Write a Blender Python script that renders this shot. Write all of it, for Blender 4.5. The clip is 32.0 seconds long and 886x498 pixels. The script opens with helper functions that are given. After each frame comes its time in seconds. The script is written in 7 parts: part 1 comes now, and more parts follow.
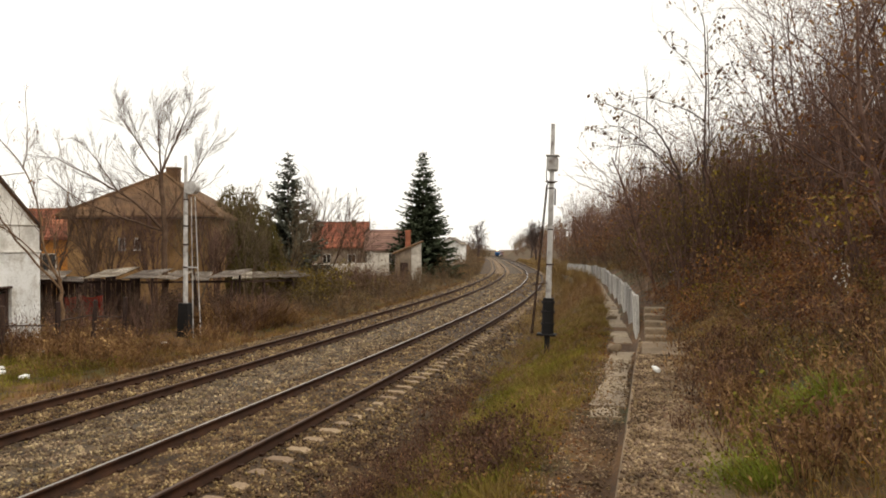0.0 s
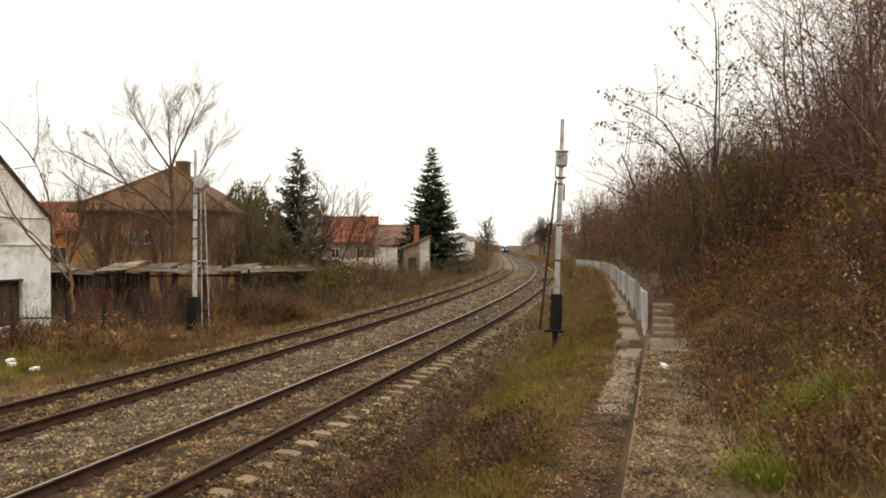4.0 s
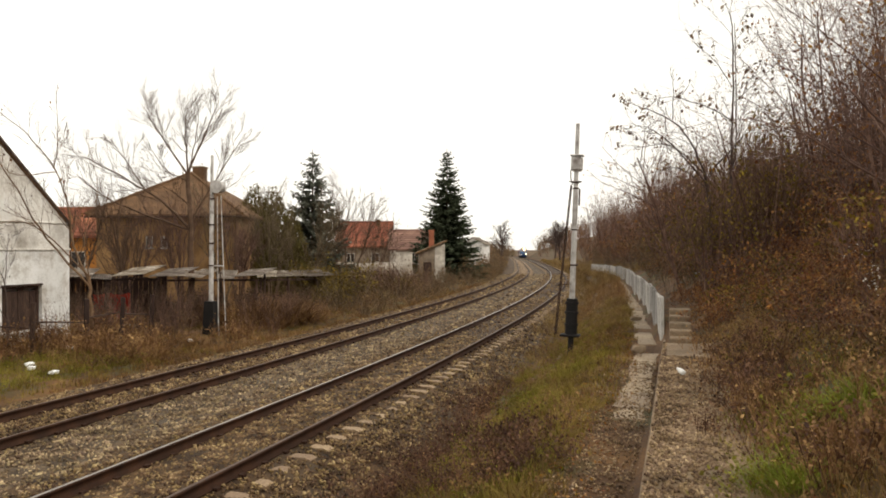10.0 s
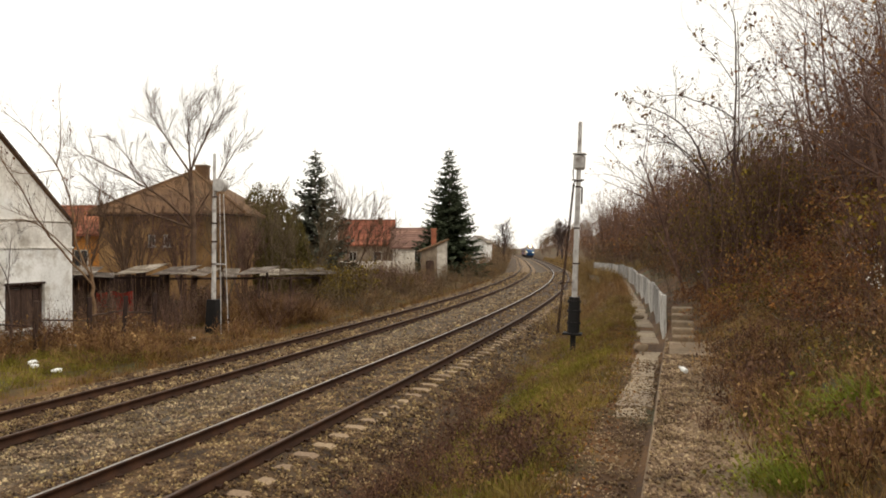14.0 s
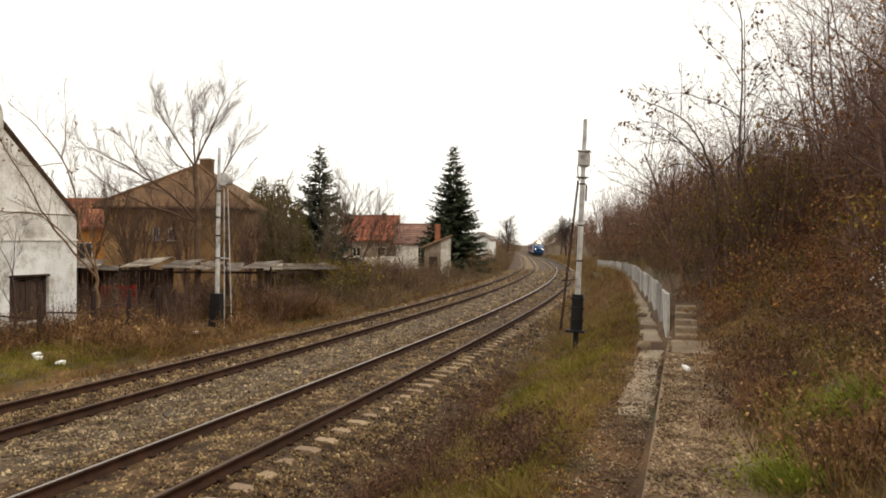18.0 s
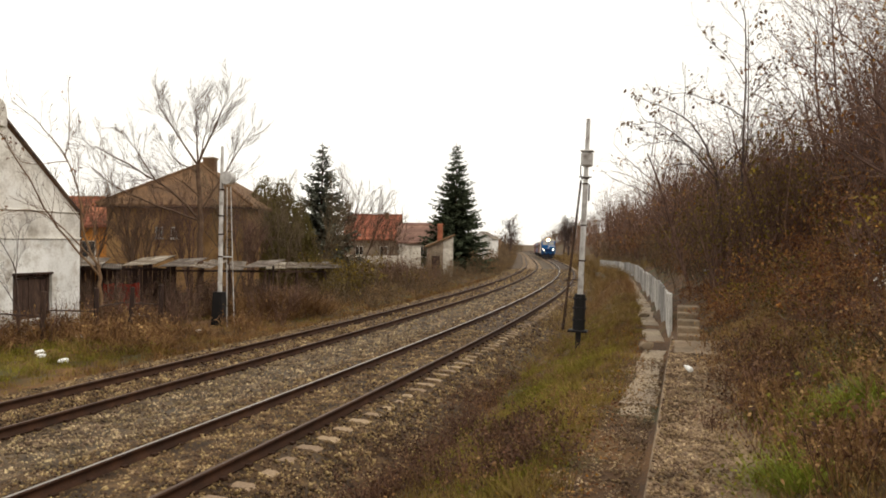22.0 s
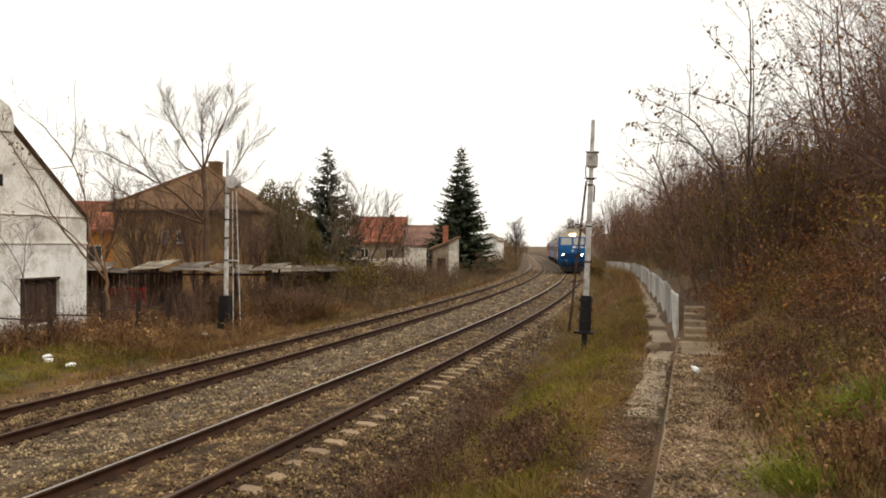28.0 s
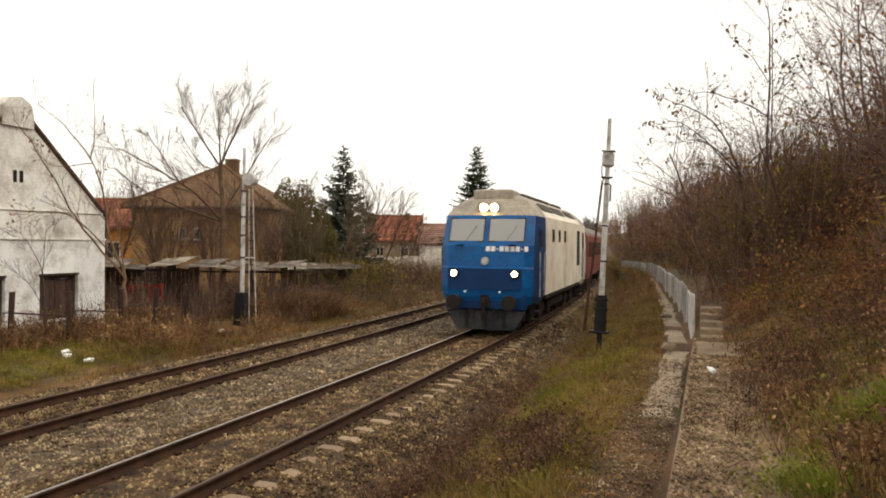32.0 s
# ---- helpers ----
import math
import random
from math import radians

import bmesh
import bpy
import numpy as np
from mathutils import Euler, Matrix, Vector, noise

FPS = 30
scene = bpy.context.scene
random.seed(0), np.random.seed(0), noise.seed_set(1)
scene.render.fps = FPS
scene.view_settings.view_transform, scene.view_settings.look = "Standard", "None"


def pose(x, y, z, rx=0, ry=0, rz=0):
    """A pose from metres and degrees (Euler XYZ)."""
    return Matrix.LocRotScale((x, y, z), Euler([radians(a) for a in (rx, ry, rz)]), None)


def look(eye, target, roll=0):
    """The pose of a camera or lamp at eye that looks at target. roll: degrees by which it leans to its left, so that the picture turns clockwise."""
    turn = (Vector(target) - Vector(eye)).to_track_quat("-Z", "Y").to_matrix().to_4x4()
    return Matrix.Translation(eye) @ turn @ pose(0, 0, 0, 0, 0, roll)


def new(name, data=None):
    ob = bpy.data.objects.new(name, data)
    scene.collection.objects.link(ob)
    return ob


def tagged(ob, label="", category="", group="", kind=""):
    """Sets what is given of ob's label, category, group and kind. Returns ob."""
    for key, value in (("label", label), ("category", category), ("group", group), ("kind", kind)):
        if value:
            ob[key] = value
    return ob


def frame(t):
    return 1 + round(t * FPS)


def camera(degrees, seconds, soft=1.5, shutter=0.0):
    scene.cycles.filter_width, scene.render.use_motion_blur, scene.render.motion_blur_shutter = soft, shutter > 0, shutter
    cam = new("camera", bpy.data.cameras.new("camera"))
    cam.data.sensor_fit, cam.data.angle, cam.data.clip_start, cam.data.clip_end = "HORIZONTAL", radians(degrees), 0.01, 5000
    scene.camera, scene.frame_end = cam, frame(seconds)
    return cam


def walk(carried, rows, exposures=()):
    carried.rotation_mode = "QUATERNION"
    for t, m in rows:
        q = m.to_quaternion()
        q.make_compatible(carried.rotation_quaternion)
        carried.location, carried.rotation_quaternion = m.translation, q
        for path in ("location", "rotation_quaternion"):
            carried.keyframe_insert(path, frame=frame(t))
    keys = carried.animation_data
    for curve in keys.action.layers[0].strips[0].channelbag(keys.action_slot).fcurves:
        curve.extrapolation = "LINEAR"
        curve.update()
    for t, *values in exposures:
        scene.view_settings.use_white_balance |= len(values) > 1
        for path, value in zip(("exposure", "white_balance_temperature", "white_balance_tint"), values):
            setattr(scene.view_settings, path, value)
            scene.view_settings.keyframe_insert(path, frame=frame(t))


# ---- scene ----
# ---------------------------------------------------------------- camera
EYE = (0.0, 0.0, 2.876)
PATH = [
    (0, 89.968, 0.402, -1.963),
    (0.5, 89.955, 0.181, -1.919),
    (1, 89.932, 0.063, -1.853),
    (1.5, 89.884, 0.086, -1.793),
    (2, 89.834, 0.082, -1.739),
    (2.5, 89.750, 0.105, -1.609),
    (3, 89.666, 0.031, -1.494),
    (3.5, 89.604, 0.059, -1.409),
    (5.5, 89.668, 0.247, -0.981),
    (6, 89.690, 0.353, -0.844),
    (6.5, 89.719, 0.217, -0.717),
    (7, 89.765, 0.099, -0.626),
    (7.5, 89.813, 0.214, -0.557),
    (8, 89.905, 0.288, -0.492),
    (8.5, 89.984, 0.171, -0.420),
    (9, 90.001, 0.063, -0.362),
    (9.5, 89.983, 0.008, -0.283),
    (10, 89.960, 0.117, -0.193),
    (10.5, 89.911, 0.078, -0.130),
    (11, 89.881, 0.074, -0.076),
    (11.5, 89.860, 0.135, -0.018),
    (12, 89.838, 0.009, 0.011),
    (12.5, 89.858, 0.061, 0.010),
    (13, 89.863, -0.003, -0.001),
    (13.5, 89.848, -0.014, -0.002),
    (14, 89.839, 0.101, -0.016),
    (14.5, 89.824, 0.012, -0.024),
    (16.5, 89.699, -0.172, 0.019),
    (17, 89.651, -0.242, 0.105),
    (17.5, 89.578, -0.346, 0.185),
    (18, 89.541, -0.424, 0.259),
    (18.5, 89.536, -0.450, 0.308),
    (19, 89.546, -0.409, 0.330),
    (19.5, 89.548, -0.535, 0.333),
    (20, 89.543, -0.541, 0.338),
    (20.5, 89.517, -0.634, 0.361),
    (21, 89.491, -0.562, 0.410),
    (21.5, 89.481, -0.569, 0.450),
    (22, 89.494, -0.619, 0.453),
    (22.5, 89.512, -0.650, 0.467),
    (23, 89.520, -0.761, 0.501),
    (23.5, 89.497, -0.767, 0.542),
    (24, 89.491, -0.713, 0.595),
    (24.5, 89.471, -0.749, 0.643),
    (25, 89.478, -0.737, 0.669),
    (25.5, 89.503, -0.659, 0.676),
    (27.5, 89.672, -0.131, 0.787),
    (28, 89.653, -0.224, 0.863),
    (28.5, 89.539, -0.133, 0.897),
    (29, 89.421, -0.120, 0.997),
    (29.5, 89.333, 0.278, 1.179),
    (30, 89.228, 0.425, 1.335),
    (30.5, 89.151, 0.183, 1.438),
    (31, 89.187, 0.375, 1.401),
    (31.5, 89.415, -0.800, 1.529),
    (31.7, 89.527, -0.010, 1.708),
    (32, 89.531, -0.561, 2.008)]
cam = camera(60.6, 32.0, soft=1.8, shutter=0.5)
walk(cam, [(t, pose(*EYE, rx, ry, rz)) for t, rx, ry, rz in PATH], [(0, 0.06, 7200, 9), (32, 0.06, 7200, 9)])

# ---------------------------------------------------------------- sky, sun, exposure
world = bpy.data.worlds.new("overcast_sky")
scene.world = world
world.use_nodes = True
wn, wl = world.node_tree.nodes, world.node_tree.links
wn.clear()
SUN_ELEV, SUN_ROT = radians(42), radians(120)
sky = wn.new("ShaderNodeTexSky")
sky.sky_type, sky.sun_disc = "NISHITA", False
sky.sun_elevation, sky.sun_rotation = SUN_ELEV, SUN_ROT
sky.air_density, sky.dust_density, sky.ozone_density = 1.0, 1.0, 1.0
pale = wn.new("ShaderNodeHueSaturation")
pale.inputs["Saturation"].default_value = 0.10
back = wn.new("ShaderNodeBackground")
back.inputs["Strength"].default_value = 0.15
wout = wn.new("ShaderNodeOutputWorld")
wl.new(sky.outputs[0], pale.inputs["Color"])
cloud = wn.new("ShaderNodeMixRGB")
cloud.inputs["Fac"].default_value, cloud.inputs["Color2"].default_value = 0.75, (8.4, 8.4, 8.4, 1)
wl.new(pale.outputs[0], cloud.inputs["Color1"])
wl.new(cloud.outputs[0], back.inputs["Color"])
wl.new(back.outputs[0], wout.inputs["Surface"])
sun = new("sun", bpy.data.lights.new("sun", "SUN"))
sun.data.energy, sun.data.angle, sun.data.color = 1.2, radians(25), (1.0, 0.96, 0.9)
sun.matrix_world = look((0, 0, 60), (math.sin(SUN_ROT) * -60 / math.tan(SUN_ELEV), -math.cos(SUN_ROT) * 60 / math.tan(SUN_ELEV), 0))


# ---------------------------------------------------------------- the line of the railway
# s runs along the near track away from the camera, n to its right; bend in 1/km at the knots
K_S = [-60, -30, 10, 40, 70, 100, 140, 200, 300, 400, 620]
K_V = [-1.277, -1.277, -1.277, -2.359, -2.137, -1.353, 0.085, -0.092, -0.139, 0.353, 0.368]
Z_S = [-60, 10, 40, 70, 90, 130, 170, 210, 250, 290, 330, 370, 410, 620]
Z_V = [0, 0, -0.015, -0.04, -0.09, -0.24, -0.43, -0.67, -0.93, -1.2, -1.47, -1.75, -2.03, -3.4]
LS = np.arange(-60, 621, 1.0)
_k = np.interp(LS, K_S, K_V) * 1e-3
_th = np.concatenate(([0], np.cumsum((_k[1:] + _k[:-1]) / 2)))
_th += 0.2946 - np.interp(10, LS, _th)
_x = np.concatenate(([0], np.cumsum((np.sin(_th)[1:] + np.sin(_th)[:-1]) / 2)))
_y = np.concatenate(([0], np.cumsum((np.cos(_th)[1:] + np.cos(_th)[:-1]) / 2)))
_x += -3.584 - np.interp(10, LS, _x)
_y += 10.0 - np.interp(10, LS, _y)
TRACK_GAP, HALF_GAUGE = 4.17, 0.7525


def rail_z(s):
    return np.interp(s, Z_S, Z_V)


def heading(s):
    return np.interp(s, LS, _th)


def spot(s, n):
    """World x, y of a place s along the line and n to its right."""
    th = heading(s)
    return np.interp(s, LS, _x) + n * np.cos(th), np.interp(s, LS, _y) - n * np.sin(th)


def rail_pose(s, n, z=0.0, turn=0.0):
    """A pose at (s, n), z over the rails, its y axis along the line, turned by so many degrees."""
    x, y = spot(s, n)
    return pose(float(x), float(y), float(rail_z(s)) + z, 0, 0, -math.degrees(float(heading(s))) + turn)


def line_of(x, y):
    """The (s, n) of a world place."""
    d = (_x - x) ** 2 + (_y - y) ** 2
    s = float(LS[int(np.argmin(d))])
    for _ in range(3):
        px, py = spot(s, 0)
        th = heading(s)
        s += float((x - px) * np.sin(th) + (y - py) * np.cos(th))
    px, py = spot(s, 0)
    th = heading(s)
    return s, float((x - px) * np.cos(th) - (y - py) * np.sin(th))


def fence_n(s):
    return np.interp(s, [-60, 7, 12.8, 17, 19, 39, 58, 85, 130, 620], [6.06, 6.095, 6.145, 6.21, 6.17, 5.35, 5.1, 3.6, 3.8, 4.2])


def path_z(s):
    return np.interp(s, [-60, 5, 19, 39, 58, 85, 130, 620], [0.78, 0.78, 0.75, 0.6, 0.5, 0.2, 0.0, -0.1])


def ledge_z(s):
    return np.interp(s, [-60, 16, 20, 40, 60, 90, 620], [1.08, 1.08, 1.15, 0.95, 0.8, 0.5, 0.2])


def ground_row(s, n):
    """Heights of the ground over the world's zero along one cut across the line."""
    f, p, l = float(fence_n(s)), float(path_z(s)), float(ledge_z(s))
    ns = [-400, -120, -40, -22, -14, -10, -7.6, -6.9, 2.4, 3.0, f - 1.0, f + 0.02, f + 0.10, f + 0.8,
          f + 2.0, f + 9, f + 20, f + 60, f + 400]
    hs = [1.5, 0.6, 0.1, -0.25, -0.35, -0.4, -0.55, -0.62, -0.62, -0.40, p - 0.03, p - 0.03, l - 0.04, l - 0.01,
          l + 0.62, l + 4.6, l + 8.0, l + 11, l + 13]
    return np.interp(n, ns, hs) + float(rail_z(s))


def bumps(x, y):
    return (0.05 * np.sin(1.7 * x + 0.6 * y) * np.sin(1.1 * y - 0.7 * x) + 0.03 * np.sin(3.9 * x + 2.1) * np.sin(4.3 * y)
            + 0.015 * np.sin(9.1 * x - 3 * y) * np.sin(8.3 * y + x))


def ground_z(s, n):
    x, y = spot(s, n)
    h = float(ground_row(s, np.array([n]))[0])
    f = float(fence_n(s))
    free = (n < -7.6) or (2.9 < n < f - 1.1) or (n > f + 0.95)
    return h + (float(bumps(x, y)) if free else 0.0)


# ---------------------------------------------------------------- building helpers
def thing(name, m, label, category, group="", kind=""):
    ob = new(name)
    ob.empty_display_size = 0.2
    ob.matrix_basis = m
    return tagged(ob, label, category, group, kind)


def part(name, bm, material, parent=None, label="", smooth=False):
    """Links a bmesh as one mesh object, under a thing or a part."""
    me = bpy.data.meshes.new(name)
    bm.to_mesh(me)
    bm.free()
    return mesh_part(name, me, material, parent, label, smooth)


def mesh_part(name, me, material, parent=None, label="", smooth=False):
    for m in (material if isinstance(material, (list, tuple)) else [material]):
        if len(me.materials) < (len(material) if isinstance(material, (list, tuple)) else 1):
            me.materials.append(m)
    if smooth:
        me.polygons.foreach_set("use_smooth", [True] * len(me.polygons))
    ob = new(name, me)
    if parent is not None:
        ob.parent = parent
    if label:
        ob["label"] = label
    return ob


def mesh_of(name, verts, faces, mats=None):
    """A mesh from numpy-made verts and equal-sized faces."""
    verts, faces = np.asarray(verts, dtype=np.float32), np.asarray(faces, dtype=np.int32)
    me = bpy.data.meshes.new(name)
    k = faces.shape[1]
    me.vertices.add(len(verts))
    me.vertices.foreach_set("co", verts.ravel())
    me.loops.add(faces.size)
    me.loops.foreach_set("vertex_index", faces.ravel())
    me.polygons.add(len(faces))
    me.polygons.foreach_set("loop_start", np.arange(0, faces.size, k, dtype=np.int32))
    if mats is not None:
        me.polygons.foreach_set("material_index", np.asarray(mats, dtype=np.int32))
    me.update(calc_edges=True)
    return me


def box(bm, x0, x1, y0, y1, z0, z1, bevel=0.0, m=None):
    """A box between the given bounds, its edges rounded off by bevel."""
    made = bmesh.ops.create_cube(bm, size=1.0)["verts"]
    for v in made:
        v.co = Vector(((x0 + x1) / 2 + v.co.x * (x1 - x0), (y0 + y1) / 2 + v.co.y * (y1 - y0), (z0 + z1) / 2 + v.co.z * (z1 - z0)))
    if bevel:
        edges = list({e for v in made for e in v.link_edges})
        out = bmesh.ops.bevel(bm, geom=edges, offset=bevel, segments=1, affect="EDGES", profile=0.5)
        made = list({v for f in out["faces"] for v in f.verts} | {v for v in made if v.is_valid})
    if m is not None:
        bmesh.ops.transform(bm, matrix=m, verts=made)
    return made


def rod(bm, a, b, r0, r1=None, seg=8, caps=True):
    """A round bar from a to b, tapering from r0 to r1."""
    a, b = Vector(a), Vector(b)
    r1 = r0 if r1 is None else r1
    d = b - a
    q = d.to_track_quat("Z", "Y").to_matrix().to_4x4()
    made = bmesh.ops.create_cone(bm, cap_ends=caps, segments=seg, radius1=r0, radius2=r1, depth=d.length)["verts"]
    bmesh.ops.transform(bm, matrix=Matrix.Translation((a + b) / 2) @ q, verts=made)
    return made


def prism(bm, outline, axis, lo, hi):
    """A solid of constant cross-section: outline is a list of pairs, axis 'x', 'y' or 'z' the way it runs from lo to hi."""
    def at(p, w):
        return {"x": (w, p[0], p[1]), "y": (p[0], w, p[1]), "z": (p[0], p[1], w)}[axis]
    a = [bm.verts.new(at(p, lo)) for p in outline]
    b = [bm.verts.new(at(p, hi)) for p in outline]
    k = len(outline)
    bm.faces.new(a)
    bm.faces.new(b[::-1])
    for i in range(k):
        bm.faces.new((a[i], b[i], b[(i + 1) % k], a[(i + 1) % k]))
    bmesh.ops.recalc_face_normals(bm, faces=bm.faces[:])
    return a + b


def sweep(outline, stations, closed=True):
    """Verts and quads of an outline (n, z) carried along the line through stations of (s, n, z)."""
    verts, faces, k = [], [], len(outline)
    for s, n, z in stations:
        for dn, dz in outline:
            x, y = spot(s, n + dn)
            verts.append((x, y, z + dz))
    for i in range(len(stations) - 1):
        for j in range(k if closed else k - 1):
            a, b = i * k + j, i * k + (j + 1) % k
            faces.append((a, a + k, b + k, b))
    return verts, faces


# ---------------------------------------------------------------- materials
def surf(name, tones, scale=2.0, fine=30.0, rough=(0.65, 0.95), metal=0.0, bump=0.35, vary=0.0, island=False, spec=0.3, dirt=None, dirt_scale=1.2,
         stretch=(1, 1, 1), thin=0.0):
    """A procedural surface: tones mixed at a broad and a fine scale, with relief, optional dirt and a spread from piece to piece."""
    tones = [tuple(min(0.88, 1.37 * max(0.002, sum(t) / 3 * -0.24 + c * 1.24) ** 1.3) for c in t) for t in tones]
    mt = bpy.data.materials.new(name)
    mt.use_nodes = True
    nt = mt.node_tree
    nd, ln = nt.nodes, nt.links
    bs = nd["Principled BSDF"]
    co = nd.new("ShaderNodeTexCoord")
    mp = nd.new("ShaderNodeMapping")
    mp.inputs["Scale"].default_value = stretch
    ln.new(co.outputs["Object"], mp.inputs["Vector"])

    def noise_at(sc, det=4.0, ro=0.55):
        t = nd.new("ShaderNodeTexNoise")
        t.inputs["Scale"].default_value, t.inputs["Detail"].default_value, t.inputs["Roughness"].default_value = sc, det, ro
        ln.new(mp.outputs[0], t.inputs["Vector"])
        return t.outputs["Fac"]
    broad, grain = noise_at(scale), noise_at(fine, 3.0, 0.65)
    mix = nd.new("ShaderNodeMath")
    mix.operation = "MULTIPLY_ADD"
    mix.inputs[1].default_value = 0.45
    sub = nd.new("ShaderNodeMath")
    sub.operation = "MULTIPLY"
    sub.inputs[1].default_value = 0.55
    ln.new(broad, sub.inputs[0])
    ln.new(grain, mix.inputs[0])
    ln.new(sub.outputs[0], mix.inputs[2])
    ramp = nd.new("ShaderNodeValToRGB")
    el = ramp.color_ramp.elements
    lo, hi = 0.36, 0.64
    el[0].position, el[1].position = lo, hi
    el[0].color, el[1].color = (*tones[0], 1), (*tones[-1], 1)
    for i, c in enumerate(tones[1:-1]):
        e = el.new(lo + (hi - lo) * (i + 1) / (len(tones) - 1))
        e.color = (*c, 1)
    ln.new(mix.outputs[0], ramp.inputs["Fac"])
    col = ramp.outputs["Color"]
    if dirt is not None:
        dn = noise_at(dirt_scale, 6.0, 0.7)
        dr = nd.new("ShaderNodeMapRange")
        dr.inputs["From Min"].default_value, dr.inputs["From Max"].default_value = 0.48, 0.68
        dm = nd.new("ShaderNodeMixRGB")
        dm.inputs["Color2"].default_value = (*dirt, 1)
        ln.new(dn, dr.inputs["Value"])
        ln.new(dr.outputs[0], dm.inputs["Fac"])
        ln.new(col, dm.inputs["Color1"])
        col = dm.outputs[0]
    if vary:
        src = nd.new("ShaderNodeNewGeometry").outputs["Random Per Island"] if island else nd.new("ShaderNodeObjectInfo").outputs["Random"]
        vr = nd.new("ShaderNodeMapRange")
        vr.inputs["To Min"].default_value, vr.inputs["To Max"].default_value = 1 - vary, 1 + vary
        hs = nd.new("ShaderNodeHueSaturation")
        hr = nd.new("ShaderNodeMapRange")
        hr.inputs["To Min"].default_value, hr.inputs["To Max"].default_value = 0.5 - 0.03 * vary, 0.5 + 0.03 * vary
        ln.new(src, vr.inputs["Value"])
        ln.new(src, hr.inputs["Value"])
        ln.new(hr.outputs[0], hs.inputs["Hue"])
        ln.new(vr.outputs[0], hs.inputs["Value"])
        ln.new(col, hs.inputs["Color"])
        col = hs.outputs[0]
    ln.new(col, bs.inputs["Base Color"])
    rr = nd.new("ShaderNodeMapRange")
    rr.inputs["To Min"].default_value, rr.inputs["To Max"].default_value = rough
    ln.new(grain, rr.inputs["Value"])
    ln.new(rr.outputs[0], bs.inputs["Roughness"])
    bs.inputs["Metallic"].default_value = metal
    bs.inputs["Specular IOR Level"].default_value = spec
    if bump:
        bp = nd.new("ShaderNodeBump")
        bp.inputs["Strength"].default_value, bp.inputs["Distance"].default_value = bump, 0.02
        ln.new(mix.outputs[0], bp.inputs["Height"])
        ln.new(bp.outputs[0], bs.inputs["Normal"])
    if thin:
        tr = nd.new("ShaderNodeBsdfTranslucent")
        ln.new(col, tr.inputs["Color"])
        ms = nd.new("ShaderNodeMixShader")
        ms.inputs[0].default_value = thin
        ln.new(bs.outputs[0], ms.inputs[1])
        ln.new(tr.outputs[0], ms.inputs[2])
        ln.new(ms.outputs[0], nd["Material Output"].inputs["Surface"])
    return mt


def glow(name, colour, strength):
    mt = bpy.data.materials.new(name)
    mt.use_nodes = True
    bs = mt.node_tree.nodes["Principled BSDF"]
    bs.inputs["Base Color"].default_value = (*colour, 1)
    bs.inputs["Emission Color"].default_value = (*colour, 1)
    bs.inputs["Emission Strength"].default_value = strength
    return mt


def glass(name, tint, rough=0.05):
    mt = bpy.data.materials.new(name)
    mt.use_nodes = True
    bs = mt.node_tree.nodes["Principled BSDF"]
    bs.inputs["Base Color"].default_value = (*tint, 1)
    bs.inputs["Roughness"].default_value = rough
    bs.inputs["Specular IOR Level"].default_value = 0.9
    return mt


M_soil = surf("leafy_soil", [(0.05, 0.03, 0.017), (0.115, 0.07, 0.038), (0.21, 0.135, 0.075)], 0.9, 22, bump=0.8, dirt=(0.06, 0.075, 0.025), dirt_scale=0.35)
M_ballast_bed = surf("ballast_bed", [(0.024, 0.0145, 0.0075), (0.076, 0.049, 0.027), (0.215, 0.15, 0.09)], 3.0, 42, bump=1.0, dirt=(0.075, 0.052, 0.033), dirt_scale=0.5)
M_bed_oily = surf("oily_ballast", [(0.03, 0.02, 0.014), (0.075, 0.051, 0.034), (0.15, 0.11, 0.075)], 2.0, 30, bump=1.0)
M_stone = surf("ballast_stone", [(0.06, 0.041, 0.025), (0.185, 0.133, 0.087), (0.37, 0.295, 0.212)], 3.0, 60, bump=0.3, vary=0.75, island=True)
M_stone_grey = surf("grey_ballast_stone", [(0.085, 0.063, 0.043), (0.215, 0.168, 0.122), (0.42, 0.345, 0.265)], 3.0, 60, bump=0.3, vary=0.7, island=True)
M_bed_grey = surf("grey_ballast_bed", [(0.03, 0.021, 0.0135), (0.09, 0.067, 0.046), (0.24, 0.188, 0.135)], 2.4, 40, bump=1.0, dirt=(0.1, 0.078, 0.055), dirt_scale=0.5)
M_rail_side = surf("rusty_rail", [(0.036, 0.021, 0.014), (0.06, 0.034, 0.023), (0.09, 0.052, 0.034)], 3.0, 40, bump=0.25, spec=0.25)
M_rail_top = surf("worn_rail_head", [(0.32, 0.3, 0.28), (0.45, 0.43, 0.42)], 1.0, 30, rough=(0.22, 0.4), metal=0.9, bump=0.05)
M_rail_dull = surf("dull_rail_head", [(0.09, 0.06, 0.045), (0.16, 0.12, 0.1)], 1.0, 30, rough=(0.35, 0.6), metal=0.6, bump=0.08)
M_sleeper = surf("weathered_sleeper", [(0.22, 0.17, 0.125), (0.34, 0.275, 0.21), (0.45, 0.38, 0.3)], 2.0, 25, bump=0.4, vary=0.25, dirt=(0.1, 0.07, 0.045), dirt_scale=2.0)
M_concrete = surf("worn_concrete", [(0.17, 0.13, 0.095), (0.26, 0.21, 0.16), (0.35, 0.29, 0.23)], 1.2, 28, bump=0.5, dirt=(0.1, 0.075, 0.05), dirt_scale=0.9)
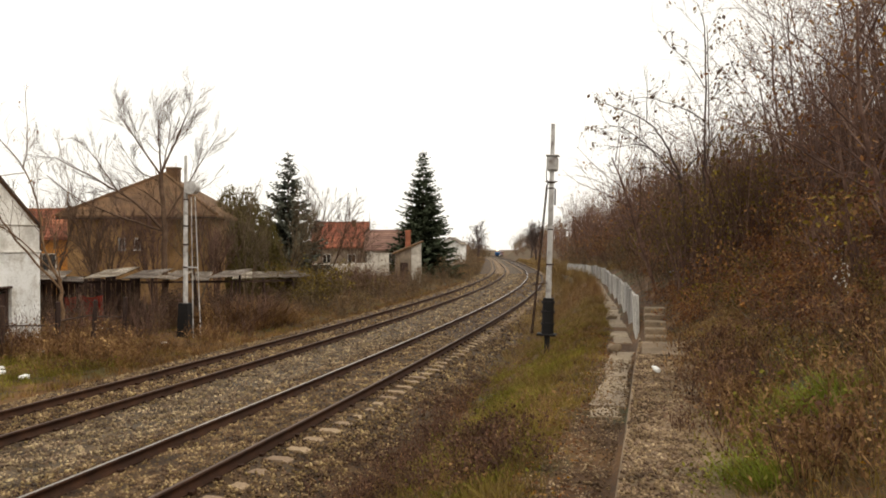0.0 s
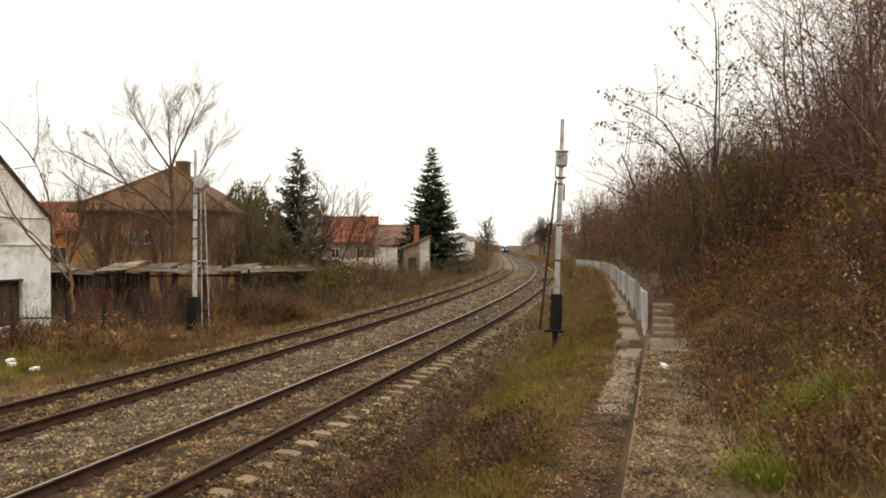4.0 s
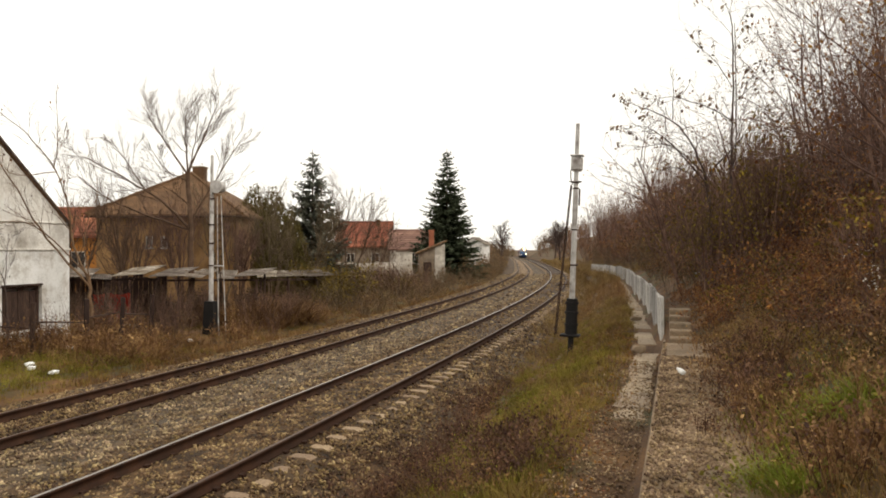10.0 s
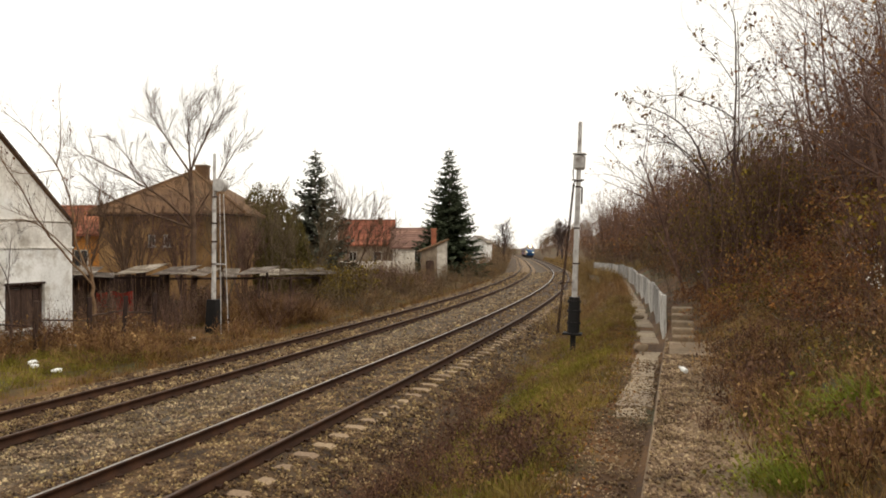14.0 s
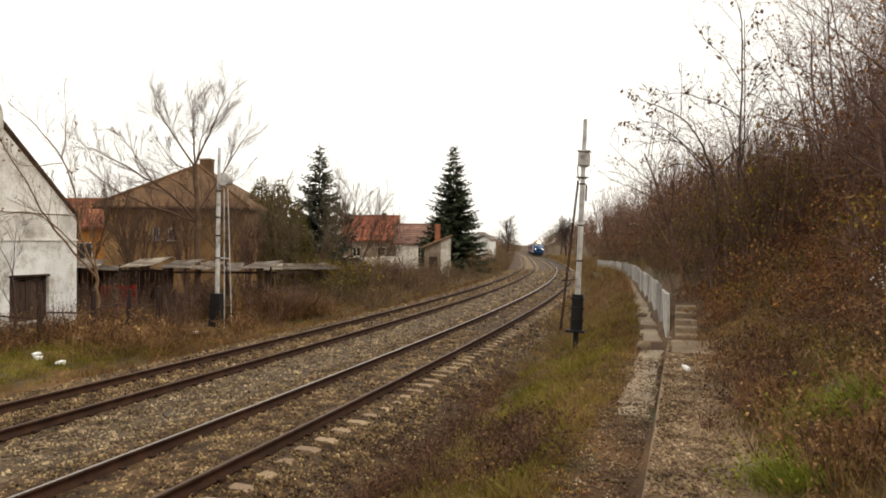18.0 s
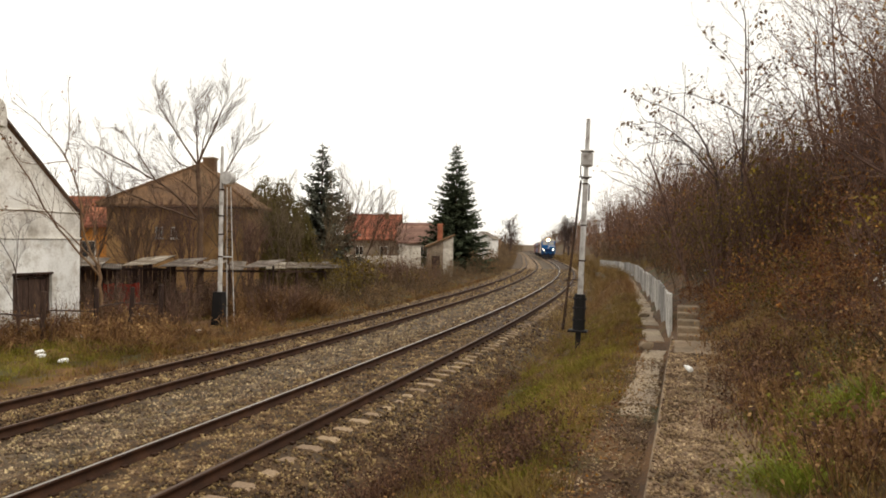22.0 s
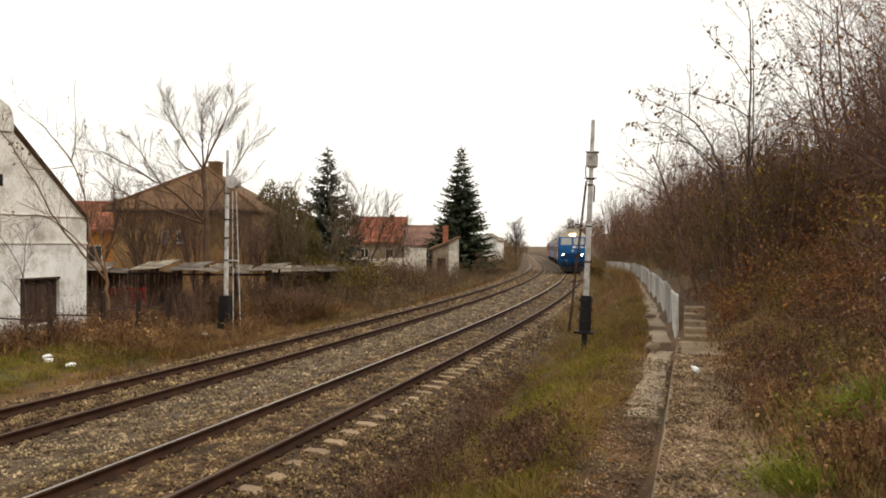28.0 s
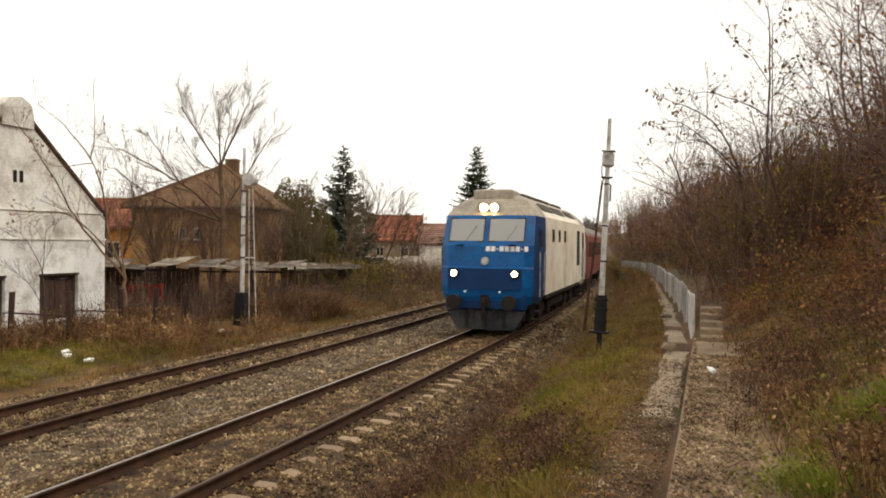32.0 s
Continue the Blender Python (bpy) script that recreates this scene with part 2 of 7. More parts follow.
M_path = surf("path_slab", [(0.21, 0.172, 0.13), (0.34, 0.29, 0.235), (0.48, 0.425, 0.355)], 1.4, 24, bump=0.4, vary=0.2, dirt=(0.1, 0.065, 0.04), dirt_scale=1.3)
M_gravel = surf("ledge_gravel", [(0.115, 0.084, 0.057), (0.215, 0.163, 0.116), (0.36, 0.288, 0.212)], 2.2, 30, bump=1.0, dirt=(0.13, 0.1, 0.06), dirt_scale=0.7)
M_fence = surf("whitewashed_panel", [(0.2, 0.19, 0.175), (0.41, 0.4, 0.385), (0.6, 0.59, 0.575)], 2.6, 16, bump=0.3, vary=0.4, dirt=(0.1, 0.075, 0.06), dirt_scale=3.4, stretch=(1, 1, 0.2))
M_mast = surf("silver_mast_paint", [(0.38, 0.37, 0.36), (0.5, 0.49, 0.48), (0.58, 0.57, 0.56)], 2.0, 20, rough=(0.5, 0.7), metal=0.1, bump=0.1, dirt=(0.16, 0.12, 0.1), dirt_scale=2.5)
M_black = surf("black_iron", [(0.012, 0.011, 0.012), (0.03, 0.027, 0.026)], 3.0, 25, rough=(0.5, 0.8), bump=0.3)
M_rust_iron = surf("dark_rusted_iron", [(0.03, 0.02, 0.016), (0.07, 0.045, 0.035), (0.12, 0.08, 0.06)], 3.0, 30, bump=0.2)
M_plaster = surf("flaking_white_plaster", [(0.53, 0.525, 0.515), (0.66, 0.66, 0.65), (0.74, 0.745, 0.74)], 1.6, 14, bump=0.35, dirt=(0.36, 0.31, 0.25), dirt_scale=1.1)
M_gable = surf("grey_weathered_plaster", [(0.47, 0.45, 0.42), (0.63, 0.615, 0.59), (0.72, 0.715, 0.7)], 0.9, 14, bump=0.4, dirt=(0.34, 0.3, 0.25), dirt_scale=0.6)
M_darkwood = surf("weathered_dark_wood", [(0.03, 0.02, 0.017), (0.07, 0.048, 0.04), (0.12, 0.085, 0.07)], 2.0, 30, bump=0.4, vary=0.3, stretch=(1, 1, 0.15))
M_tile_brown = surf("brown_roof_tile", [(0.12, 0.08, 0.052), (0.17, 0.115, 0.075), (0.22, 0.15, 0.1)], 1.2, 18, bump=0.4, vary=0.15)
M_tile_red = surf("red_roof_tile", [(0.19, 0.09, 0.065), (0.27, 0.135, 0.1), (0.35, 0.18, 0.135)], 1.2, 18, bump=0.4, vary=0.2)
M_tile_pale = surf("faded_roof_tile", [(0.22, 0.15, 0.13), (0.29, 0.2, 0.17), (0.35, 0.25, 0.21)], 1.2, 18, bump=0.4, vary=0.15)
M_wall_brown = surf("brown_house_wall", [(0.2, 0.138, 0.082), (0.285, 0.2, 0.122), (0.37, 0.265, 0.168)], 1.0, 14, bump=0.3)
M_wall_dun = surf("dun_shed_wall", [(0.19, 0.155, 0.125), (0.27, 0.225, 0.185), (0.34, 0.295, 0.25)], 1.0, 14, bump=0.3, dirt=(0.14, 0.11, 0.085))
M_wall_orange = surf("ochre_house_wall", [(0.33, 0.18, 0.075), (0.42, 0.23, 0.1), (0.48, 0.28, 0.13)], 1.0, 14, bump=0.2, dirt=(0.3, 0.16, 0.07))
M_wall_white = surf("whitewashed_wall", [(0.4, 0.37, 0.33), (0.52, 0.49, 0.45), (0.62, 0.6, 0.56)], 1.0, 14, bump=0.3, dirt=(0.28, 0.23, 0.18), dirt_scale=0.9)
M_sheet = surf("corrugated_sheet", [(0.075, 0.06, 0.048), (0.19, 0.162, 0.135), (0.5, 0.475, 0.44)], 1.5, 18, bump=0.2, vary=0.5, dirt=(0.09, 0.06, 0.045), dirt_scale=0.9)
M_bark = surf("grey_bark", [(0.075, 0.05, 0.036), (0.125, 0.088, 0.066), (0.175, 0.13, 0.1)], 3.0, 30, bump=0.5)
M_twig = surf("brown_twig", [(0.085, 0.055, 0.046), (0.15, 0.102, 0.085), (0.25, 0.182, 0.152)], 2.0, 10, bump=0.0, vary=0.3, island=True)
M_twig_dark = surf("dark_twig", [(0.06, 0.044, 0.04), (0.1, 0.077, 0.07), (0.145, 0.115, 0.105)], 2.0, 10, bump=0.0, vary=0.2, island=True)
M_twig_tan = surf("tan_bark", [(0.11, 0.075, 0.052), (0.18, 0.128, 0.09), (0.25, 0.185, 0.135)], 2.0, 20, bump=0.2)
M_twig_grey = surf("pale_twig", [(0.11, 0.085, 0.06), (0.16, 0.13, 0.095), (0.2, 0.165, 0.125)], 2.0, 10, bump=0.0, vary=0.3, island=True)
M_needle = surf("spruce_needles", [(0.068, 0.078, 0.058), (0.112, 0.126, 0.094), (0.155, 0.17, 0.128)], 1.5, 12, bump=0.0, vary=0.3, island=True, thin=0.1, spec=0.0, rough=(0.9, 1.0))
M_needle_blue = surf("grey_spruce_needles", [(0.11, 0.115, 0.1), (0.165, 0.17, 0.148), (0.225, 0.23, 0.2)], 1.5, 12, bump=0.0, vary=0.35, island=True, thin=0.1, spec=0.0, rough=(0.9, 1.0))
M_needle_yew = surf("thuja_needles", [(0.1, 0.088, 0.05), (0.16, 0.14, 0.078), (0.22, 0.195, 0.115)], 1.5, 12, bump=0.0, vary=0.25, island=True, thin=0.15, spec=0.0, rough=(0.9, 1.0))
M_leaf_rust = surf("withered_leaf", [(0.085, 0.045, 0.036), (0.165, 0.088, 0.056), (0.25, 0.14, 0.078), (0.2, 0.138, 0.088), (0.36, 0.195, 0.096)], 0.75, 3.2, bump=0.0, vary=0.6, island=True, thin=0.15)
M_leaf_olive = surf("late_green_leaf", [(0.095, 0.07, 0.032), (0.155, 0.118, 0.045), (0.26, 0.195, 0.066)], 0.7, 3.5, bump=0.0, vary=0.5, island=True, thin=0.15)
M_leaf_yellow = surf("yellowed_leaf", [(0.22, 0.11, 0.02), (0.32, 0.18, 0.04)], 0.8, 6, bump=0.0, vary=0.4, island=True, thin=0.3)
M_grass = surf("autumn_grass", [(0.115, 0.083, 0.042), (0.19, 0.145, 0.064), (0.225, 0.183, 0.074), (0.36, 0.28, 0.14)], 0.9, 3.5, bump=0.0, vary=0.4, island=True, thin=0.3)
M_grass_lush = surf("lush_grass", [(0.13, 0.14, 0.045), (0.21, 0.23, 0.07), (0.33, 0.36, 0.12)], 0.9, 4, bump=0.0, vary=0.35, island=True, thin=0.3)
M_grass_green = surf("fresh_grass", [(0.125, 0.113, 0.04), (0.2, 0.186, 0.062), (0.31, 0.285, 0.105)], 0.9, 4, bump=0.0, vary=0.35, island=True, thin=0.3)
M_straw = surf("dry_grass", [(0.14, 0.1, 0.055), (0.235, 0.175, 0.1), (0.36, 0.275, 0.165)], 0.5, 5, bump=0.0, vary=0.4, island=True, thin=0.25)
M_weed = surf("dead_weed", [(0.11, 0.068, 0.042), (0.225, 0.148, 0.09), (0.4, 0.285, 0.18)], 0.9, 5, bump=0.0, vary=0.4, island=True, thin=0.15)
M_weed_dark = surf("dark_dead_weed", [(0.06, 0.036, 0.029), (0.13, 0.08, 0.06), (0.24, 0.158, 0.116)], 0.9, 5, bump=0.0, vary=0.5, island=True, thin=0.1)
M_reed = surf("withered_reed", [(0.09, 0.055, 0.032), (0.17, 0.108, 0.06), (0.34, 0.23, 0.13)], 0.8, 4, bump=0.0, vary=0.4, island=True, thin=0.2)
M_ivy = surf("dark_ivy", [(0.04, 0.035, 0.022), (0.075, 0.055, 0.035), (0.12, 0.08, 0.055)], 0.9, 5, bump=0.0, vary=0.4, island=True, thin=0.15)
M_pebble = surf("tan_pebble", [(0.075, 0.052, 0.034), (0.21, 0.157, 0.111), (0.43, 0.352, 0.272)], 3.0, 60, bump=0.3, vary=0.5, island=True)
M_red_cloth = surf("faded_red_cloth", [(0.2, 0.03, 0.025), (0.3, 0.055, 0.04), (0.36, 0.09, 0.07)], 1.5, 14, bump=0.3, dirt=(0.1, 0.04, 0.03))
M_leaf_dun = surf("dun_leaf", [(0.1, 0.07, 0.05), (0.165, 0.115, 0.078), (0.25, 0.175, 0.11)], 0.6, 3.0, bump=0.0, vary=0.5, island=True, thin=0.15)
M_seed = surf("white_seed_head", [(0.55, 0.52, 0.47), (0.75, 0.73, 0.68)], 2.0, 9, bump=0.0, vary=0.2, island=True, thin=0.3)
M_blue = surf("blue_loco_paint", [(0.018, 0.108, 0.235), (0.026, 0.136, 0.28), (0.034, 0.158, 0.315)], 0.8, 12, rough=(0.3, 0.5), bump=0.03, dirt=(0.014, 0.06, 0.19), dirt_scale=1.0, spec=0.25)
# dark blue of band, beam and doors; also paints shade on the cab sides
M_blue_dark = surf("dark_blue_paint_and_shade", [(0.012, 0.05, 0.12), (0.016, 0.066, 0.152)], 0.8, 12, rough=(0.4, 0.6), bump=0.03, spec=0.25)
M_cream = surf("cream_loco_paint", [(0.58, 0.53, 0.46), (0.67, 0.62, 0.55), (0.73, 0.69, 0.62)], 0.7, 10, rough=(0.4, 0.6), bump=0.04, dirt=(0.47, 0.41, 0.33), dirt_scale=0.5)
M_roof_grey = surf("grey_loco_roof", [(0.26, 0.235, 0.2), (0.36, 0.33, 0.285), (0.44, 0.41, 0.36)], 0.9, 12, rough=(0.5, 0.7), bump=0.06, dirt=(0.2, 0.17, 0.14))
M_roof_dark = surf("sooty_roof_hatch", [(0.06, 0.05, 0.045), (0.1, 0.085, 0.075), (0.14, 0.12, 0.1)], 1.2, 14, bump=0.1)
M_under = surf("grimy_running_gear", [(0.016, 0.013, 0.012), (0.035, 0.029, 0.026), (0.06, 0.05, 0.043)], 2.0, 20, bump=0.3)
M_plow = surf("dusty_plough", [(0.032, 0.034, 0.04), (0.06, 0.062, 0.07), (0.105, 0.1, 0.1)], 1.5, 18, bump=0.15)
M_coach_red = surf("faded_red_coach", [(0.16, 0.06, 0.05), (0.22, 0.085, 0.07), (0.27, 0.115, 0.095)], 0.8, 12, rough=(0.4, 0.65), bump=0.05, dirt=(0.14, 0.09, 0.075))
M_coach_blue = surf("blue_grey_coach", [(0.1, 0.12, 0.2), (0.14, 0.165, 0.25), (0.18, 0.2, 0.28)], 0.8, 12, rough=(0.4, 0.65), bump=0.05)
M_coach_roof = surf("grey_coach_roof", [(0.2, 0.19, 0.18), (0.3, 0.28, 0.26)], 0.8, 12, bump=0.08)
M_white_paint = surf("white_lettering", [(0.7, 0.7, 0.7), (0.8, 0.8, 0.8)], 2.0, 20, bump=0.0)
M_lamp = glow("lit_lamp", (1.0, 0.6, 0.25), 180.0)
M_lamp_low = glow("lit_marker_lamp", (1.0, 0.72, 0.4), 25.0)
M_glass = glass("dim_glass", (0.02, 0.022, 0.025))
# pale grey base holds the windscreen's reflections in its colour
M_screen_glass = glass("windscreen_glass", (0.3, 0.3, 0.29), 0.25)
M_litter = surf("white_litter", [(0.7, 0.7, 0.68), (0.82, 0.82, 0.8)], 3.0, 20, bump=0.1)


# ---------------------------------------------------------------- ground
def steps_along(lo, hi, near, far, grow):
    """Stations from lo to hi, near apart round s = 10 and wider further off."""
    out, s = [], lo
    while s < hi:
        out.append(s)
        s += min(far, max(near, abs(s - 10) * grow))
    return out + [hi]


def make_ground():
    ss = np.array(steps_along(-60, 620, 0.35, 9.0, 0.022))
    right = np.concatenate((np.arange(2.0, 7.9, 0.16), 7.9 + np.cumsum(0.2 * 1.055 ** np.arange(62))))
    left = -np.concatenate((np.arange(6.4, 11, 0.25), 11 + np.cumsum(0.3 * 1.06 ** np.arange(52))))[::-1]
    nn = np.concatenate((left, [-4, -2, 0, 1], right))
    grid = np.zeros((len(ss), len(nn), 3))
    for i, s in enumerate(ss):
        f = float(fence_n(s))
        x, y = spot(s, nn)
        free = np.where(nn < -7.6, 1.0, np.where((nn > 2.9) & (nn < f - 1.1), 1.0, np.where(nn > f + 0.95, 1.0, 0.0)))
        grid[i, :, 0], grid[i, :, 1] = x, y
        grid[i, :, 2] = ground_row(s, nn) + bumps(x, y) * free
    a, b = len(ss), len(nn)
    verts = grid.reshape(-1, 3)
    idx = np.arange(a * b).reshape(a, b)
    quads = np.stack((idx[:-1, :-1], idx[:-1, 1:], idx[1:, 1:], idx[1:, :-1]), -1).reshape(-1, 4)
    rim = np.concatenate((idx[0, :], idx[1:, -1], idx[-1, -2::-1], idx[-2:0:-1, 0]))
    ring, extra = [rim], []
    base = len(verts)
    centre = np.array((0.0, 150.0))
    for k, reach in enumerate((900.0, 3500.0)):
        way = verts[rim, :2] - centre
        way /= np.linalg.norm(way, axis=1)[:, None]
        pts = np.column_stack((centre + way * reach, np.full(len(rim), (-2.0, -6.0)[k])))
        extra.append(pts)
        ring.append(base + np.arange(len(rim)) + k * len(rim))
    for lo, hi in zip(ring[:-1], ring[1:]):
        quads = np.concatenate((quads, np.stack((lo, hi, np.roll(hi, -1), np.roll(lo, -1)), -1)))
    me = mesh_of("ground", np.concatenate((verts, *extra)), quads)
    ob = mesh_part("ground", me, M_soil, smooth=True)
    tagged(ob, "leaf-strewn brown soil of the cutting and verges", "ground", kind="structure")


make_ground()


# ---------------------------------------------------------------- track bed and rails
def make_bed():
    ss = steps_along(-40, 620, 0.3, 6.0, 0.02)
    cut = [(-7.7, -0.72), (-7.1, -0.5), (-6.3, -0.24), (-5.6, -0.2), (-4.95, -0.17), (-4.17, -0.19), (-3.4, -0.17), (-2.9, -0.2), (-2.1, -0.24), (-1.3, -0.19),
           (-0.78, -0.16), (0, -0.16), (0.72, -0.165), (0.86, -0.175), (1.0, -0.19), (1.3, -0.235), (1.8, -0.34), (2.3, -0.46), (2.9, -0.66)]
    ns = np.concatenate([np.linspace(a[0], b[0], 4)[:-1] for a, b in zip(cut[:-1], cut[1:])] + [[cut[-1][0]]])
    hs = np.interp(ns, [c[0] for c in cut], [c[1] for c in cut])
    verts = np.zeros((len(ss), len(ns), 3))
    rng = np.random.default_rng(3)
    for i, s in enumerate(ss):
        x, y = spot(s, ns)
        verts[i] = np.column_stack((x, y, hs + rail_z(s) + rng.uniform(-0.014, 0.014, len(ns)) * (np.abs(ns) > 0)))
    idx = np.arange(len(ss) * len(ns)).reshape(len(ss), len(ns))
    quads = np.stack((idx[:-1, :-1], idx[:-1, 1:], idx[1:, 1:], idx[1:, :-1]), -1).reshape(-1, 4)
    nm = (ns[:-1] + ns[1:]) / 2
    sm = np.array(ss[:-1])[:, None]
    mats = np.where((np.abs(nm)[None, :] < 0.7) & (sm > 27), 1, np.where((nm > -3.35)[None, :] & (nm < -1.75)[None, :] & (sm > -90), 2, 0)).ravel()
    tagged(mesh_part("track_bed", mesh_of("track_bed", verts.reshape(-1, 3), quads, mats), [M_ballast_bed, M_bed_oily, M_bed_grey]), "brown-grey crushed stone bed under both tracks", "ballast", kind="structure")


make_bed()
RAIL = [(-0.07, -0.16), (0.07, -0.16), (0.07, -0.145), (0.012, -0.12), (0.012, -0.045), (0.036, -0.038), (0.036, -0.006), (0.026, 0), (-0.026, 0), (-0.036, -0.006),
        (-0.036, -0.038), (-0.012, -0.045), (-0.012, -0.12), (-0.07, -0.145)]
near_track = thing("railway_track", pose(0, 0, 0), "railway track of worn steel rails on concrete sleepers", "railway track", "the two tracks", "structure")
far_track = thing("railway_track", pose(0, 0, 0), "rust-brown railway track, its sleepers sunk in ballast", "railway track", "the two tracks", "structure")


def make_rail(n, head, parent, label):
    st = [(s, n, float(rail_z(s))) for s in steps_along(-50, 620, 0.8, 5.0, 0.04)]
    v, f = sweep(RAIL, st)
    mats = [1 if (i % len(RAIL)) == 7 else 0 for i in range(len(f))]
    ob = mesh_part("rail", mesh_of("rail", v, f, mats), [M_rail_side, head], parent, label)
    return ob


make_rail(-HALF_GAUGE, M_rail_top, near_track, "rust-sided rail with a bright worn head")
make_rail(HALF_GAUGE, M_rail_dull, near_track, "rust-brown rail with a dull worn head")
make_rail(-TRACK_GAP - HALF_GAUGE, M_rail_dull, far_track, "rust-brown steel rail")
make_rail(-TRACK_GAP + HALF_GAUGE, M_rail_dull, far_track, "rust-brown steel rail")


# ---------------------------------------------------------------- path, ledge and fence
def make_path():
    rng = np.random.default_rng(11)
    pave = thing("footpath", pose(0, 0, 0), "narrow sunken path of worn concrete slabs", "path", kind="structure")
    s = 11.2
    while s < 62:
        ln = rng.uniform(0.6, 1.25)
        if 17.4 < s < 18.2 or 21.0 < s < 21.9:
            s += ln
            continue
        f = float(fence_n(s + ln / 2))
        z = float(path_z(s + ln / 2)) + float(rail_z(s))
        w = rng.uniform(0.38, 0.46)
        mid = f - 0.08 - w / 2 - rng.uniform(0.0, 0.05)
        bm = bmesh.new()
        box(bm, -w / 2, w / 2, 0.0, ln - 0.012, -0.1, -0.008 + rng.uniform(-0.012, 0.01), 0.012)
        for v in bm.verts:
            v.co.x += rng.uniform(-0.06, 0.06)
            v.co.y += rng.uniform(-0.012, 0.012)
        ob = part("slab", bm, M_path, pave)
        ob.matrix_basis = rail_pose(s, mid, z - float(rail_z(s))) @ pose(0, 0, 0, rng.uniform(-1, 1), rng.uniform(-1.5, 1.5), 0)
        s += ln


make_path()


def make_ledge():
    top = thing("retaining_ledge", pose(0, 0, 0), "low concrete retaining ledge topped with trodden gravel", "retaining wall", kind="structure")
    st = [(s, float(fence_n(s)), float(rail_z(s))) for s in np.arange(-12, 17.01, 0.8)]
    v, f = sweep([(-0.02, 0.45), (0.02, 1.07), (0.035, 1.098), (0.065, 1.098), (0.09, 0.45)], st)
    bm = bmesh.new()
    vs = [bm.verts.new(p) for p in v]
    for q in f:
        bm.faces.new([vs[i] for i in q])
    bm.faces.new(vs[:5])
    bm.faces.new(vs[-5:][::-1])
    bmesh.ops.recalc_face_normals(bm, faces=bm.faces[:])
    part("kerb", bm, M_concrete, top, "worn pale concrete kerb")
    ss, ns = np.arange(-12, 16.2, 0.12), np.arange(0.036, 1.2, 0.08)
    rng = np.random.default_rng(5)
    g = []
    for s in ss:
        x, y = spot(s, fence_n(s) + ns)
        z = 1.1 + rng.uniform(-0.006, 0.008, len(ns)) + np.interp(ns, [0.12, 0.7, 1.2], [0, 0.01, 0.1])
        g.append(np.column_stack((x, y, z)))
    idx = np.arange(len(ss) * len(ns)).reshape(len(ss), len(ns))
    quads = np.stack((idx[:-1, :-1], idx[:-1, 1:], idx[1:, 1:], idx[1:, :-1]), -1).reshape(-1, 4)
    mesh_part("gravel_top", mesh_of("gravel_top", np.concatenate(g), quads), M_gravel, top, "trodden brown gravel")
    bm = bmesh.new()
    box(bm, 0.1, 0.7, 14.2, 15.9, 1.0, 1.125, 0.015)
    ob = part("slab", bm, M_concrete, top, "pale concrete end slab")
    ob.matrix_basis = rail_pose(0, 6.16)
    th = float(heading(15.2))
    x, y = spot(15.4, float(fence_n(15.4)))
    ob.matrix_basis = rail_pose(15.4, float(fence_n(15.4))) @ pose(0, -15.25, 0)
    steps = thing("concrete_steps", rail_pose(16.6, float(fence_n(16.6)) + 0.15, 1.05), "short flight of worn concrete steps up the bank", "steps", kind="structure")
    for i in range(5):
        bm = bmesh.new()
        box(bm, 0.0, 0.42, i * 0.36, i * 0.36 + 0.42, -0.3, 0.1 + 0.11 * i, 0.02)
        part("step", bm, M_concrete, steps)


make_ledge()


def make_fence():
    fence = thing("panel_fence", pose(0, 0, 0), "low whitewashed concrete panel fence beside the path", "fence", kind="structure")
    rng = np.random.default_rng(8)
    s = 19.0
    while s < 86:
        w = rng.uniform(0.75, 1.15)
        if 53.5 < s < 55.5:
            s += 0.6
            continue
        bm = bmesh.new()
        hgt = 1.0 + rng.uniform(-0.05, 0.04)
        box(bm, -0.03, 0.03, 0.0, w - 0.015, -0.2, hgt, 0.01)
        for v in bm.verts:
            v.co.z += rng.uniform(-0.03, 0.03)
        ob = part("fence_panel", bm, M_fence, fence)
        n0, n1 = float(fence_n(s)), float(fence_n(s + w))
        turn = -math.degrees(math.atan2(n1 - n0, w))
        ob.matrix_basis = rail_pose(s, n0 + 0.06, float(path_z(s)), turn) @ pose(0, 0, 0, rng.uniform(-1, 1), rng.uniform(-2.5, 2.5), rng.uniform(-1, 1))
        s += w


make_fence()


# ---------------------------------------------------------------- signal masts
def ladder(parent, a, b, width, rungs, material):
    """Two stiles and their rungs from a to b, spread along y."""
    a, b = Vector(a), Vector(b)
    bm = bmesh.new()
    for sd in (-1, 1):
        rod(bm, a + Vector((0, sd * width / 2, 0)), b + Vector((0, sd * width * 0.4, 0)), 0.016, 0.014, 6)
    lad = part("ladder", bm, material, parent, "thin iron ladder")
    for i in range(rungs):
        p = a.lerp(b, (i + 0.5) / rungs)
        bm = bmesh.new()
        rod(bm, p + Vector((0, -width / 2, 0)), p + Vector((0, width / 2, 0)), 0.009, None, 5)
        part("rung", bm, material, lad)
    return lad


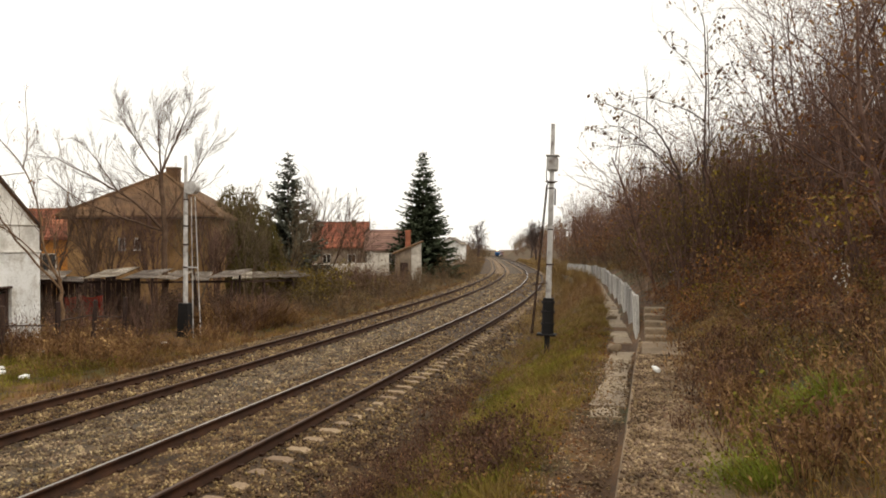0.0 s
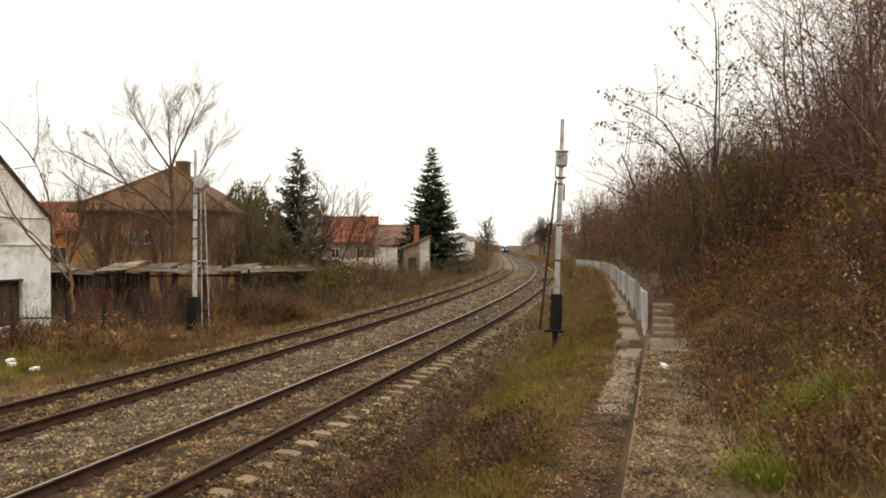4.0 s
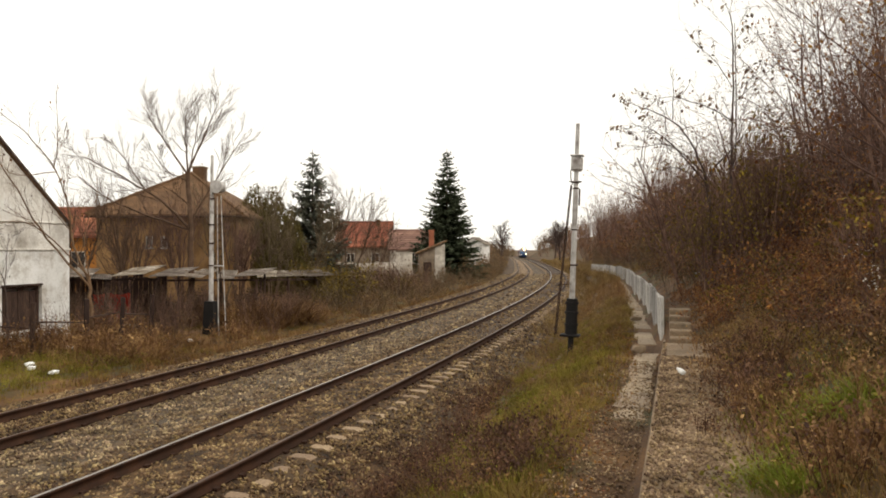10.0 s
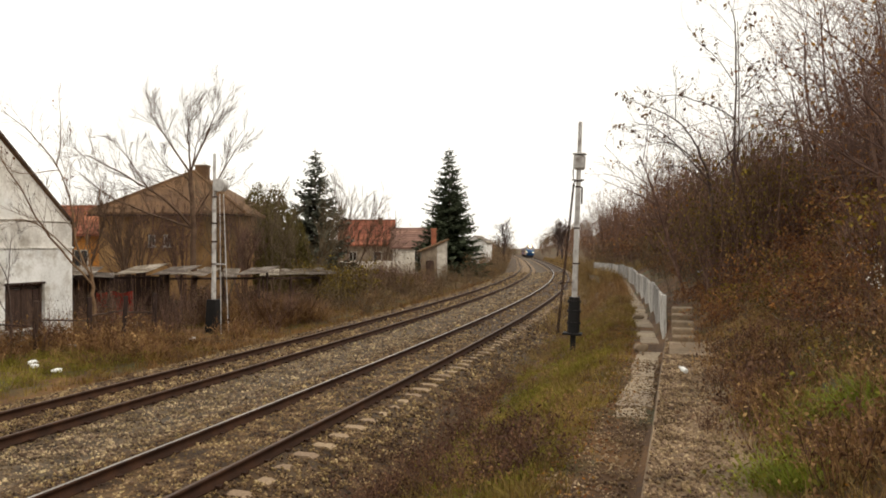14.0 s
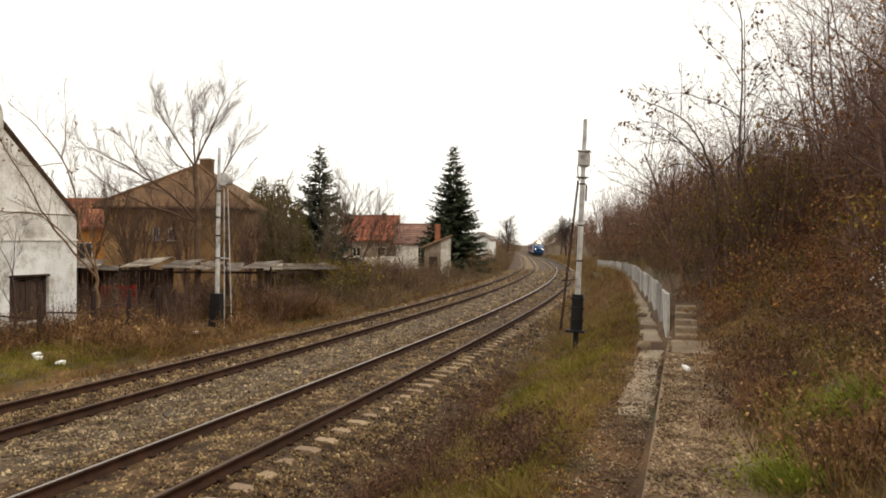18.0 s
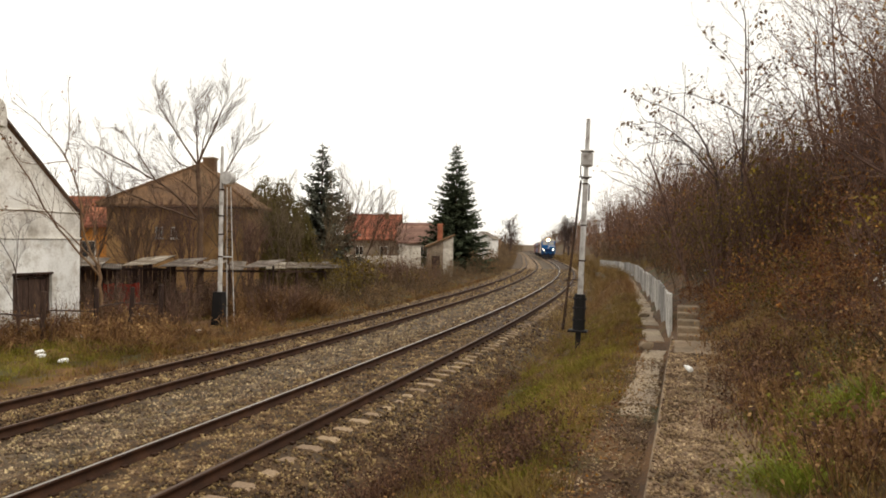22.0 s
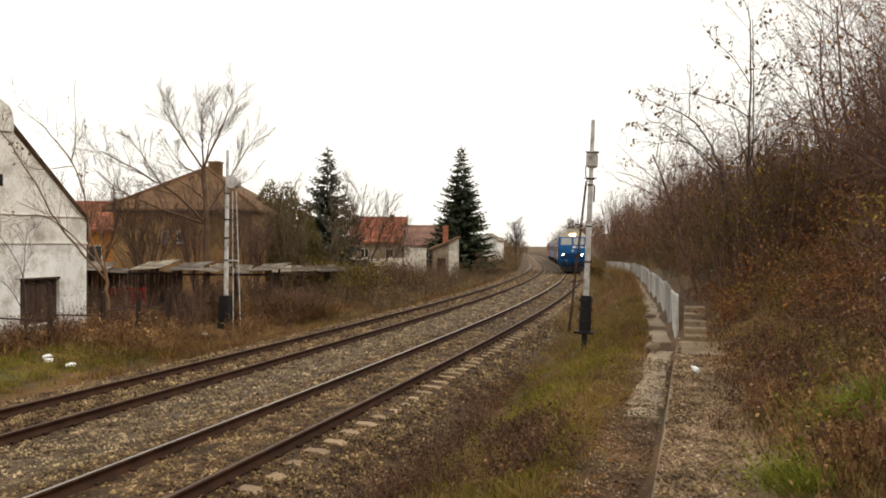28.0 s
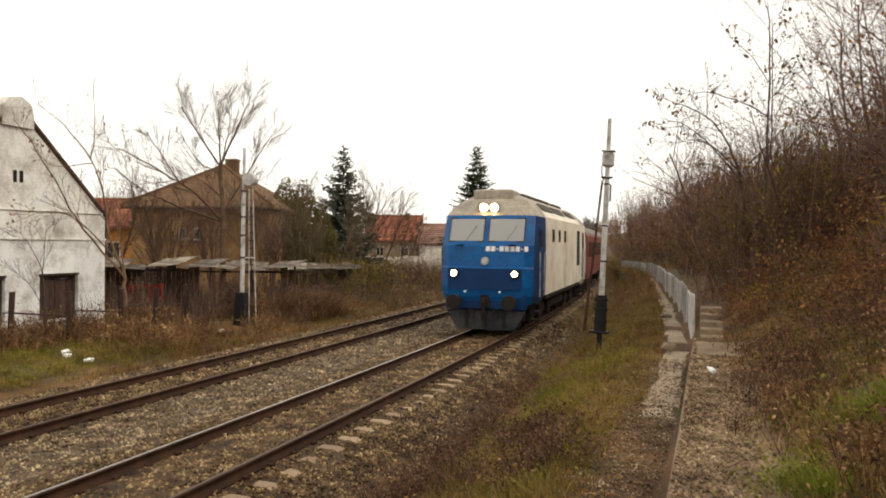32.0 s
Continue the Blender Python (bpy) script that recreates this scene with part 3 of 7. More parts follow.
def right_signal():
    mast = thing("signal_mast", rail_pose(*line_of(3.5, 20.4), 0.33) @ pose(0, 0, 0, 0, 2.0, 0), "silver-painted signal mast with a black winding drum", "signal mast", "masts beside the line")
    bm = bmesh.new()
    rod(bm, (0, 0, 1.15), (0, 0, 4.15), 0.077, 0.068, 14)
    part("lower_pole", bm, M_mast, mast)
    bm = bmesh.new()
    rod(bm, (0, 0, 4.1), (0, 0, 5.9), 0.062, 0.05, 12)
    part("upper_pole", bm, M_mast, mast)
    bm = bmesh.new()
    box(bm, -0.14, 0.16, -0.14, 0.16, 4.62, 5.02, 0.05)
    bx = part("lamp_box", bm, M_mast, mast, "pale grey signal lamp box")
    bm = bmesh.new()
    box(bm, -0.165, 0.185, -0.16, 0.18, 5.022, 5.055, 0.01)
    part("lid", bm, M_mast, bx)
    bm = bmesh.new()
    rod(bm, (0, 0.172, 4.82), (0, 0.21, 4.82), 0.1, 0.09, 14)
    part("lens_ring", bm, M_black, bx)
    for z, r in ((4.32, 0.1), (4.16, 0.084), (3.05, 0.082), (2.1, 0.088)):
        bm = bmesh.new()
        rod(bm, (0, 0, z - 0.02), (0, 0, z + 0.02), r, None, 14)
        part("collar", bm, M_rust_iron, mast)
    bm = bmesh.new()
    box(bm, -0.18, 0.16, -0.025, 0.025, 4.33, 4.36, 0.006)
    part("bracket", bm, M_rust_iron, mast)
    for a, b in (((-0.06, 0, 4.9), (-0.15, 0, 4.62)), ((-0.15, 0, 4.62), (-0.14, 0, 4.42)), ((-0.14, 0, 4.42), (-0.09, 0, 4.25))):
        bm = bmesh.new()
        rod(bm, a, b, 0.014, None, 6)
        part("cable", bm, M_rust_iron, mast)
    bm = bmesh.new()
    box(bm, 0.085, 0.125, -0.03, 0.03, 3.7, 4.15, 0.01)
    part("slide_bar", bm, M_rust_iron, mast)
    bm = bmesh.new()
    rod(bm, (-0.1, 0, 2.0), (0.12, -0.02, 2.12), 0.02, None, 6)
    part("hand_lever", bm, M_rust_iron, mast)
    bm = bmesh.new()
    rod(bm, (0, 0, 0.24), (0, 0, 1.2), 0.165, 0.15, 16)
    drum = part("base_drum", bm, M_black, mast, "black cast-iron base drum")
    for z in (0.5, 0.82, 1.08):
        bm = bmesh.new()
        rod(bm, (0, 0, z - 0.03), (0, 0, z + 0.03), 0.185, None, 16)
        part("hoop", bm, M_black, drum)
    bm = bmesh.new()
    box(bm, -0.28, 0.24, -0.2, 0.2, 0.18, 0.24, 0.015)
    part("base_plate", bm, M_black, mast)
    bm = bmesh.new()
    box(bm, -0.07, 0.07, -0.07, 0.07, -0.35, 0.18, 0.01)
    part("foot", bm, M_black, mast)
    ladder(mast, (-0.42, 0.0, 0.2), (-0.12, 0.0, 4.25), 0.32, 14, M_rust_iron)
    bm = bmesh.new()
    rod(bm, (-0.42, -0.2, 1.55), (0, 0, 1.6), 0.012, None, 6)
    rod(bm, (-0.42, 0.2, 1.55), (0, 0, 1.6), 0.012, None, 6)
    part("ladder_stay", bm, M_rust_iron, mast)


def left_signal():
    mast = thing("signal_mast", rail_pose(*line_of(-8.75, 28.9), -0.5) @ pose(0, 0, 0, 0, 0.6, 0), "silver-painted signal mast with a lattice ladder", "signal mast", "masts beside the line")
    bm = bmesh.new()
    rod(bm, (0, 0, 1.35), (0, 0, 5.4), 0.088, 0.075, 14)
    part("lower_pole", bm, M_mast, mast)
    bm = bmesh.new()
    rod(bm, (0, 0, 5.35), (0, 0, 6.95), 0.066, 0.055, 12)
    part("upper_pole", bm, M_mast, mast)
    bm = bmesh.new()
    rod(bm, (0.3, -0.2, 5.74), (0.3, 0.16, 5.74), 0.25, 0.22, 20)
    box(bm, 0.04, 0.2, -0.06, 0.06, 5.6, 5.86, 0.02)
    bx = part("lamp_box", bm, M_mast, mast, "pale grey signal lamp box")
    bm = bmesh.new()
    rod(bm, (0.36, 0.16, 5.8), (0.36, 0.2, 5.8), 0.1, None, 14)
    part("lens_ring", bm, M_black, bx)
    for z in (5.3, 4.3, 3.6, 2.75):
        bm = bmesh.new()
        rod(bm, (0, 0, z - 0.025), (0, 0, z + 0.025), 0.115, None, 14)
        part("collar", bm, M_rust_iron, mast)
    bm = bmesh.new()
    box(bm, -0.1, 0.5, -0.03, 0.03, 2.72, 2.77, 0.008)
    part("crossbar", bm, M_mast, mast)
    bm = bmesh.new()
    prism(bm, [(-0.26, 0.05), (0.26, 0.05), (0.2, 1.4), (-0.18, 1.4)], "y", -0.2, 0.2)
    part("base_drum", bm, M_black, mast, "black cast-iron base")
    bm = bmesh.new()
    box(bm, -0.36, 0.36, -0.26, 0.26, -0.2, 0.06, 0.02)
    part("base_plate", bm, M_black, mast)
    bm = bmesh.new()
    for x0, x1 in ((0.3, 0.2), (0.62, 0.36)):
        rod(bm, (x0, 0.05, -0.1), (x1, 0.05, 5.4), 0.022, 0.018, 6)
    lat = part("lattice_ladder", bm, M_mast, mast, "grey lattice ladder")
    for i in range(16):
        z = 0.3 + i * 0.31
        u = z / 5.4
        a, b = 0.3 - 0.1 * u, 0.62 - 0.26 * u
        bm = bmesh.new()
        rod(bm, (a, 0.05, z), (b, 0.05, z), 0.012, None, 5)
        part("rung", bm, M_rust_iron, lat)
    bm = bmesh.new()
    rod(bm, (0.62, 0.3, -0.1), (0.3, 0.05, 2.75), 0.02, None, 6)
    part("stay", bm, M_rust_iron, mast)


right_signal()
left_signal()


# ---------------------------------------------------------------- the cottage
def holed_wall(ys, zs, holes, x0, x1):
    """One solid wall between x0 and x1, with an opening in each cell (i, j) of the grid that holes names."""
    bm = bmesh.new()
    grid = {(i, j): bm.verts.new((x1, y, z)) for i, y in enumerate(ys) for j, z in enumerate(zs)}
    for i in range(len(ys) - 1):
        for j in range(len(zs) - 1):
            if (i, j) not in holes:
                bm.faces.new((grid[i, j], grid[i + 1, j], grid[i + 1, j + 1], grid[i, j + 1]))
    out = bmesh.ops.extrude_face_region(bm, geom=bm.faces[:])
    bmesh.ops.translate(bm, vec=(x0 - x1, 0, 0), verts=[g for g in out["geom"] if isinstance(g, bmesh.types.BMVert)])
    bmesh.ops.recalc_face_normals(bm, faces=bm.faces[:])
    return bm


def make_cottage():
    s, n = line_of(-13.0, 26.6)
    base = rail_pose(s, n, -0.42)
    c = thing("cottage", base, "old whitewashed cottage with a weathered gable and boarded windows", "house")
    half, eave, peak = 3.75, 4.1, 7.38
    wins = [(-2.86, -1.24, 0.66, 2.1), (-5.7, -4.15, 0.66, 2.1)]
    t = -0.45
    bm = holed_wall([-2 * half, -5.7, -4.15, -2.86, -1.24, 0.0], [-0.5, 0.66, 2.1, 3.3], {(1, 1), (3, 1)}, t, 0.0)
    part("gable_wall", bm, M_plaster, c, "flaking white plaster wall")
    bm = bmesh.new()
    prism(bm, [(0, 3.3), (0, eave), (-half + 0.42, peak - 0.42), (-half + 0.1, peak - 0.02), (-half - 0.35, peak), (-half - 0.5, peak - 0.4), (-2 * half, eave), (-2 * half, 3.3)], "x", t, -0.01)
    part("gable_top", bm, M_gable, c, "grey weathered gable plaster")
    for z, th in ((3.3, 0.07), (4.2, 0.035)):
        bm = bmesh.new()
        k = 0 if z < 4 else 0.1
        box(bm, -0.02, 0.045, -2 * half + k, 0.02 - k, z - th / 2, z + th / 2, 0.008)
        part("string_course", bm, M_gable, c)
    for y0, y1 in ((-3.88, -3.76), (-3.64, -3.52)):
        bm = bmesh.new()
        box(bm, -0.02, 0.012, y0, y1, 5.05, 5.42)
        part("vent_slot", bm, M_black, c)
    bm = bmesh.new()
    box(bm, -10, t - 0.003, -0.45, 0, -0.5, eave - 0.1)
    part("side_wall", bm, M_plaster, c)
    bm = bmesh.new()
    box(bm, -10, t - 0.003, -2 * half, -2 * half + 0.45, -0.5, eave - 0.1)
    part("side_wall", bm, M_plaster, c)
    bm = bmesh.new()
    box(bm, -10.4, -10.003, -2 * half, 0, -0.5, eave)
    part("back_wall", bm, M_plaster, c)
    for sd in (0, 1):
        bm = bmesh.new()
        yo, yi = (0.1, -half) if sd == 0 else (-2 * half - 0.1, -half)
        zo = eave - 0.1
        prism(bm, [(yo, zo), (yi, peak + 0.02), (yi, peak + 0.12), (yo, zo + 0.09)], "x", -10.6, 0.05)
        part("roof_slope", bm, M_tile_brown, c, "dark brown tiled roof")
        bm = bmesh.new()
        prism(bm, [(yo, zo + 0.01), (yi, peak + 0.03), (yi, peak + 0.15), (yo, zo + 0.12)], "x", 0.052, 0.085)
        part("verge_board", bm, M_darkwood, c)
    bm = bmesh.new()
    prism(bm, [(-half - 0.62, peak - 0.62), (-half - 0.6, peak - 0.02), (-half - 0.36, peak + 0.24), (-half + 0.1, peak + 0.32), (-half + 0.44, peak + 0.14), (-half + 0.56, peak - 0.2), (-half + 0.56, peak - 0.62)], "x", -0.7, 0.09)
    part("gable_cap", bm, M_gable, c, "plastered cap over the gable")
    for a, b, z0, z1 in wins:
        bm = bmesh.new()
        for y0, y1, q0, q1 in ((a, a + 0.09, z0, z1), (b - 0.09, b, z0, z1), (a + 0.09, b - 0.09, z0, z0 + 0.08), (a + 0.09, b - 0.09, z1 - 0.1, z1)):
            box(bm, -0.26, -0.12, y0, y1, q0, q1, 0.01)
        w = part("window", bm, M_darkwood, c, "boarded dark wooden window")
        k = 6
        for i in range(k):
            y0 = a + 0.09 + (b - a - 0.18) * i / k
            bm = bmesh.new()
            box(bm, -0.23, -0.19 + 0.012 * (i % 2), y0 + 0.006, y0 + (b - a - 0.18) / k - 0.006, z0 + 0.08, z1 - 0.1 - 0.03 * (i % 3), 0.006)
            part("board", bm, M_darkwood, w)
        bm = bmesh.new()
        box(bm, -0.12, 0.09, a - 0.1, b + 0.1, z0 - 0.09, z0 - 0.005, 0.015)
        part("sill", bm, M_gable, w)
        bm = bmesh.new()
        box(bm, -0.02, 0.03, a - 0.03, b + 0.03, z1 + 0.003, z1 + 0.07, 0.01)
        part("lintel", bm, M_darkwood, w)
    bm = bmesh.new()
    box(bm, 0.003, 0.05, -2 * half - 0.02, 0.0, -0.5, 0.35, 0.01)
    part("plinth", bm, M_gable, c, "stained grey plinth")


make_cottage()


def garden_fence():
    fen = thing("garden_fence", pose(0, 0, 0), "broken old fence of weathered wooden posts and rails", "fence")
    rg = np.random.default_rng(14)
    pts = [(-14.5, 20.6), (-13.6, 22.0), (-12.65, 23.5), (-11.75, 25.2), (-11.3, 26.8), (-10.9, 28.6)]
    tops = []
    for x, y in pts:
        bm = bmesh.new()
        h = rg.uniform(1.45, 1.75)
        box(bm, -0.07, 0.07, -0.06, 0.06, -0.3, h, 0.015)
        ob = part("post", bm, M_darkwood, fen)
        z = stand(x, y)
        ob.matrix_basis = pose(x, y, z, rg.uniform(-4, 4), rg.uniform(-4, 4), rg.uniform(0, 90))
        tops.append(Vector((x, y, z + h * 0.62)))
    for a, b in zip(tops[:-1], tops[1:]):
        bm = bmesh.new()
        rod(bm, a, b + Vector((0, 0, rg.uniform(-0.2, 0.1))), 0.03, 0.022, 5)
        part("rail", bm, M_darkwood, fen)


def stand(x, y):
    """The ground's height at a world place."""
    return ground_z(*line_of(x, y))


garden_fence()


# ---------------------------------------------------------------- sheds and garden walls
def wavy_sheet(w, d, pitch=0.09, depth=0.018):
    """A corrugated sheet, w along x with the waves across it, d along y, 4 mm thick."""
    bm = bmesh.new()
    k = max(4, int(w / pitch * 4))
    rows = []
    for z in (0.0, 0.006):
        for y in (0.0, d):
            rows.append([bm.verts.new((w * i / k, y, z + depth * math.sin(i * math.pi / 2))) for i in range(k + 1)])
    for i in range(k):
        bm.faces.new((rows[2][i], rows[2][i + 1], rows[3][i + 1], rows[3][i]))
        bm.faces.new((rows[0][i], rows[1][i], rows[1][i + 1], rows[0][i + 1]))
        bm.faces.new((rows[0][i], rows[0][i + 1], rows[2][i + 1], rows[2][i]))
        bm.faces.new((rows[1][i], rows[3][i], rows[3][i + 1], rows[1][i + 1]))
    return bm


def lean_to(x0, y0, length, depth, height, turn, seed, label, back=True, wall=None):
    rg = np.random.default_rng(seed)
    z = stand(x0, y0)
    sh = thing("lean_to_shed", pose(x0, y0, z, 0, 0, turn), label, "shed", "sheds behind the line")
    k = max(2, int(length / 1.7))
    for i in range(k + 1):
        for yy, hh in ((0.1, height), (depth - 0.1, height + 0.25)):
            bm = bmesh.new()
            rod(bm, (length * i / k, yy, -0.4), (length * i / k + rg.uniform(-0.05, 0.05), yy, hh - 0.08), 0.07, 0.055, 7)
            part("post", bm, M_darkwood, sh)
    bm = bmesh.new()
    box(bm, -0.1, length + 0.1, 0.04, 0.16, height - 0.1, height + 0.0, 0.01)
    part("beam", bm, M_darkwood, sh)
    at = -0.2
    while at < length:
        w = rg.uniform(0.7, 1.6)
        if rg.uniform() < 0.14:
            at += w * 0.6
            continue
        ob = part("roof_sheet", wavy_sheet(w, depth + rg.uniform(0.2, 0.7)), M_sheet, sh)
        ob.matrix_basis = pose(at, -rg.uniform(0.1, 0.4), height + 0.03 + rg.uniform(0, 0.12), math.degrees(math.atan2(0.24, depth)) + rg.uniform(-3, 2), rg.uniform(-5, 5), rg.uniform(-12, 12))
        at += w - 0.06
    if back:
        at = 0.0
        while at < length:
            w = rg.uniform(0.16, 0.26)
            bm = bmesh.new()
            box(bm, at, at + w - 0.015, depth - 0.06, depth - 0.02, -0.2, height + rg.uniform(-0.15, 0.15), 0.006)
            part("plank", bm, wall or M_darkwood, sh)
            at += w
    return sh


lean_to(-15.6, 30.6, 3.9, 2.6, 2.0, 12, 61, "open lean-to with a sagging corrugated sheet roof")
lean_to(-12.9, 35.5, 4.2, 2.4, 1.75, 4, 62, "low shed under pale corrugated sheets", False)
lean_to(-9.6, 40.5, 3.0, 2.0, 1.6, 14, 63, "low shed under bent sheet roofing", False)


def hung_cloth(x, y, w, h, turn):
    """A faded cloth hanging in folds, 8 mm thick."""
    bm = bmesh.new()
    rows = []
    for d in (0.0, 0.008):
        for j in range(7):
            rows.append([bm.verts.new((w * i / 16, d + 0.05 * math.sin(i * 1.1 + 0.2 * j), h * j / 6 - 0.04 * math.sin(i * 0.7))) for i in range(17)])
    for j in range(6):
        for i in range(16):
            bm.faces.new((rows[j][i], rows[j][i + 1], rows[j + 1][i + 1], rows[j + 1][i]))
            bm.faces.new((rows[7 + j][i], rows[8 + j][i], rows[8 + j][i + 1], rows[7 + j][i + 1]))
    ob = part("hanging_cloth", bm, M_red_cloth)
    ob.matrix_basis = pose(x, y, stand(x, y) - 0.05, 0, 0, turn)
    tagged(ob, "faded red cloth hanging under the lean-to", "cloth")


hung_cloth(-14.6, 31.9, 1.5, 1.35, 8)


def garden_wall(pts, height, seed, label, mat):
    rg = np.random.default_rng(seed)
    g = thing("garden_wall", pose(0, 0, 0), label, "wall")
    for (ax, ay), (bx, by) in zip(pts[:-1], pts[1:]):
        ln = math.hypot(bx - ax, by - ay)
        k = max(1, int(ln / 2.0))
        ang = math.degrees(math.atan2(by - ay, bx - ax))
        for i in range(k):
            x, y = ax + (bx - ax) * i / k, ay + (by - ay) * i / k
            bm = bmesh.new()
            h = height + rg.uniform(-0.12, 0.12)
            box(bm, 0.07, ln / k - 0.07, -0.04, 0.04, -0.5, h, 0.01)
            box(bm, 0.05, ln / k - 0.05, -0.07, 0.07, h, h + 0.07, 0.012)
            ob = part("wall_panel", bm, mat, g)
            ob.matrix_basis = pose(x, y, stand(x, y), 0, 0, ang)
            bm = bmesh.new()
            box(bm, -0.08, 0.08, -0.09, 0.09, -0.5, height + 0.12, 0.015)
            ob = part("wall_post", bm, mat, g)
            ob.matrix_basis = pose(x, y, stand(x, y), 0, 0, ang)


garden_wall([(-11.5, 62), (-7.6, 66), (-3.8, 70)], 1.95, 64, "pale panelled garden wall above the scrub", M_wall_white)
garden_wall([(-4.3, 71.4), (-2.6, 72.0)], 2.9, 65, "whitewashed end of a garden wall", M_wall_white)


def tool_shed():
    x, y = -2.0, 72.5
    sh = thing("garden_shed", pose(x, y, stand(x, y), 0, 0, 4), "small white-ended shed with a sloping tiled roof", "shed", "sheds behind the line")
    bm = bmesh.new()
    prism(bm, [(0, -0.4), (2.35, -0.4), (2.35, 3.85), (0, 2.9)], "y", 0, 2.6)
    part("wall", bm, M_wall_dun, sh)
    bm = bmesh.new()
    prism(bm, [(1.45, -0.4), (2.42, -0.4), (2.42, 3.82), (1.45, 3.45)], "y", -0.06, -0.005)
    part("end_wall", bm, M_wall_white, sh, "whitewashed end wall")
    bm = bmesh.new()
    prism(bm, [(-0.3, 2.8), (2.6, 3.98), (2.6, 4.1), (-0.3, 2.93)], "y", -0.35, 2.9)
    part("roof", bm, M_tile_brown, sh)
    bm = bmesh.new()
    box(bm, 1.0, 1.5, 1.6, 2.1, 3.2, 5.0, 0.02)
    box(bm, 0.94, 1.56, 1.54, 2.16, 5.0, 5.12, 0.02)
    part("chimney", bm, M_tile_red, sh, "red brick chimney")
    bm = bmesh.new()
    box(bm, 0.35, 1.15, -0.05, -0.004, -0.1, 2.0, 0.01)
    part("door", bm, M_darkwood, sh)


tool_shed()


# ---------------------------------------------------------------- houses behind the gardens
def window_in(parent, x, z, w, h, y=0.0, frame_mat=None):
    """A window in a front that faces -y: frame, two panes, sill."""
    bm = bmesh.new()
    for a, b, c, d in ((x - w / 2, x - w / 2 + 0.07, z, z + h), (x + w / 2 - 0.07, x + w / 2, z, z + h), (x - w / 2 + 0.07, x + w / 2 - 0.07, z, z + 0.07),
                       (x - w / 2 + 0.07, x + w / 2 - 0.07, z + h - 0.07, z + h), (x - 0.03, x + 0.03, z + 0.07, z + h - 0.07)):
        box(bm, a, b, y - 0.05, y + 0.03, c, d)
    win = part("window", bm, frame_mat or M_wall_white, parent, "white-framed window")
    for a, b in ((x - w / 2 + 0.07, x - 0.03), (x + 0.03, x + w / 2 - 0.07)):
        bm = bmesh.new()
        box(bm, a, b, y - 0.02, y - 0.008, z + 0.07, z + h - 0.07)
        part("pane", bm, M_glass, win)
    bm = bmesh.new()
    box(bm, x - w / 2 - 0.08, x + w / 2 + 0.08, y - 0.14, y - 0.003, z - 0.06, z - 0.004)
    part("sill", bm, frame_mat or M_wall_white, win)


def chimney(parent, x, y, z0, z1, w=0.6, mat=None):
    bm = bmesh.new()
    box(bm, x - w / 2, x + w / 2, y - w / 2, y + w / 2, z0, z1, 0.02)
    ch = part("chimney", bm, mat or M_tile_brown, parent)
    bm = bmesh.new()
    box(bm, x - w / 2 - 0.06, x + w / 2 + 0.06, y - w / 2 - 0.06, y + w / 2 + 0.06, z1, z1 + 0.1, 0.02)
    part("chimney_cap", bm, M_concrete, ch)


def hip_house():
    x, y = -16.25, 45.0
    z = stand(x, y)
    h = thing("hip_roofed_house", pose(x, y, z), "brown rendered house under a hipped brown tile roof", "house", "houses behind the gardens")
    w, d, e, r = 8.3, 10.0, 5.3, 8.1
    bm = bmesh.new()
    box(bm, -w / 2, w / 2, 0, d, -0.5, e)
    part("wall", bm, M_wall_brown, h)
    o = 0.45
    bm = bmesh.new()
    ring = [bm.verts.new(p) for p in ((-w / 2 - o, -o, e - 0.1), (w / 2 + o, -o, e - 0.1), (w / 2 + o, d + o, e - 0.1), (-w / 2 - o, d + o, e - 0.1))]
    low = [bm.verts.new((v.co.x, v.co.y, v.co.z - 0.16)) for v in ring]
    a, b = bm.verts.new((0, 4.6, r)), bm.verts.new((0, 5.6, r))
    for q in ((ring[0], ring[1], a), (ring[1], ring[2], b, a), (ring[2], ring[3], b), (ring[3], ring[0], a, b), tuple(low[::-1])):
        bm.faces.new(q)
    for i in range(4):
        bm.faces.new((low[i], low[(i + 1) % 4], ring[(i + 1) % 4], ring[i]))
    bmesh.ops.recalc_face_normals(bm, faces=bm.faces[:])
    part("roof", bm, M_tile_brown, h)
    for i, (p, q) in enumerate((((-w / 2 - o, -o, e - 0.06), (0, 4.6, r + 0.04)), ((w / 2 + o, -o, e - 0.06), (0, 4.6, r + 0.04)))):
        bm = bmesh.new()
        rod(bm, p, q, 0.1, None, 6)
        part("hip_ridge", bm, M_tile_brown, h)
    chimney(h, 0.45, 4.9, r - 0.6, r + 0.35, 0.75, M_tile_brown)
    for wx in (-1.0, -0.1):
        window_in(h, wx, 3.2, 0.42, 0.7, 0.0, M_fence)
    bm = bmesh.new()
    box(bm, -w / 2 - 0.5, w / 2 + 0.5, -o - 0.06, -o + 0.04, e - 0.3, e - 0.19, 0.03)
    part("gutter", bm, M_darkwood, h)


hip_house()


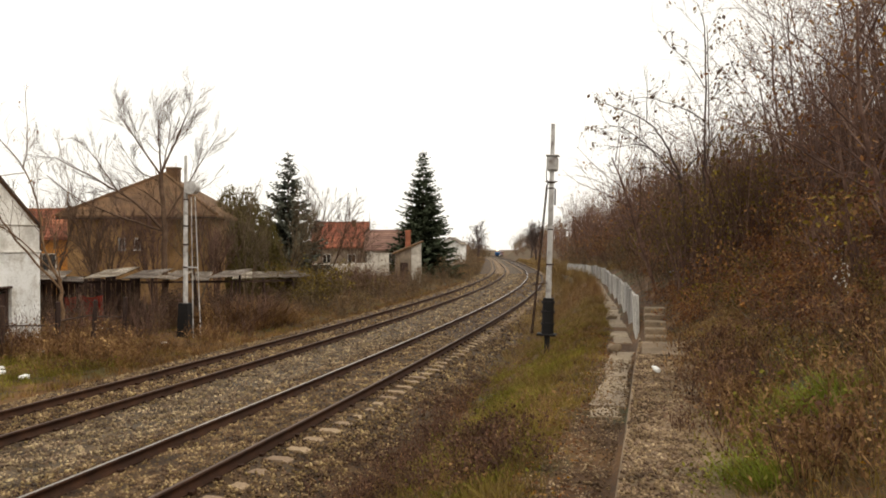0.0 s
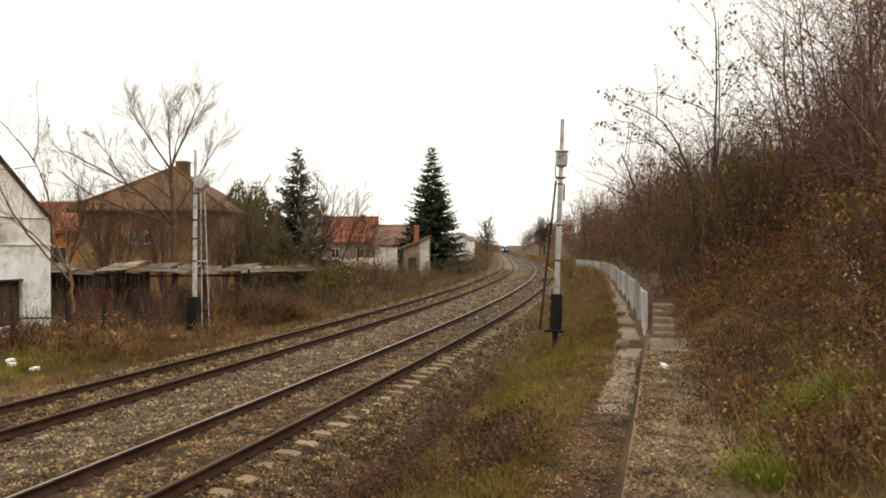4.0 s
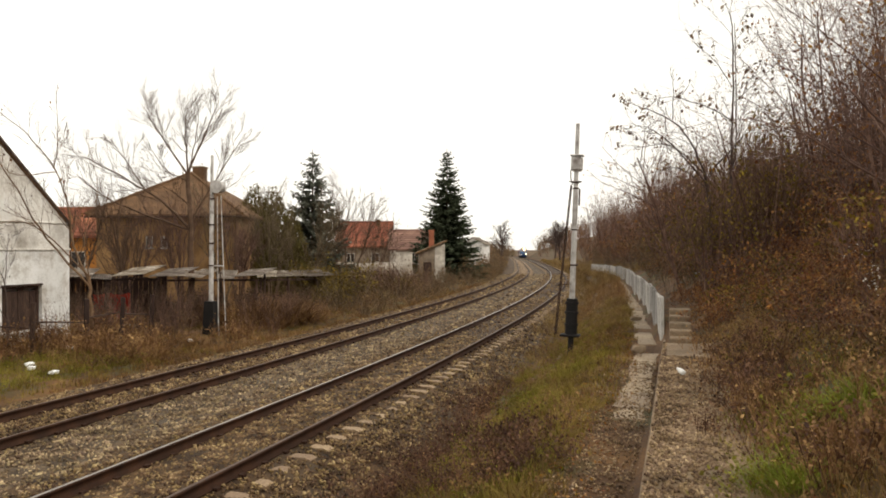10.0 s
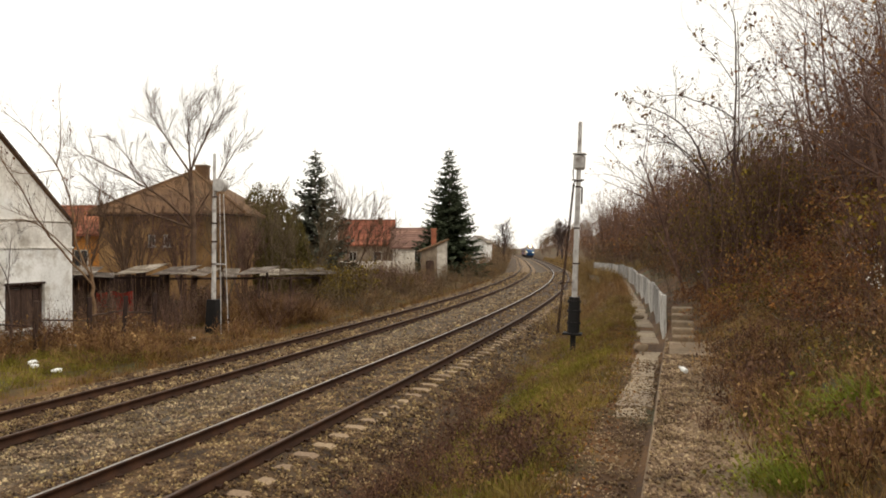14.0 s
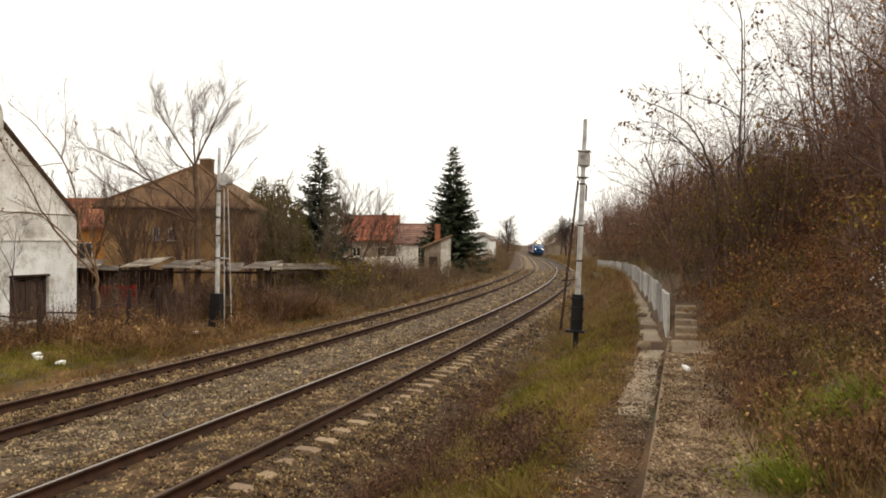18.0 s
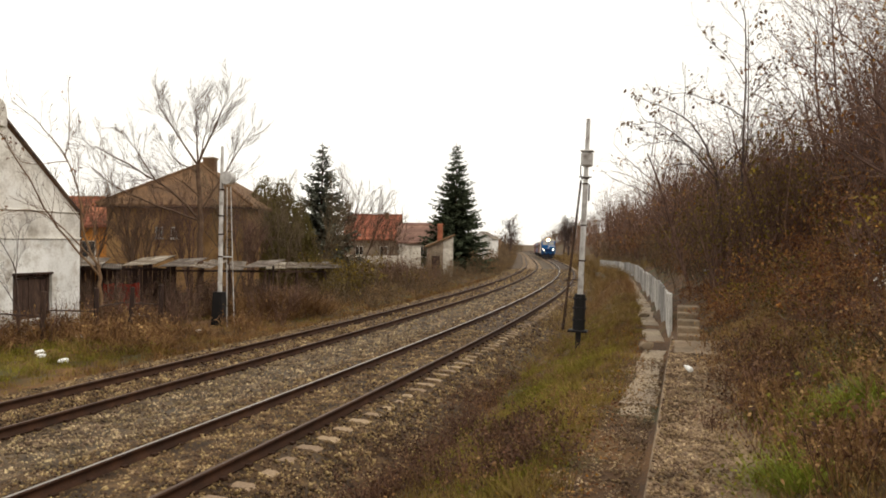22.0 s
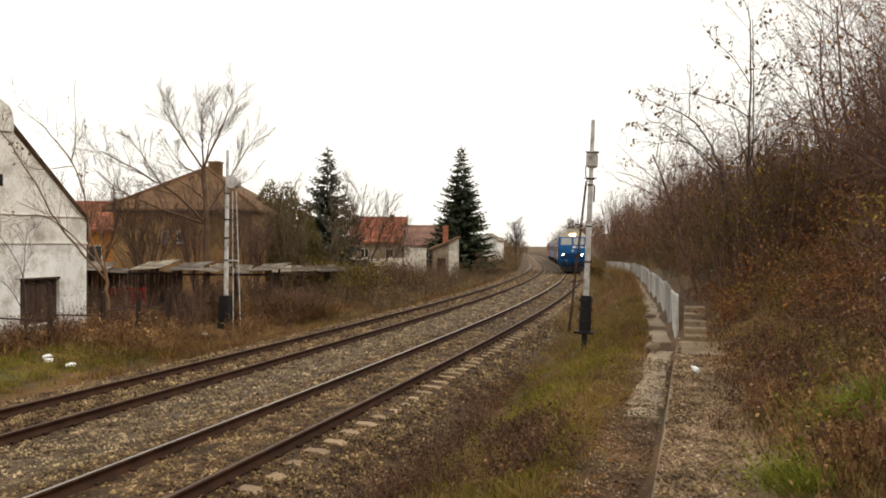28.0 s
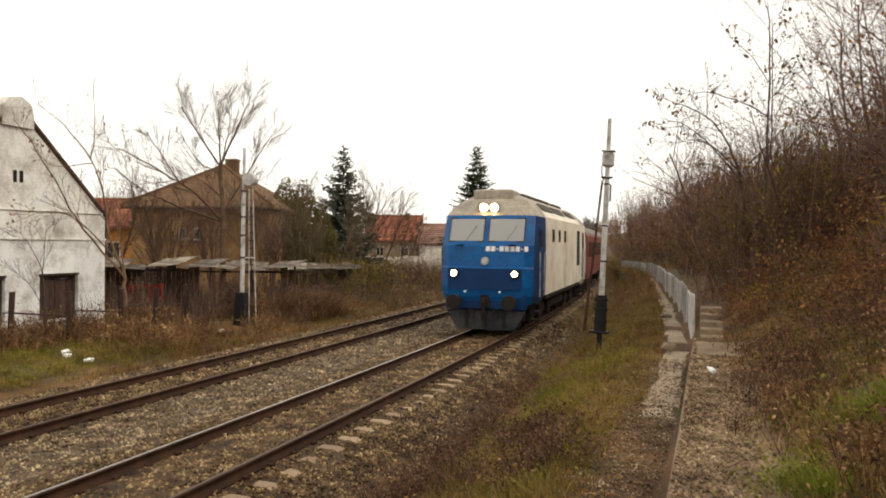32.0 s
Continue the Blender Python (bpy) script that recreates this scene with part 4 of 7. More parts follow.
def gable_house(name, x, y, turn, w, d, e, r, wall, roof, label, wins=(), stack=None, gable=None):
    """A house with its ridge along x; the front faces -y."""
    h = thing(name, pose(x, y, stand(x, y), 0, 0, turn), label, "house", "houses behind the gardens")
    bm = bmesh.new()
    box(bm, -w / 2, w / 2, 0, d, -0.6, e)
    part("wall", bm, wall, h)
    for sx in (-1, 1):
        bm = bmesh.new()
        a, b = sorted((sx * w / 2, sx * (w / 2 - 0.3)))
        prism(bm, [(0, e), (d, e), (d / 2, r - 0.05)], "x", a, b)
        part("gable", bm, gable or wall, h)
    for sd in (0, 1):
        bm = bmesh.new()
        yo = -0.4 if sd == 0 else d + 0.4
        zo = e - 0.4 * (r - e) / (d / 2)
        prism(bm, [(yo, zo), (d / 2, r), (d / 2, r + 0.14), (yo, zo + 0.12)], "x", -w / 2 - 0.35, w / 2 + 0.35)
        slope = part("roof_slope", bm, roof, h)
        rows = 9
        for i in range(rows):
            u0, u1 = i / rows, (i + 1) / rows
            y0, y1 = yo + (d / 2 - yo) * u0, yo + (d / 2 - yo) * u1
            z0, z1 = zo + (r - zo) * u0 + 0.13, zo + (r - zo) * u1 + 0.13
            bm = bmesh.new()
            prism(bm, [(y0, z0 + 0.0), (y1, z1 - 0.02), (y1, z1 + 0.01), (y0, z0 + 0.055)], "x", -w / 2 - 0.37, w / 2 + 0.37)
            part("tile_course", bm, roof, slope)
    bm = bmesh.new()
    rod(bm, (-w / 2 - 0.38, d / 2, r + 0.15), (w / 2 + 0.38, d / 2, r + 0.15), 0.12, None, 8)
    part("ridge", bm, roof, h)
    for wx, wz in wins:
        window_in(h, wx, wz, 1.0, 1.2)
    if stack:
        chimney(h, *stack)
    return h


gable_house("ochre_house", -26.6, 52, 0, 6.2, 6, 3.95, 5.75, M_wall_orange, M_tile_red, "ochre house with a red tile roof", ((1.8, 1.6),))
gable_house("red_roofed_house", -9.4, 92, 0, 6.2, 7, 3.6, 6.35, M_wall_dun, M_tile_red, "house with a bright red tile roof behind gardens", ((-1.5, 1.4), (1.5, 1.4)), (1.6, 3.0, 5.6, 6.7, 0.5), M_wall_white)
gable_house("low_house", -3.2, 88, 0, 5.2, 6, 3.3, 5.3, M_wall_white, M_tile_pale, "low house with a faded brown tile roof", ((0.2, 1.6),), (2.9, 2.0, 3.6, 5.3, 0.7, M_tile_red))
gable_house("white_house", 10.4, 170, 74, 6.0, 5.0, 4.7, 6.0, M_plaster, M_sheet, "distant whitewashed house beside the line", ((-2, 1.3), (2, 1.3)))
gable_house("far_house", 22.0, 420, 0, 14, 9, 4.0, 7.0, M_wall_brown, M_tile_pale, "distant low house beyond the trees", ())
gable_house("far_house", 8.0, 330, 0, 14, 9, 3.4, 6.0, M_wall_brown, M_tile_red, "distant red-roofed house beyond the trees", ())


# ---------------------------------------------------------------- small things on the bank and the ledge
def boundary_stone():
    x, y = 8.25, 24.0
    b = thing("boundary_post", pose(x, y, stand(x, y), 0, 0, -20), "pale concrete post with a flat cap on the bank", "post")
    bm = bmesh.new()
    box(bm, -0.06, 0.06, -0.06, 0.06, -0.4, 0.56, 0.012)
    part("shaft", bm, M_concrete, b)
    bm = bmesh.new()
    box(bm, -0.18, 0.18, -0.1, 0.1, 0.562, 0.63, 0.015)
    part("cap", bm, M_fence, b)


boundary_stone()


def bent_stalk():
    """A pale dry stalk, bent once, hanging over the brambles."""
    knots = [Vector(k) for k in ((6.39, 15.35, 1.83), (5.22, 11.81, 1.74), (5.08, 10.23, 1.88), (4.70, 8.28, 2.01))]
    knots.append(knots[-1] + Vector((0.5, 0.1, -0.55)))
    bm = bmesh.new()
    for a, b in zip(knots[:-1], knots[1:]):
        rod(bm, a, b, 0.011, 0.009, 6)
    tagged(part("dry_stalk", bm, M_twig_grey), "long pale bent stalk lying over the brambles", "stalk")


bent_stalk()


def crumpled(name, m, sx, sy, sz, mat, label, category, seed, group=""):
    """A small lump of rubble or litter with broken edges."""
    rg = np.random.default_rng(seed)
    bm = bmesh.new()
    bmesh.ops.create_icosphere(bm, subdivisions=2, radius=1.0)
    for v in bm.verts:
        k = 1 + rg.uniform(-0.18, 0.18)
        v.co = Vector((max(-0.8, min(0.8, v.co.x)) * sx * k, max(-0.8, min(0.8, v.co.y)) * sy * k, max(-0.75, min(0.75, v.co.z)) * sz * k))
    ob = part(name, bm, mat)
    ob.matrix_basis = m
    return tagged(ob, label, category, group)


def bottle():
    b = thing("plastic_bottle", rail_pose(*line_of(3.36, 10.46), 1.15, 0) @ pose(0, 0, 0, -78, 0, 30), "white plastic bottle lying on the gravel", "bottle")
    bm = bmesh.new()
    prof = [(0.0, 0.0), (0.032, 0.005), (0.036, 0.02), (0.036, 0.1), (0.029, 0.122), (0.015, 0.143), (0.013, 0.159), (0.0, 0.16)]
    rings = []
    for r, z in prof:
        rings.append([bm.verts.new((r * math.cos(a * math.pi / 6), r * math.sin(a * math.pi / 6), z)) for a in range(12)])
    for a, c in zip(rings[:-1], rings[1:]):
        for i in range(12):
            bm.faces.new((a[i], a[(i + 1) % 12], c[(i + 1) % 12], c[i]))
    bmesh.ops.remove_doubles(bm, verts=bm.verts[:], dist=0.0005)
    part("bottle_body", bm, M_litter, b)
    bm = bmesh.new()
    rod(bm, (0, 0, 0.156), (0, 0, 0.175), 0.017, None, 12)
    part("cap", bm, M_litter, b)


bottle()
crumpled("rubble_block", rail_pose(17.2, 5.75, 0.84), 0.17, 0.13, 0.1, M_concrete, "broken block of concrete on the path", "rubble", 71)
crumpled("rubble_block", rail_pose(24.5, 5.5, 0.8), 0.2, 0.13, 0.08, M_concrete, "broken slab of concrete on the path", "rubble", 72)
for i, (x, y) in enumerate(((-11.0, 20.4), (-10.3, 20.2), (-11.3, 20.9), (-5.2, 25.5), (-8.9, 27.0), (-12.0, 24.6), (-13.1, 31.4), (-13.0, 31.9), (-12.8, 31.6))):
    crumpled("litter", pose(x, y, stand(x, y) + 0.07, 0, 0, 40 * i), 0.13 + 0.03 * (i % 3), 0.09, 0.07, M_litter, "crumpled white litter in the trackside grass", "litter", 80 + i, "litter in the grass")


# ---------------------------------------------------------------- the train
def loop_shell(levels, y_back):
    """A cab shell from rings of (z, y of the front, half width of the front, half width behind, chamfer)."""
    bm = bmesh.new()
    rings = []
    for z, yf, wf, w, ch in levels:
        rings.append([bm.verts.new(p) for p in ((-w, y_back, z), (-w, yf - ch, z), (-wf, yf - 0.06, z), (-wf * 0.5, yf, z), (wf * 0.5, yf, z), (wf, yf - 0.06, z), (w, yf - ch, z), (w, y_back, z))])
    for a, b in zip(rings[:-1], rings[1:]):
        for i in range(7):
            # side walls take slot 1, where the front cab's shade is painted
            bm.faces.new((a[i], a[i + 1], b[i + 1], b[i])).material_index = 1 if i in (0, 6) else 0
    bm.faces.new(rings[0])
    bm.faces.new(rings[-1][::-1])
    bmesh.ops.recalc_face_normals(bm, faces=bm.faces[:])
    return bm


def sheet_on_face(bm, x0, x1, z0, z1, y_at, lift, thick=0.03):
    """A flat plate lying on the raked face: y_at(z) gives the face."""
    vs = []
    for l in (lift, lift - thick):
        for x, z in ((x0, z0), (x1, z0), (x1, z1), (x0, z1)):
            vs.append(bm.verts.new((x, y_at(x, z) + l, z)))
    for q in ((0, 1, 2, 3), (7, 6, 5, 4), (0, 4, 5, 1), (1, 5, 6, 2), (2, 6, 7, 3), (3, 7, 4, 0)):
        bm.faces.new([vs[i] for i in q])
    bmesh.ops.recalc_face_normals(bm, faces=bm.faces[:])


def make_cab(loco, flip):
    """One cab, its front at y = -0.55; flip turns it to the other end."""
    turn = pose(0, -17, 0, 0, 0, 180) if flip else pose(0, 0, 0)
    def add(name, bm, mat, parent=None, label="", smooth=False):
        ob = part(name, bm, mat, parent or cab, label, smooth)
        return ob
    lv = [(0.92, -0.68, 1.12, 1.36, 0.34), (1.2, -0.56, 1.2, 1.48, 0.36), (1.5, -0.5, 1.22, 1.5, 0.36), (2.08, -0.5, 1.22, 1.5, 0.36), (2.14, -0.58, 1.24, 1.5, 0.32), (2.8, -0.62, 1.24, 1.5, 0.32), (3.78, -1.0, 1.2, 1.48, 0.3)]
    bm = loop_shell(lv, -3.3)
    # darker blue on the side walls is painted shade; the nose stays bright
    cab = part("cab", bm, [M_cream, M_cream] if flip else [M_blue, M_blue_dark], loco, "cream rear cab" if flip else "bright blue cab with chamfered corners, its sides darkened as shade")
    cab.matrix_basis = turn
    bm = loop_shell([(3.784, -1.01, 1.18, 1.47, 0.3), (4.05, -1.2, 1.0, 1.32, 0.34), (4.3, -1.5, 0.8, 1.05, 0.36), (4.5, -2.0, 0.55, 0.75, 0.3)], -3.3)
    add("cab_roof", bm, [M_roof_grey, M_roof_grey], None, "grey sloped cab roof")

    def face(x, z):
        zs, ys = [l[0] for l in lv], [l[1] for l in lv]
        return float(np.interp(z, zs, ys)) - max(0.0, (abs(x) - 0.62) / 0.6) * 0.06
    for x0, x1 in ((-1.2, -0.1), (0.1, 1.2)):
        bm = bmesh.new()
        sheet_on_face(bm, x0 - 0.035, x1 + 0.035, 2.92, 3.7, face, 0.012)
        w = add("windscreen", bm, M_under, None, "windscreen in a dark rubber frame")
        bm = bmesh.new()
        sheet_on_face(bm, x0, x1, 2.96, 3.66, face, 0.03)
        # pane whose reflection is painted in as pale grey
        add("pane", bm, M_screen_glass, w)
        bm = bmesh.new()
        rod(bm, ((x0 + x1) / 2, face(0.3, 2.95) + 0.05, 2.95), ((x0 + x1) / 2 - 0.32, face(0.3, 3.5) + 0.06, 3.45), 0.006, None, 5)
        add("wiper", bm, M_black, w)
    bm = bmesh.new()
    for xa, xb in ((-1.2, -0.62), (-0.62, 0.62), (0.62, 1.2)):
        sheet_on_face(bm, xa, xb, 1.42, 2.09, lambda x, z: face(x, 1.8), 0.014)
    bmesh.ops.remove_doubles(bm, verts=bm.verts[:], dist=0.001)
    band = add("front_band", bm, M_blue_dark, None, "dark blue band across the nose")
    for sx in (-1, 1):
        bm = bmesh.new()
        rod(bm, (sx * 0.98, -0.52, 1.93), (sx * 0.98, -0.43, 1.93), 0.15, 0.135, 18)
        hl = add("headlamp", bm, M_under, None, "lit round headlamp")
        bm = bmesh.new()
        rod(bm, (sx * 0.98, -0.435, 1.93), (sx * 0.98, -0.424, 1.93), 0.09, 0.088, 18)
        add("lens", bm, M_lamp_low if not flip else M_glass, hl)
    bm = bmesh.new()
    box(bm, -0.38, 0.38, -1.3, -1.07, 3.88, 4.2, 0.04)
    tl = add("top_lamp", bm, M_roof_grey, None, "twin roof headlamp")
    for sx in (-1, 1):
        bm = bmesh.new()
        rod(bm, (sx * 0.17, -1.075, 4.03), (sx * 0.17, -1.064, 4.03), 0.115, None, 18)
        add("lens", bm, M_lamp if not flip else M_glass, tl)
    bm = bmesh.new()
    rod(bm, (0, -0.62, 2.32), (0, -0.54, 2.32), 0.13, 0.12, 18)
    add("emblem", bm, M_mast, None, "round pale emblem")
    x = 0.02
    for wd in (0.17, 0.17, 0.1, 0.17, 0.17, 0.17, 0.17, 0.1, 0.16):
        bm = bmesh.new()
        sheet_on_face(bm, -x - wd + 0.04, -x, 2.63 if wd > 0.1 else 2.69, 2.79 if wd > 0.1 else 2.72, face, 0.015)
        add("number_bar", bm, M_white_paint, None, "plain white bar")
        x += wd
    for sx in (-0.85, 0.85):
        bm = bmesh.new()
        box(bm, sx - 0.12, sx + 0.12, -0.66, -0.44, 2.83, 2.87, 0.01)
        add("hand_rail", bm, M_blue, None)
    bm = bmesh.new()
    box(bm, -1.3, 1.3, -0.95, -0.62, 0.78, 1.3, 0.04)
    beam = add("buffer_beam", bm, M_blue_dark, None, "dark blue buffer beam")
    for sx in (-0.875, 0.875):
        bm = bmesh.new()
        rod(bm, (sx, -0.62, 1.05), (sx, -0.1, 1.05), 0.13, 0.11, 16)
        bf = add("buffer", bm, M_under, None, "black sprung buffer")
        bm = bmesh.new()
        rod(bm, (sx, -0.1, 1.05), (sx, 0.0, 1.05), 0.235, 0.23, 20)
        add("buffer_head", bm, M_under, bf)
    bm = bmesh.new()
    box(bm, -0.07, 0.07, -0.65, -0.25, 0.95, 1.15, 0.03)
    box(bm, -0.16, 0.16, -0.66, -0.55, 0.85, 1.28, 0.03)
    hook = add("coupling_hook", bm, M_under, None)
    bm = bmesh.new()
    box(bm, -0.05, 0.05, -0.42, -0.32, 0.45, 0.98, 0.02)
    add("coupling_link", bm, M_under, hook)
    for sx in (-0.45, -0.3, 0.3, 0.45):
        bm = bmesh.new()
        rod(bm, (sx, -0.56, 0.85), (sx * 1.05, -0.42, 0.5), 0.025, None, 6)
        add("air_hose", bm, M_black, None)
    for sx in (-0.5, 0.62):
        bm = bmesh.new()
        box(bm, sx - 0.03, sx + 0.03, -0.55, -0.45, 1.32, 1.38, 0.008)
        add("marker_lamp", bm, M_litter, None)
    bm = bmesh.new()
    prism(bm, [(-1.28, 0.75), (1.28, 0.75), (0.95, 0.14), (-0.95, 0.14)], "y", -0.85, -0.7)
    pl = add("plough", bm, M_plow, None, "dusty grey rail guard")
    for sx in (-0.6, 0.0, 0.6):
        bm = bmesh.new()
        box(bm, sx - 0.05, sx + 0.05, -0.698, -0.62, 0.2, 0.76, 0.01)
        add("rib", bm, M_under, pl)
    for sx in (-1, 1):
        bm = bmesh.new()
        box(bm, sx * 1.49 - 0.02, sx * 1.49 + 0.02, -2.55, -1.85, 1.3, 3.45, 0.01)
        dr = add("cab_door", bm, M_blue_dark, None, "dark blue cab door")
        bm = bmesh.new()
        box(bm, sx * 1.5 - 0.02, sx * 1.5 + 0.025, -2.45, -1.95, 2.75, 3.35, 0.01)
        add("door_window", bm, M_glass, dr)
        for yy in (-2.62, -1.78):
            bm = bmesh.new()
            rod(bm, (sx * 1.56, yy, 1.15), (sx * 1.56, yy, 2.6), 0.02, None, 6)
            add("grab_rail", bm, M_mast, None)
        for i in range(3):
            bm = bmesh.new()
            box(bm, sx * 1.38 - 0.12, sx * 1.38 + 0.12, -2.5, -1.9, 0.35 + 0.27 * i, 0.39 + 0.27 * i, 0.008)
            add("footstep", bm, M_under, None)
    return cab


def bogie(parent, y_mid, axles, spread, radius, rails=0.99):
    bm = bmesh.new()
    for sx in (-1, 1):
        box(bm, sx * rails - 0.06, sx * rails + 0.06, y_mid - spread - 0.55, y_mid + spread + 0.55, 0.34, 0.8, 0.03)
    box(bm, -rails, rails, y_mid - 0.3, y_mid + 0.3, 0.55, 0.8, 0.02)
    bg = part("bogie", bm, M_under, parent, "grimy black bogie")
    sets = []
    for i in range(axles):
        y = y_mid - spread + 2 * spread * i / (axles - 1)
        for sx in (-1, 1):
            bm = bmesh.new()
            box(bm, sx * (rails + 0.12) - 0.08, sx * (rails + 0.12) + 0.08, y - 0.24, y + 0.24, radius - 0.26, radius + 0.2, 0.04)
            part("axle_box", bm, M_under, bg)
        bm = bmesh.new()
        rod(bm, (-0.82, 0, 0), (0.82, 0, 0), 0.08, None, 10)
        for sx in (-1, 1):
            rod(bm, (sx * 0.685, 0, 0), (sx * 0.82, 0, 0), radius, radius - 0.01, 26)
            for k in range(4):
                a = k * math.pi / 2
                box(bm, sx * 0.83 - 0.012, sx * 0.83 + 0.012, math.cos(a) * 0.25 - 0.05, math.cos(a) * 0.25 + 0.05, math.sin(a) * 0.25 - 0.05, math.sin(a) * 0.25 + 0.05)
        ws = part("wheelset", bm, M_rust_iron, parent, "pair of steel wheels on an axle")
        ws.matrix_basis = pose(0, y, radius)
        sets.append((ws, y, radius))
    return sets


WHEELS = []


def make_loco():
    loco = thing("locomotive", pose(0, 0, 0), "blue and cream diesel locomotive with lit headlamps", "locomotive")
    make_cab(loco, False)
    make_cab(loco, True)
    bm = bmesh.new()
    prism(bm, [(-1.5, 1.12), (1.5, 1.12), (1.5, 3.8), (1.32, 4.05), (-1.32, 4.05), (-1.5, 3.8)], "y", -13.7, -3.304)
    part("body", bm, M_cream, loco, "cream engine-room body side")
    bm = bmesh.new()
    prism(bm, [(-1.3, 4.052), (1.3, 4.052), (1.05, 4.3), (0.72, 4.5), (-0.72, 4.5), (-1.05, 4.3)], "y", -13.69, -3.31)
    part("roof", bm, M_roof_grey, loco, "grey curved roof")
    for a, b in ((-6.2, -3.6), (-9.4, -6.6), (-12.9, -10.2)):
        bm = bmesh.new()
        box(bm, -0.68, 0.68, a, b, 4.5, 4.64, 0.05)
        part("roof_hatch", bm, M_roof_dark, loco)
        for sx in (-1, 1):
            bm = bmesh.new()
            prism(bm, [(sx * 1.36, 4.03), (sx * 1.1, 4.31), (sx * 1.06, 4.27), (sx * 1.3, 4.0)], "y", a + 0.1, b - 0.1)
            part("roof_grille", bm, M_roof_dark, loco)
    bm = bmesh.new()
    box(bm, -0.66, 0.66, -2.9, -1.62, 4.3, 4.66, 0.06)
    part("roof_hatch", bm, M_roof_grey, loco)
    for sx in (-1, 1):
        for y in (-5.0, -6.6, -8.2):
            bm = bmesh.new()
            box(bm, sx * 1.5 - 0.02, sx * 1.5 + 0.012, y - 0.24, y + 0.24, 2.95, 3.42, 0.01)
            part("side_window", bm, M_glass, loco, "narrow dark side window")
        # slatted panel drawn for the dark door at the body's end
        for y0, y1 in ((-13.3, -12.3),):
            bm = bmesh.new()
            box(bm, sx * 1.5 - 0.02, sx * 1.5 + 0.014, y0, y1, 1.9, 3.5, 0.01)
            g = part("side_grille", bm, M_under, loco, "dark door at the end of the body side, drawn with slats")
            for i in range(7):
                bm = bmesh.new()
                box(bm, sx * 1.515 - 0.008, sx * 1.515 + 0.012, y0 + 0.04, y1 - 0.04, 2.0 + 0.2 * i, 2.08 + 0.2 * i)
                part("slat", bm, M_roof_dark, g)
        bm = bmesh.new()
        box(bm, sx * 1.44 - 0.05, sx * 1.44 + 0.05, -13.7, -3.3, 0.98, 1.118, 0.01)
        part("sole_bar", bm, M_under, loco)
    bm = bmesh.new()
    box(bm, -1.15, 1.15, -10.2, -6.8, 0.4, 1.1, 0.08)
    part("fuel_tank", bm, M_under, loco)
    bm = bmesh.new()
    box(bm, -1.2, 1.2, -16.2, -0.95, 0.85, 1.1, 0.02)
    part("underframe", bm, M_under, loco)
    for mid in (-4.2, -12.8):
        WHEELS.extend(bogie(loco, mid, 3, 2.0, 0.55))
    return loco


def make_coach(body, label, seed):
    c = thing("passenger_coach", pose(0, 0, 0), label, "coach", "coaches of the train")
    bm = bmesh.new()
    prism(bm, [(-1.42, 1.05), (1.42, 1.05), (1.42, 3.35), (1.34, 3.5), (-1.34, 3.5), (-1.42, 3.35)], "y", -24.1, -0.5)
    part("body", bm, body, c)
    bm = bmesh.new()
    prism(bm, [(-1.36, 3.504), (1.36, 3.504), (1.15, 3.85), (0.6, 4.05), (-0.6, 4.05), (-1.15, 3.85)], "y", -24.08, -0.52)
    part("roof", bm, M_coach_roof, c)
    for sx in (-1, 1):
        for i in range(10):
            y = -3.2 - 1.95 * i
            bm = bmesh.new()
            box(bm, sx * 1.42 - 0.02, sx * 1.42 + 0.012, y - 0.6, y + 0.6, 2.15, 3.05, 0.01)
            part("window", bm, M_glass, c)
        for y in (-1.3, -23.3):
            bm = bmesh.new()
            box(bm, sx * 1.42 - 0.02, sx * 1.42 + 0.015, y - 0.42, y + 0.42, 1.1, 3.2, 0.01)
            part("door", bm, body, c)
    for y0, y1 in ((-0.498, -0.05), (-24.55, -24.102)):
        bm = bmesh.new()
        box(bm, -0.65, 0.65, y0, y1, 1.15, 3.3, 0.05)
        part("gangway", bm, M_under, c, "black rubber gangway")
    bm = bmesh.new()
    box(bm, -1.1, 1.1, -23.5, -1.0, 0.75, 1.04, 0.03)
    box(bm, -0.9, 0.9, -15.0, -9.5, 0.35, 0.9, 0.05)
    part("underframe", bm, M_under, c)
    for mid in (-4.0, -20.5):
        WHEELS.extend(bogie(c, mid, 2, 1.25, 0.46))
    return c


loco = make_loco()
coach_a = make_coach(M_coach_red, "faded red passenger coach behind the locomotive", 1)
coach_b = make_coach(M_coach_blue, "blue-grey passenger coach of the train", 2)
coach_c = make_coach(M_coach_red, "faded red passenger coach at the train's rear", 3)
TRAIN = [(loco, -1.8, 17.0), (coach_a, 15.22, 24.5), (coach_b, 39.75, 24.5), (coach_c, 64.28, 24.5)]


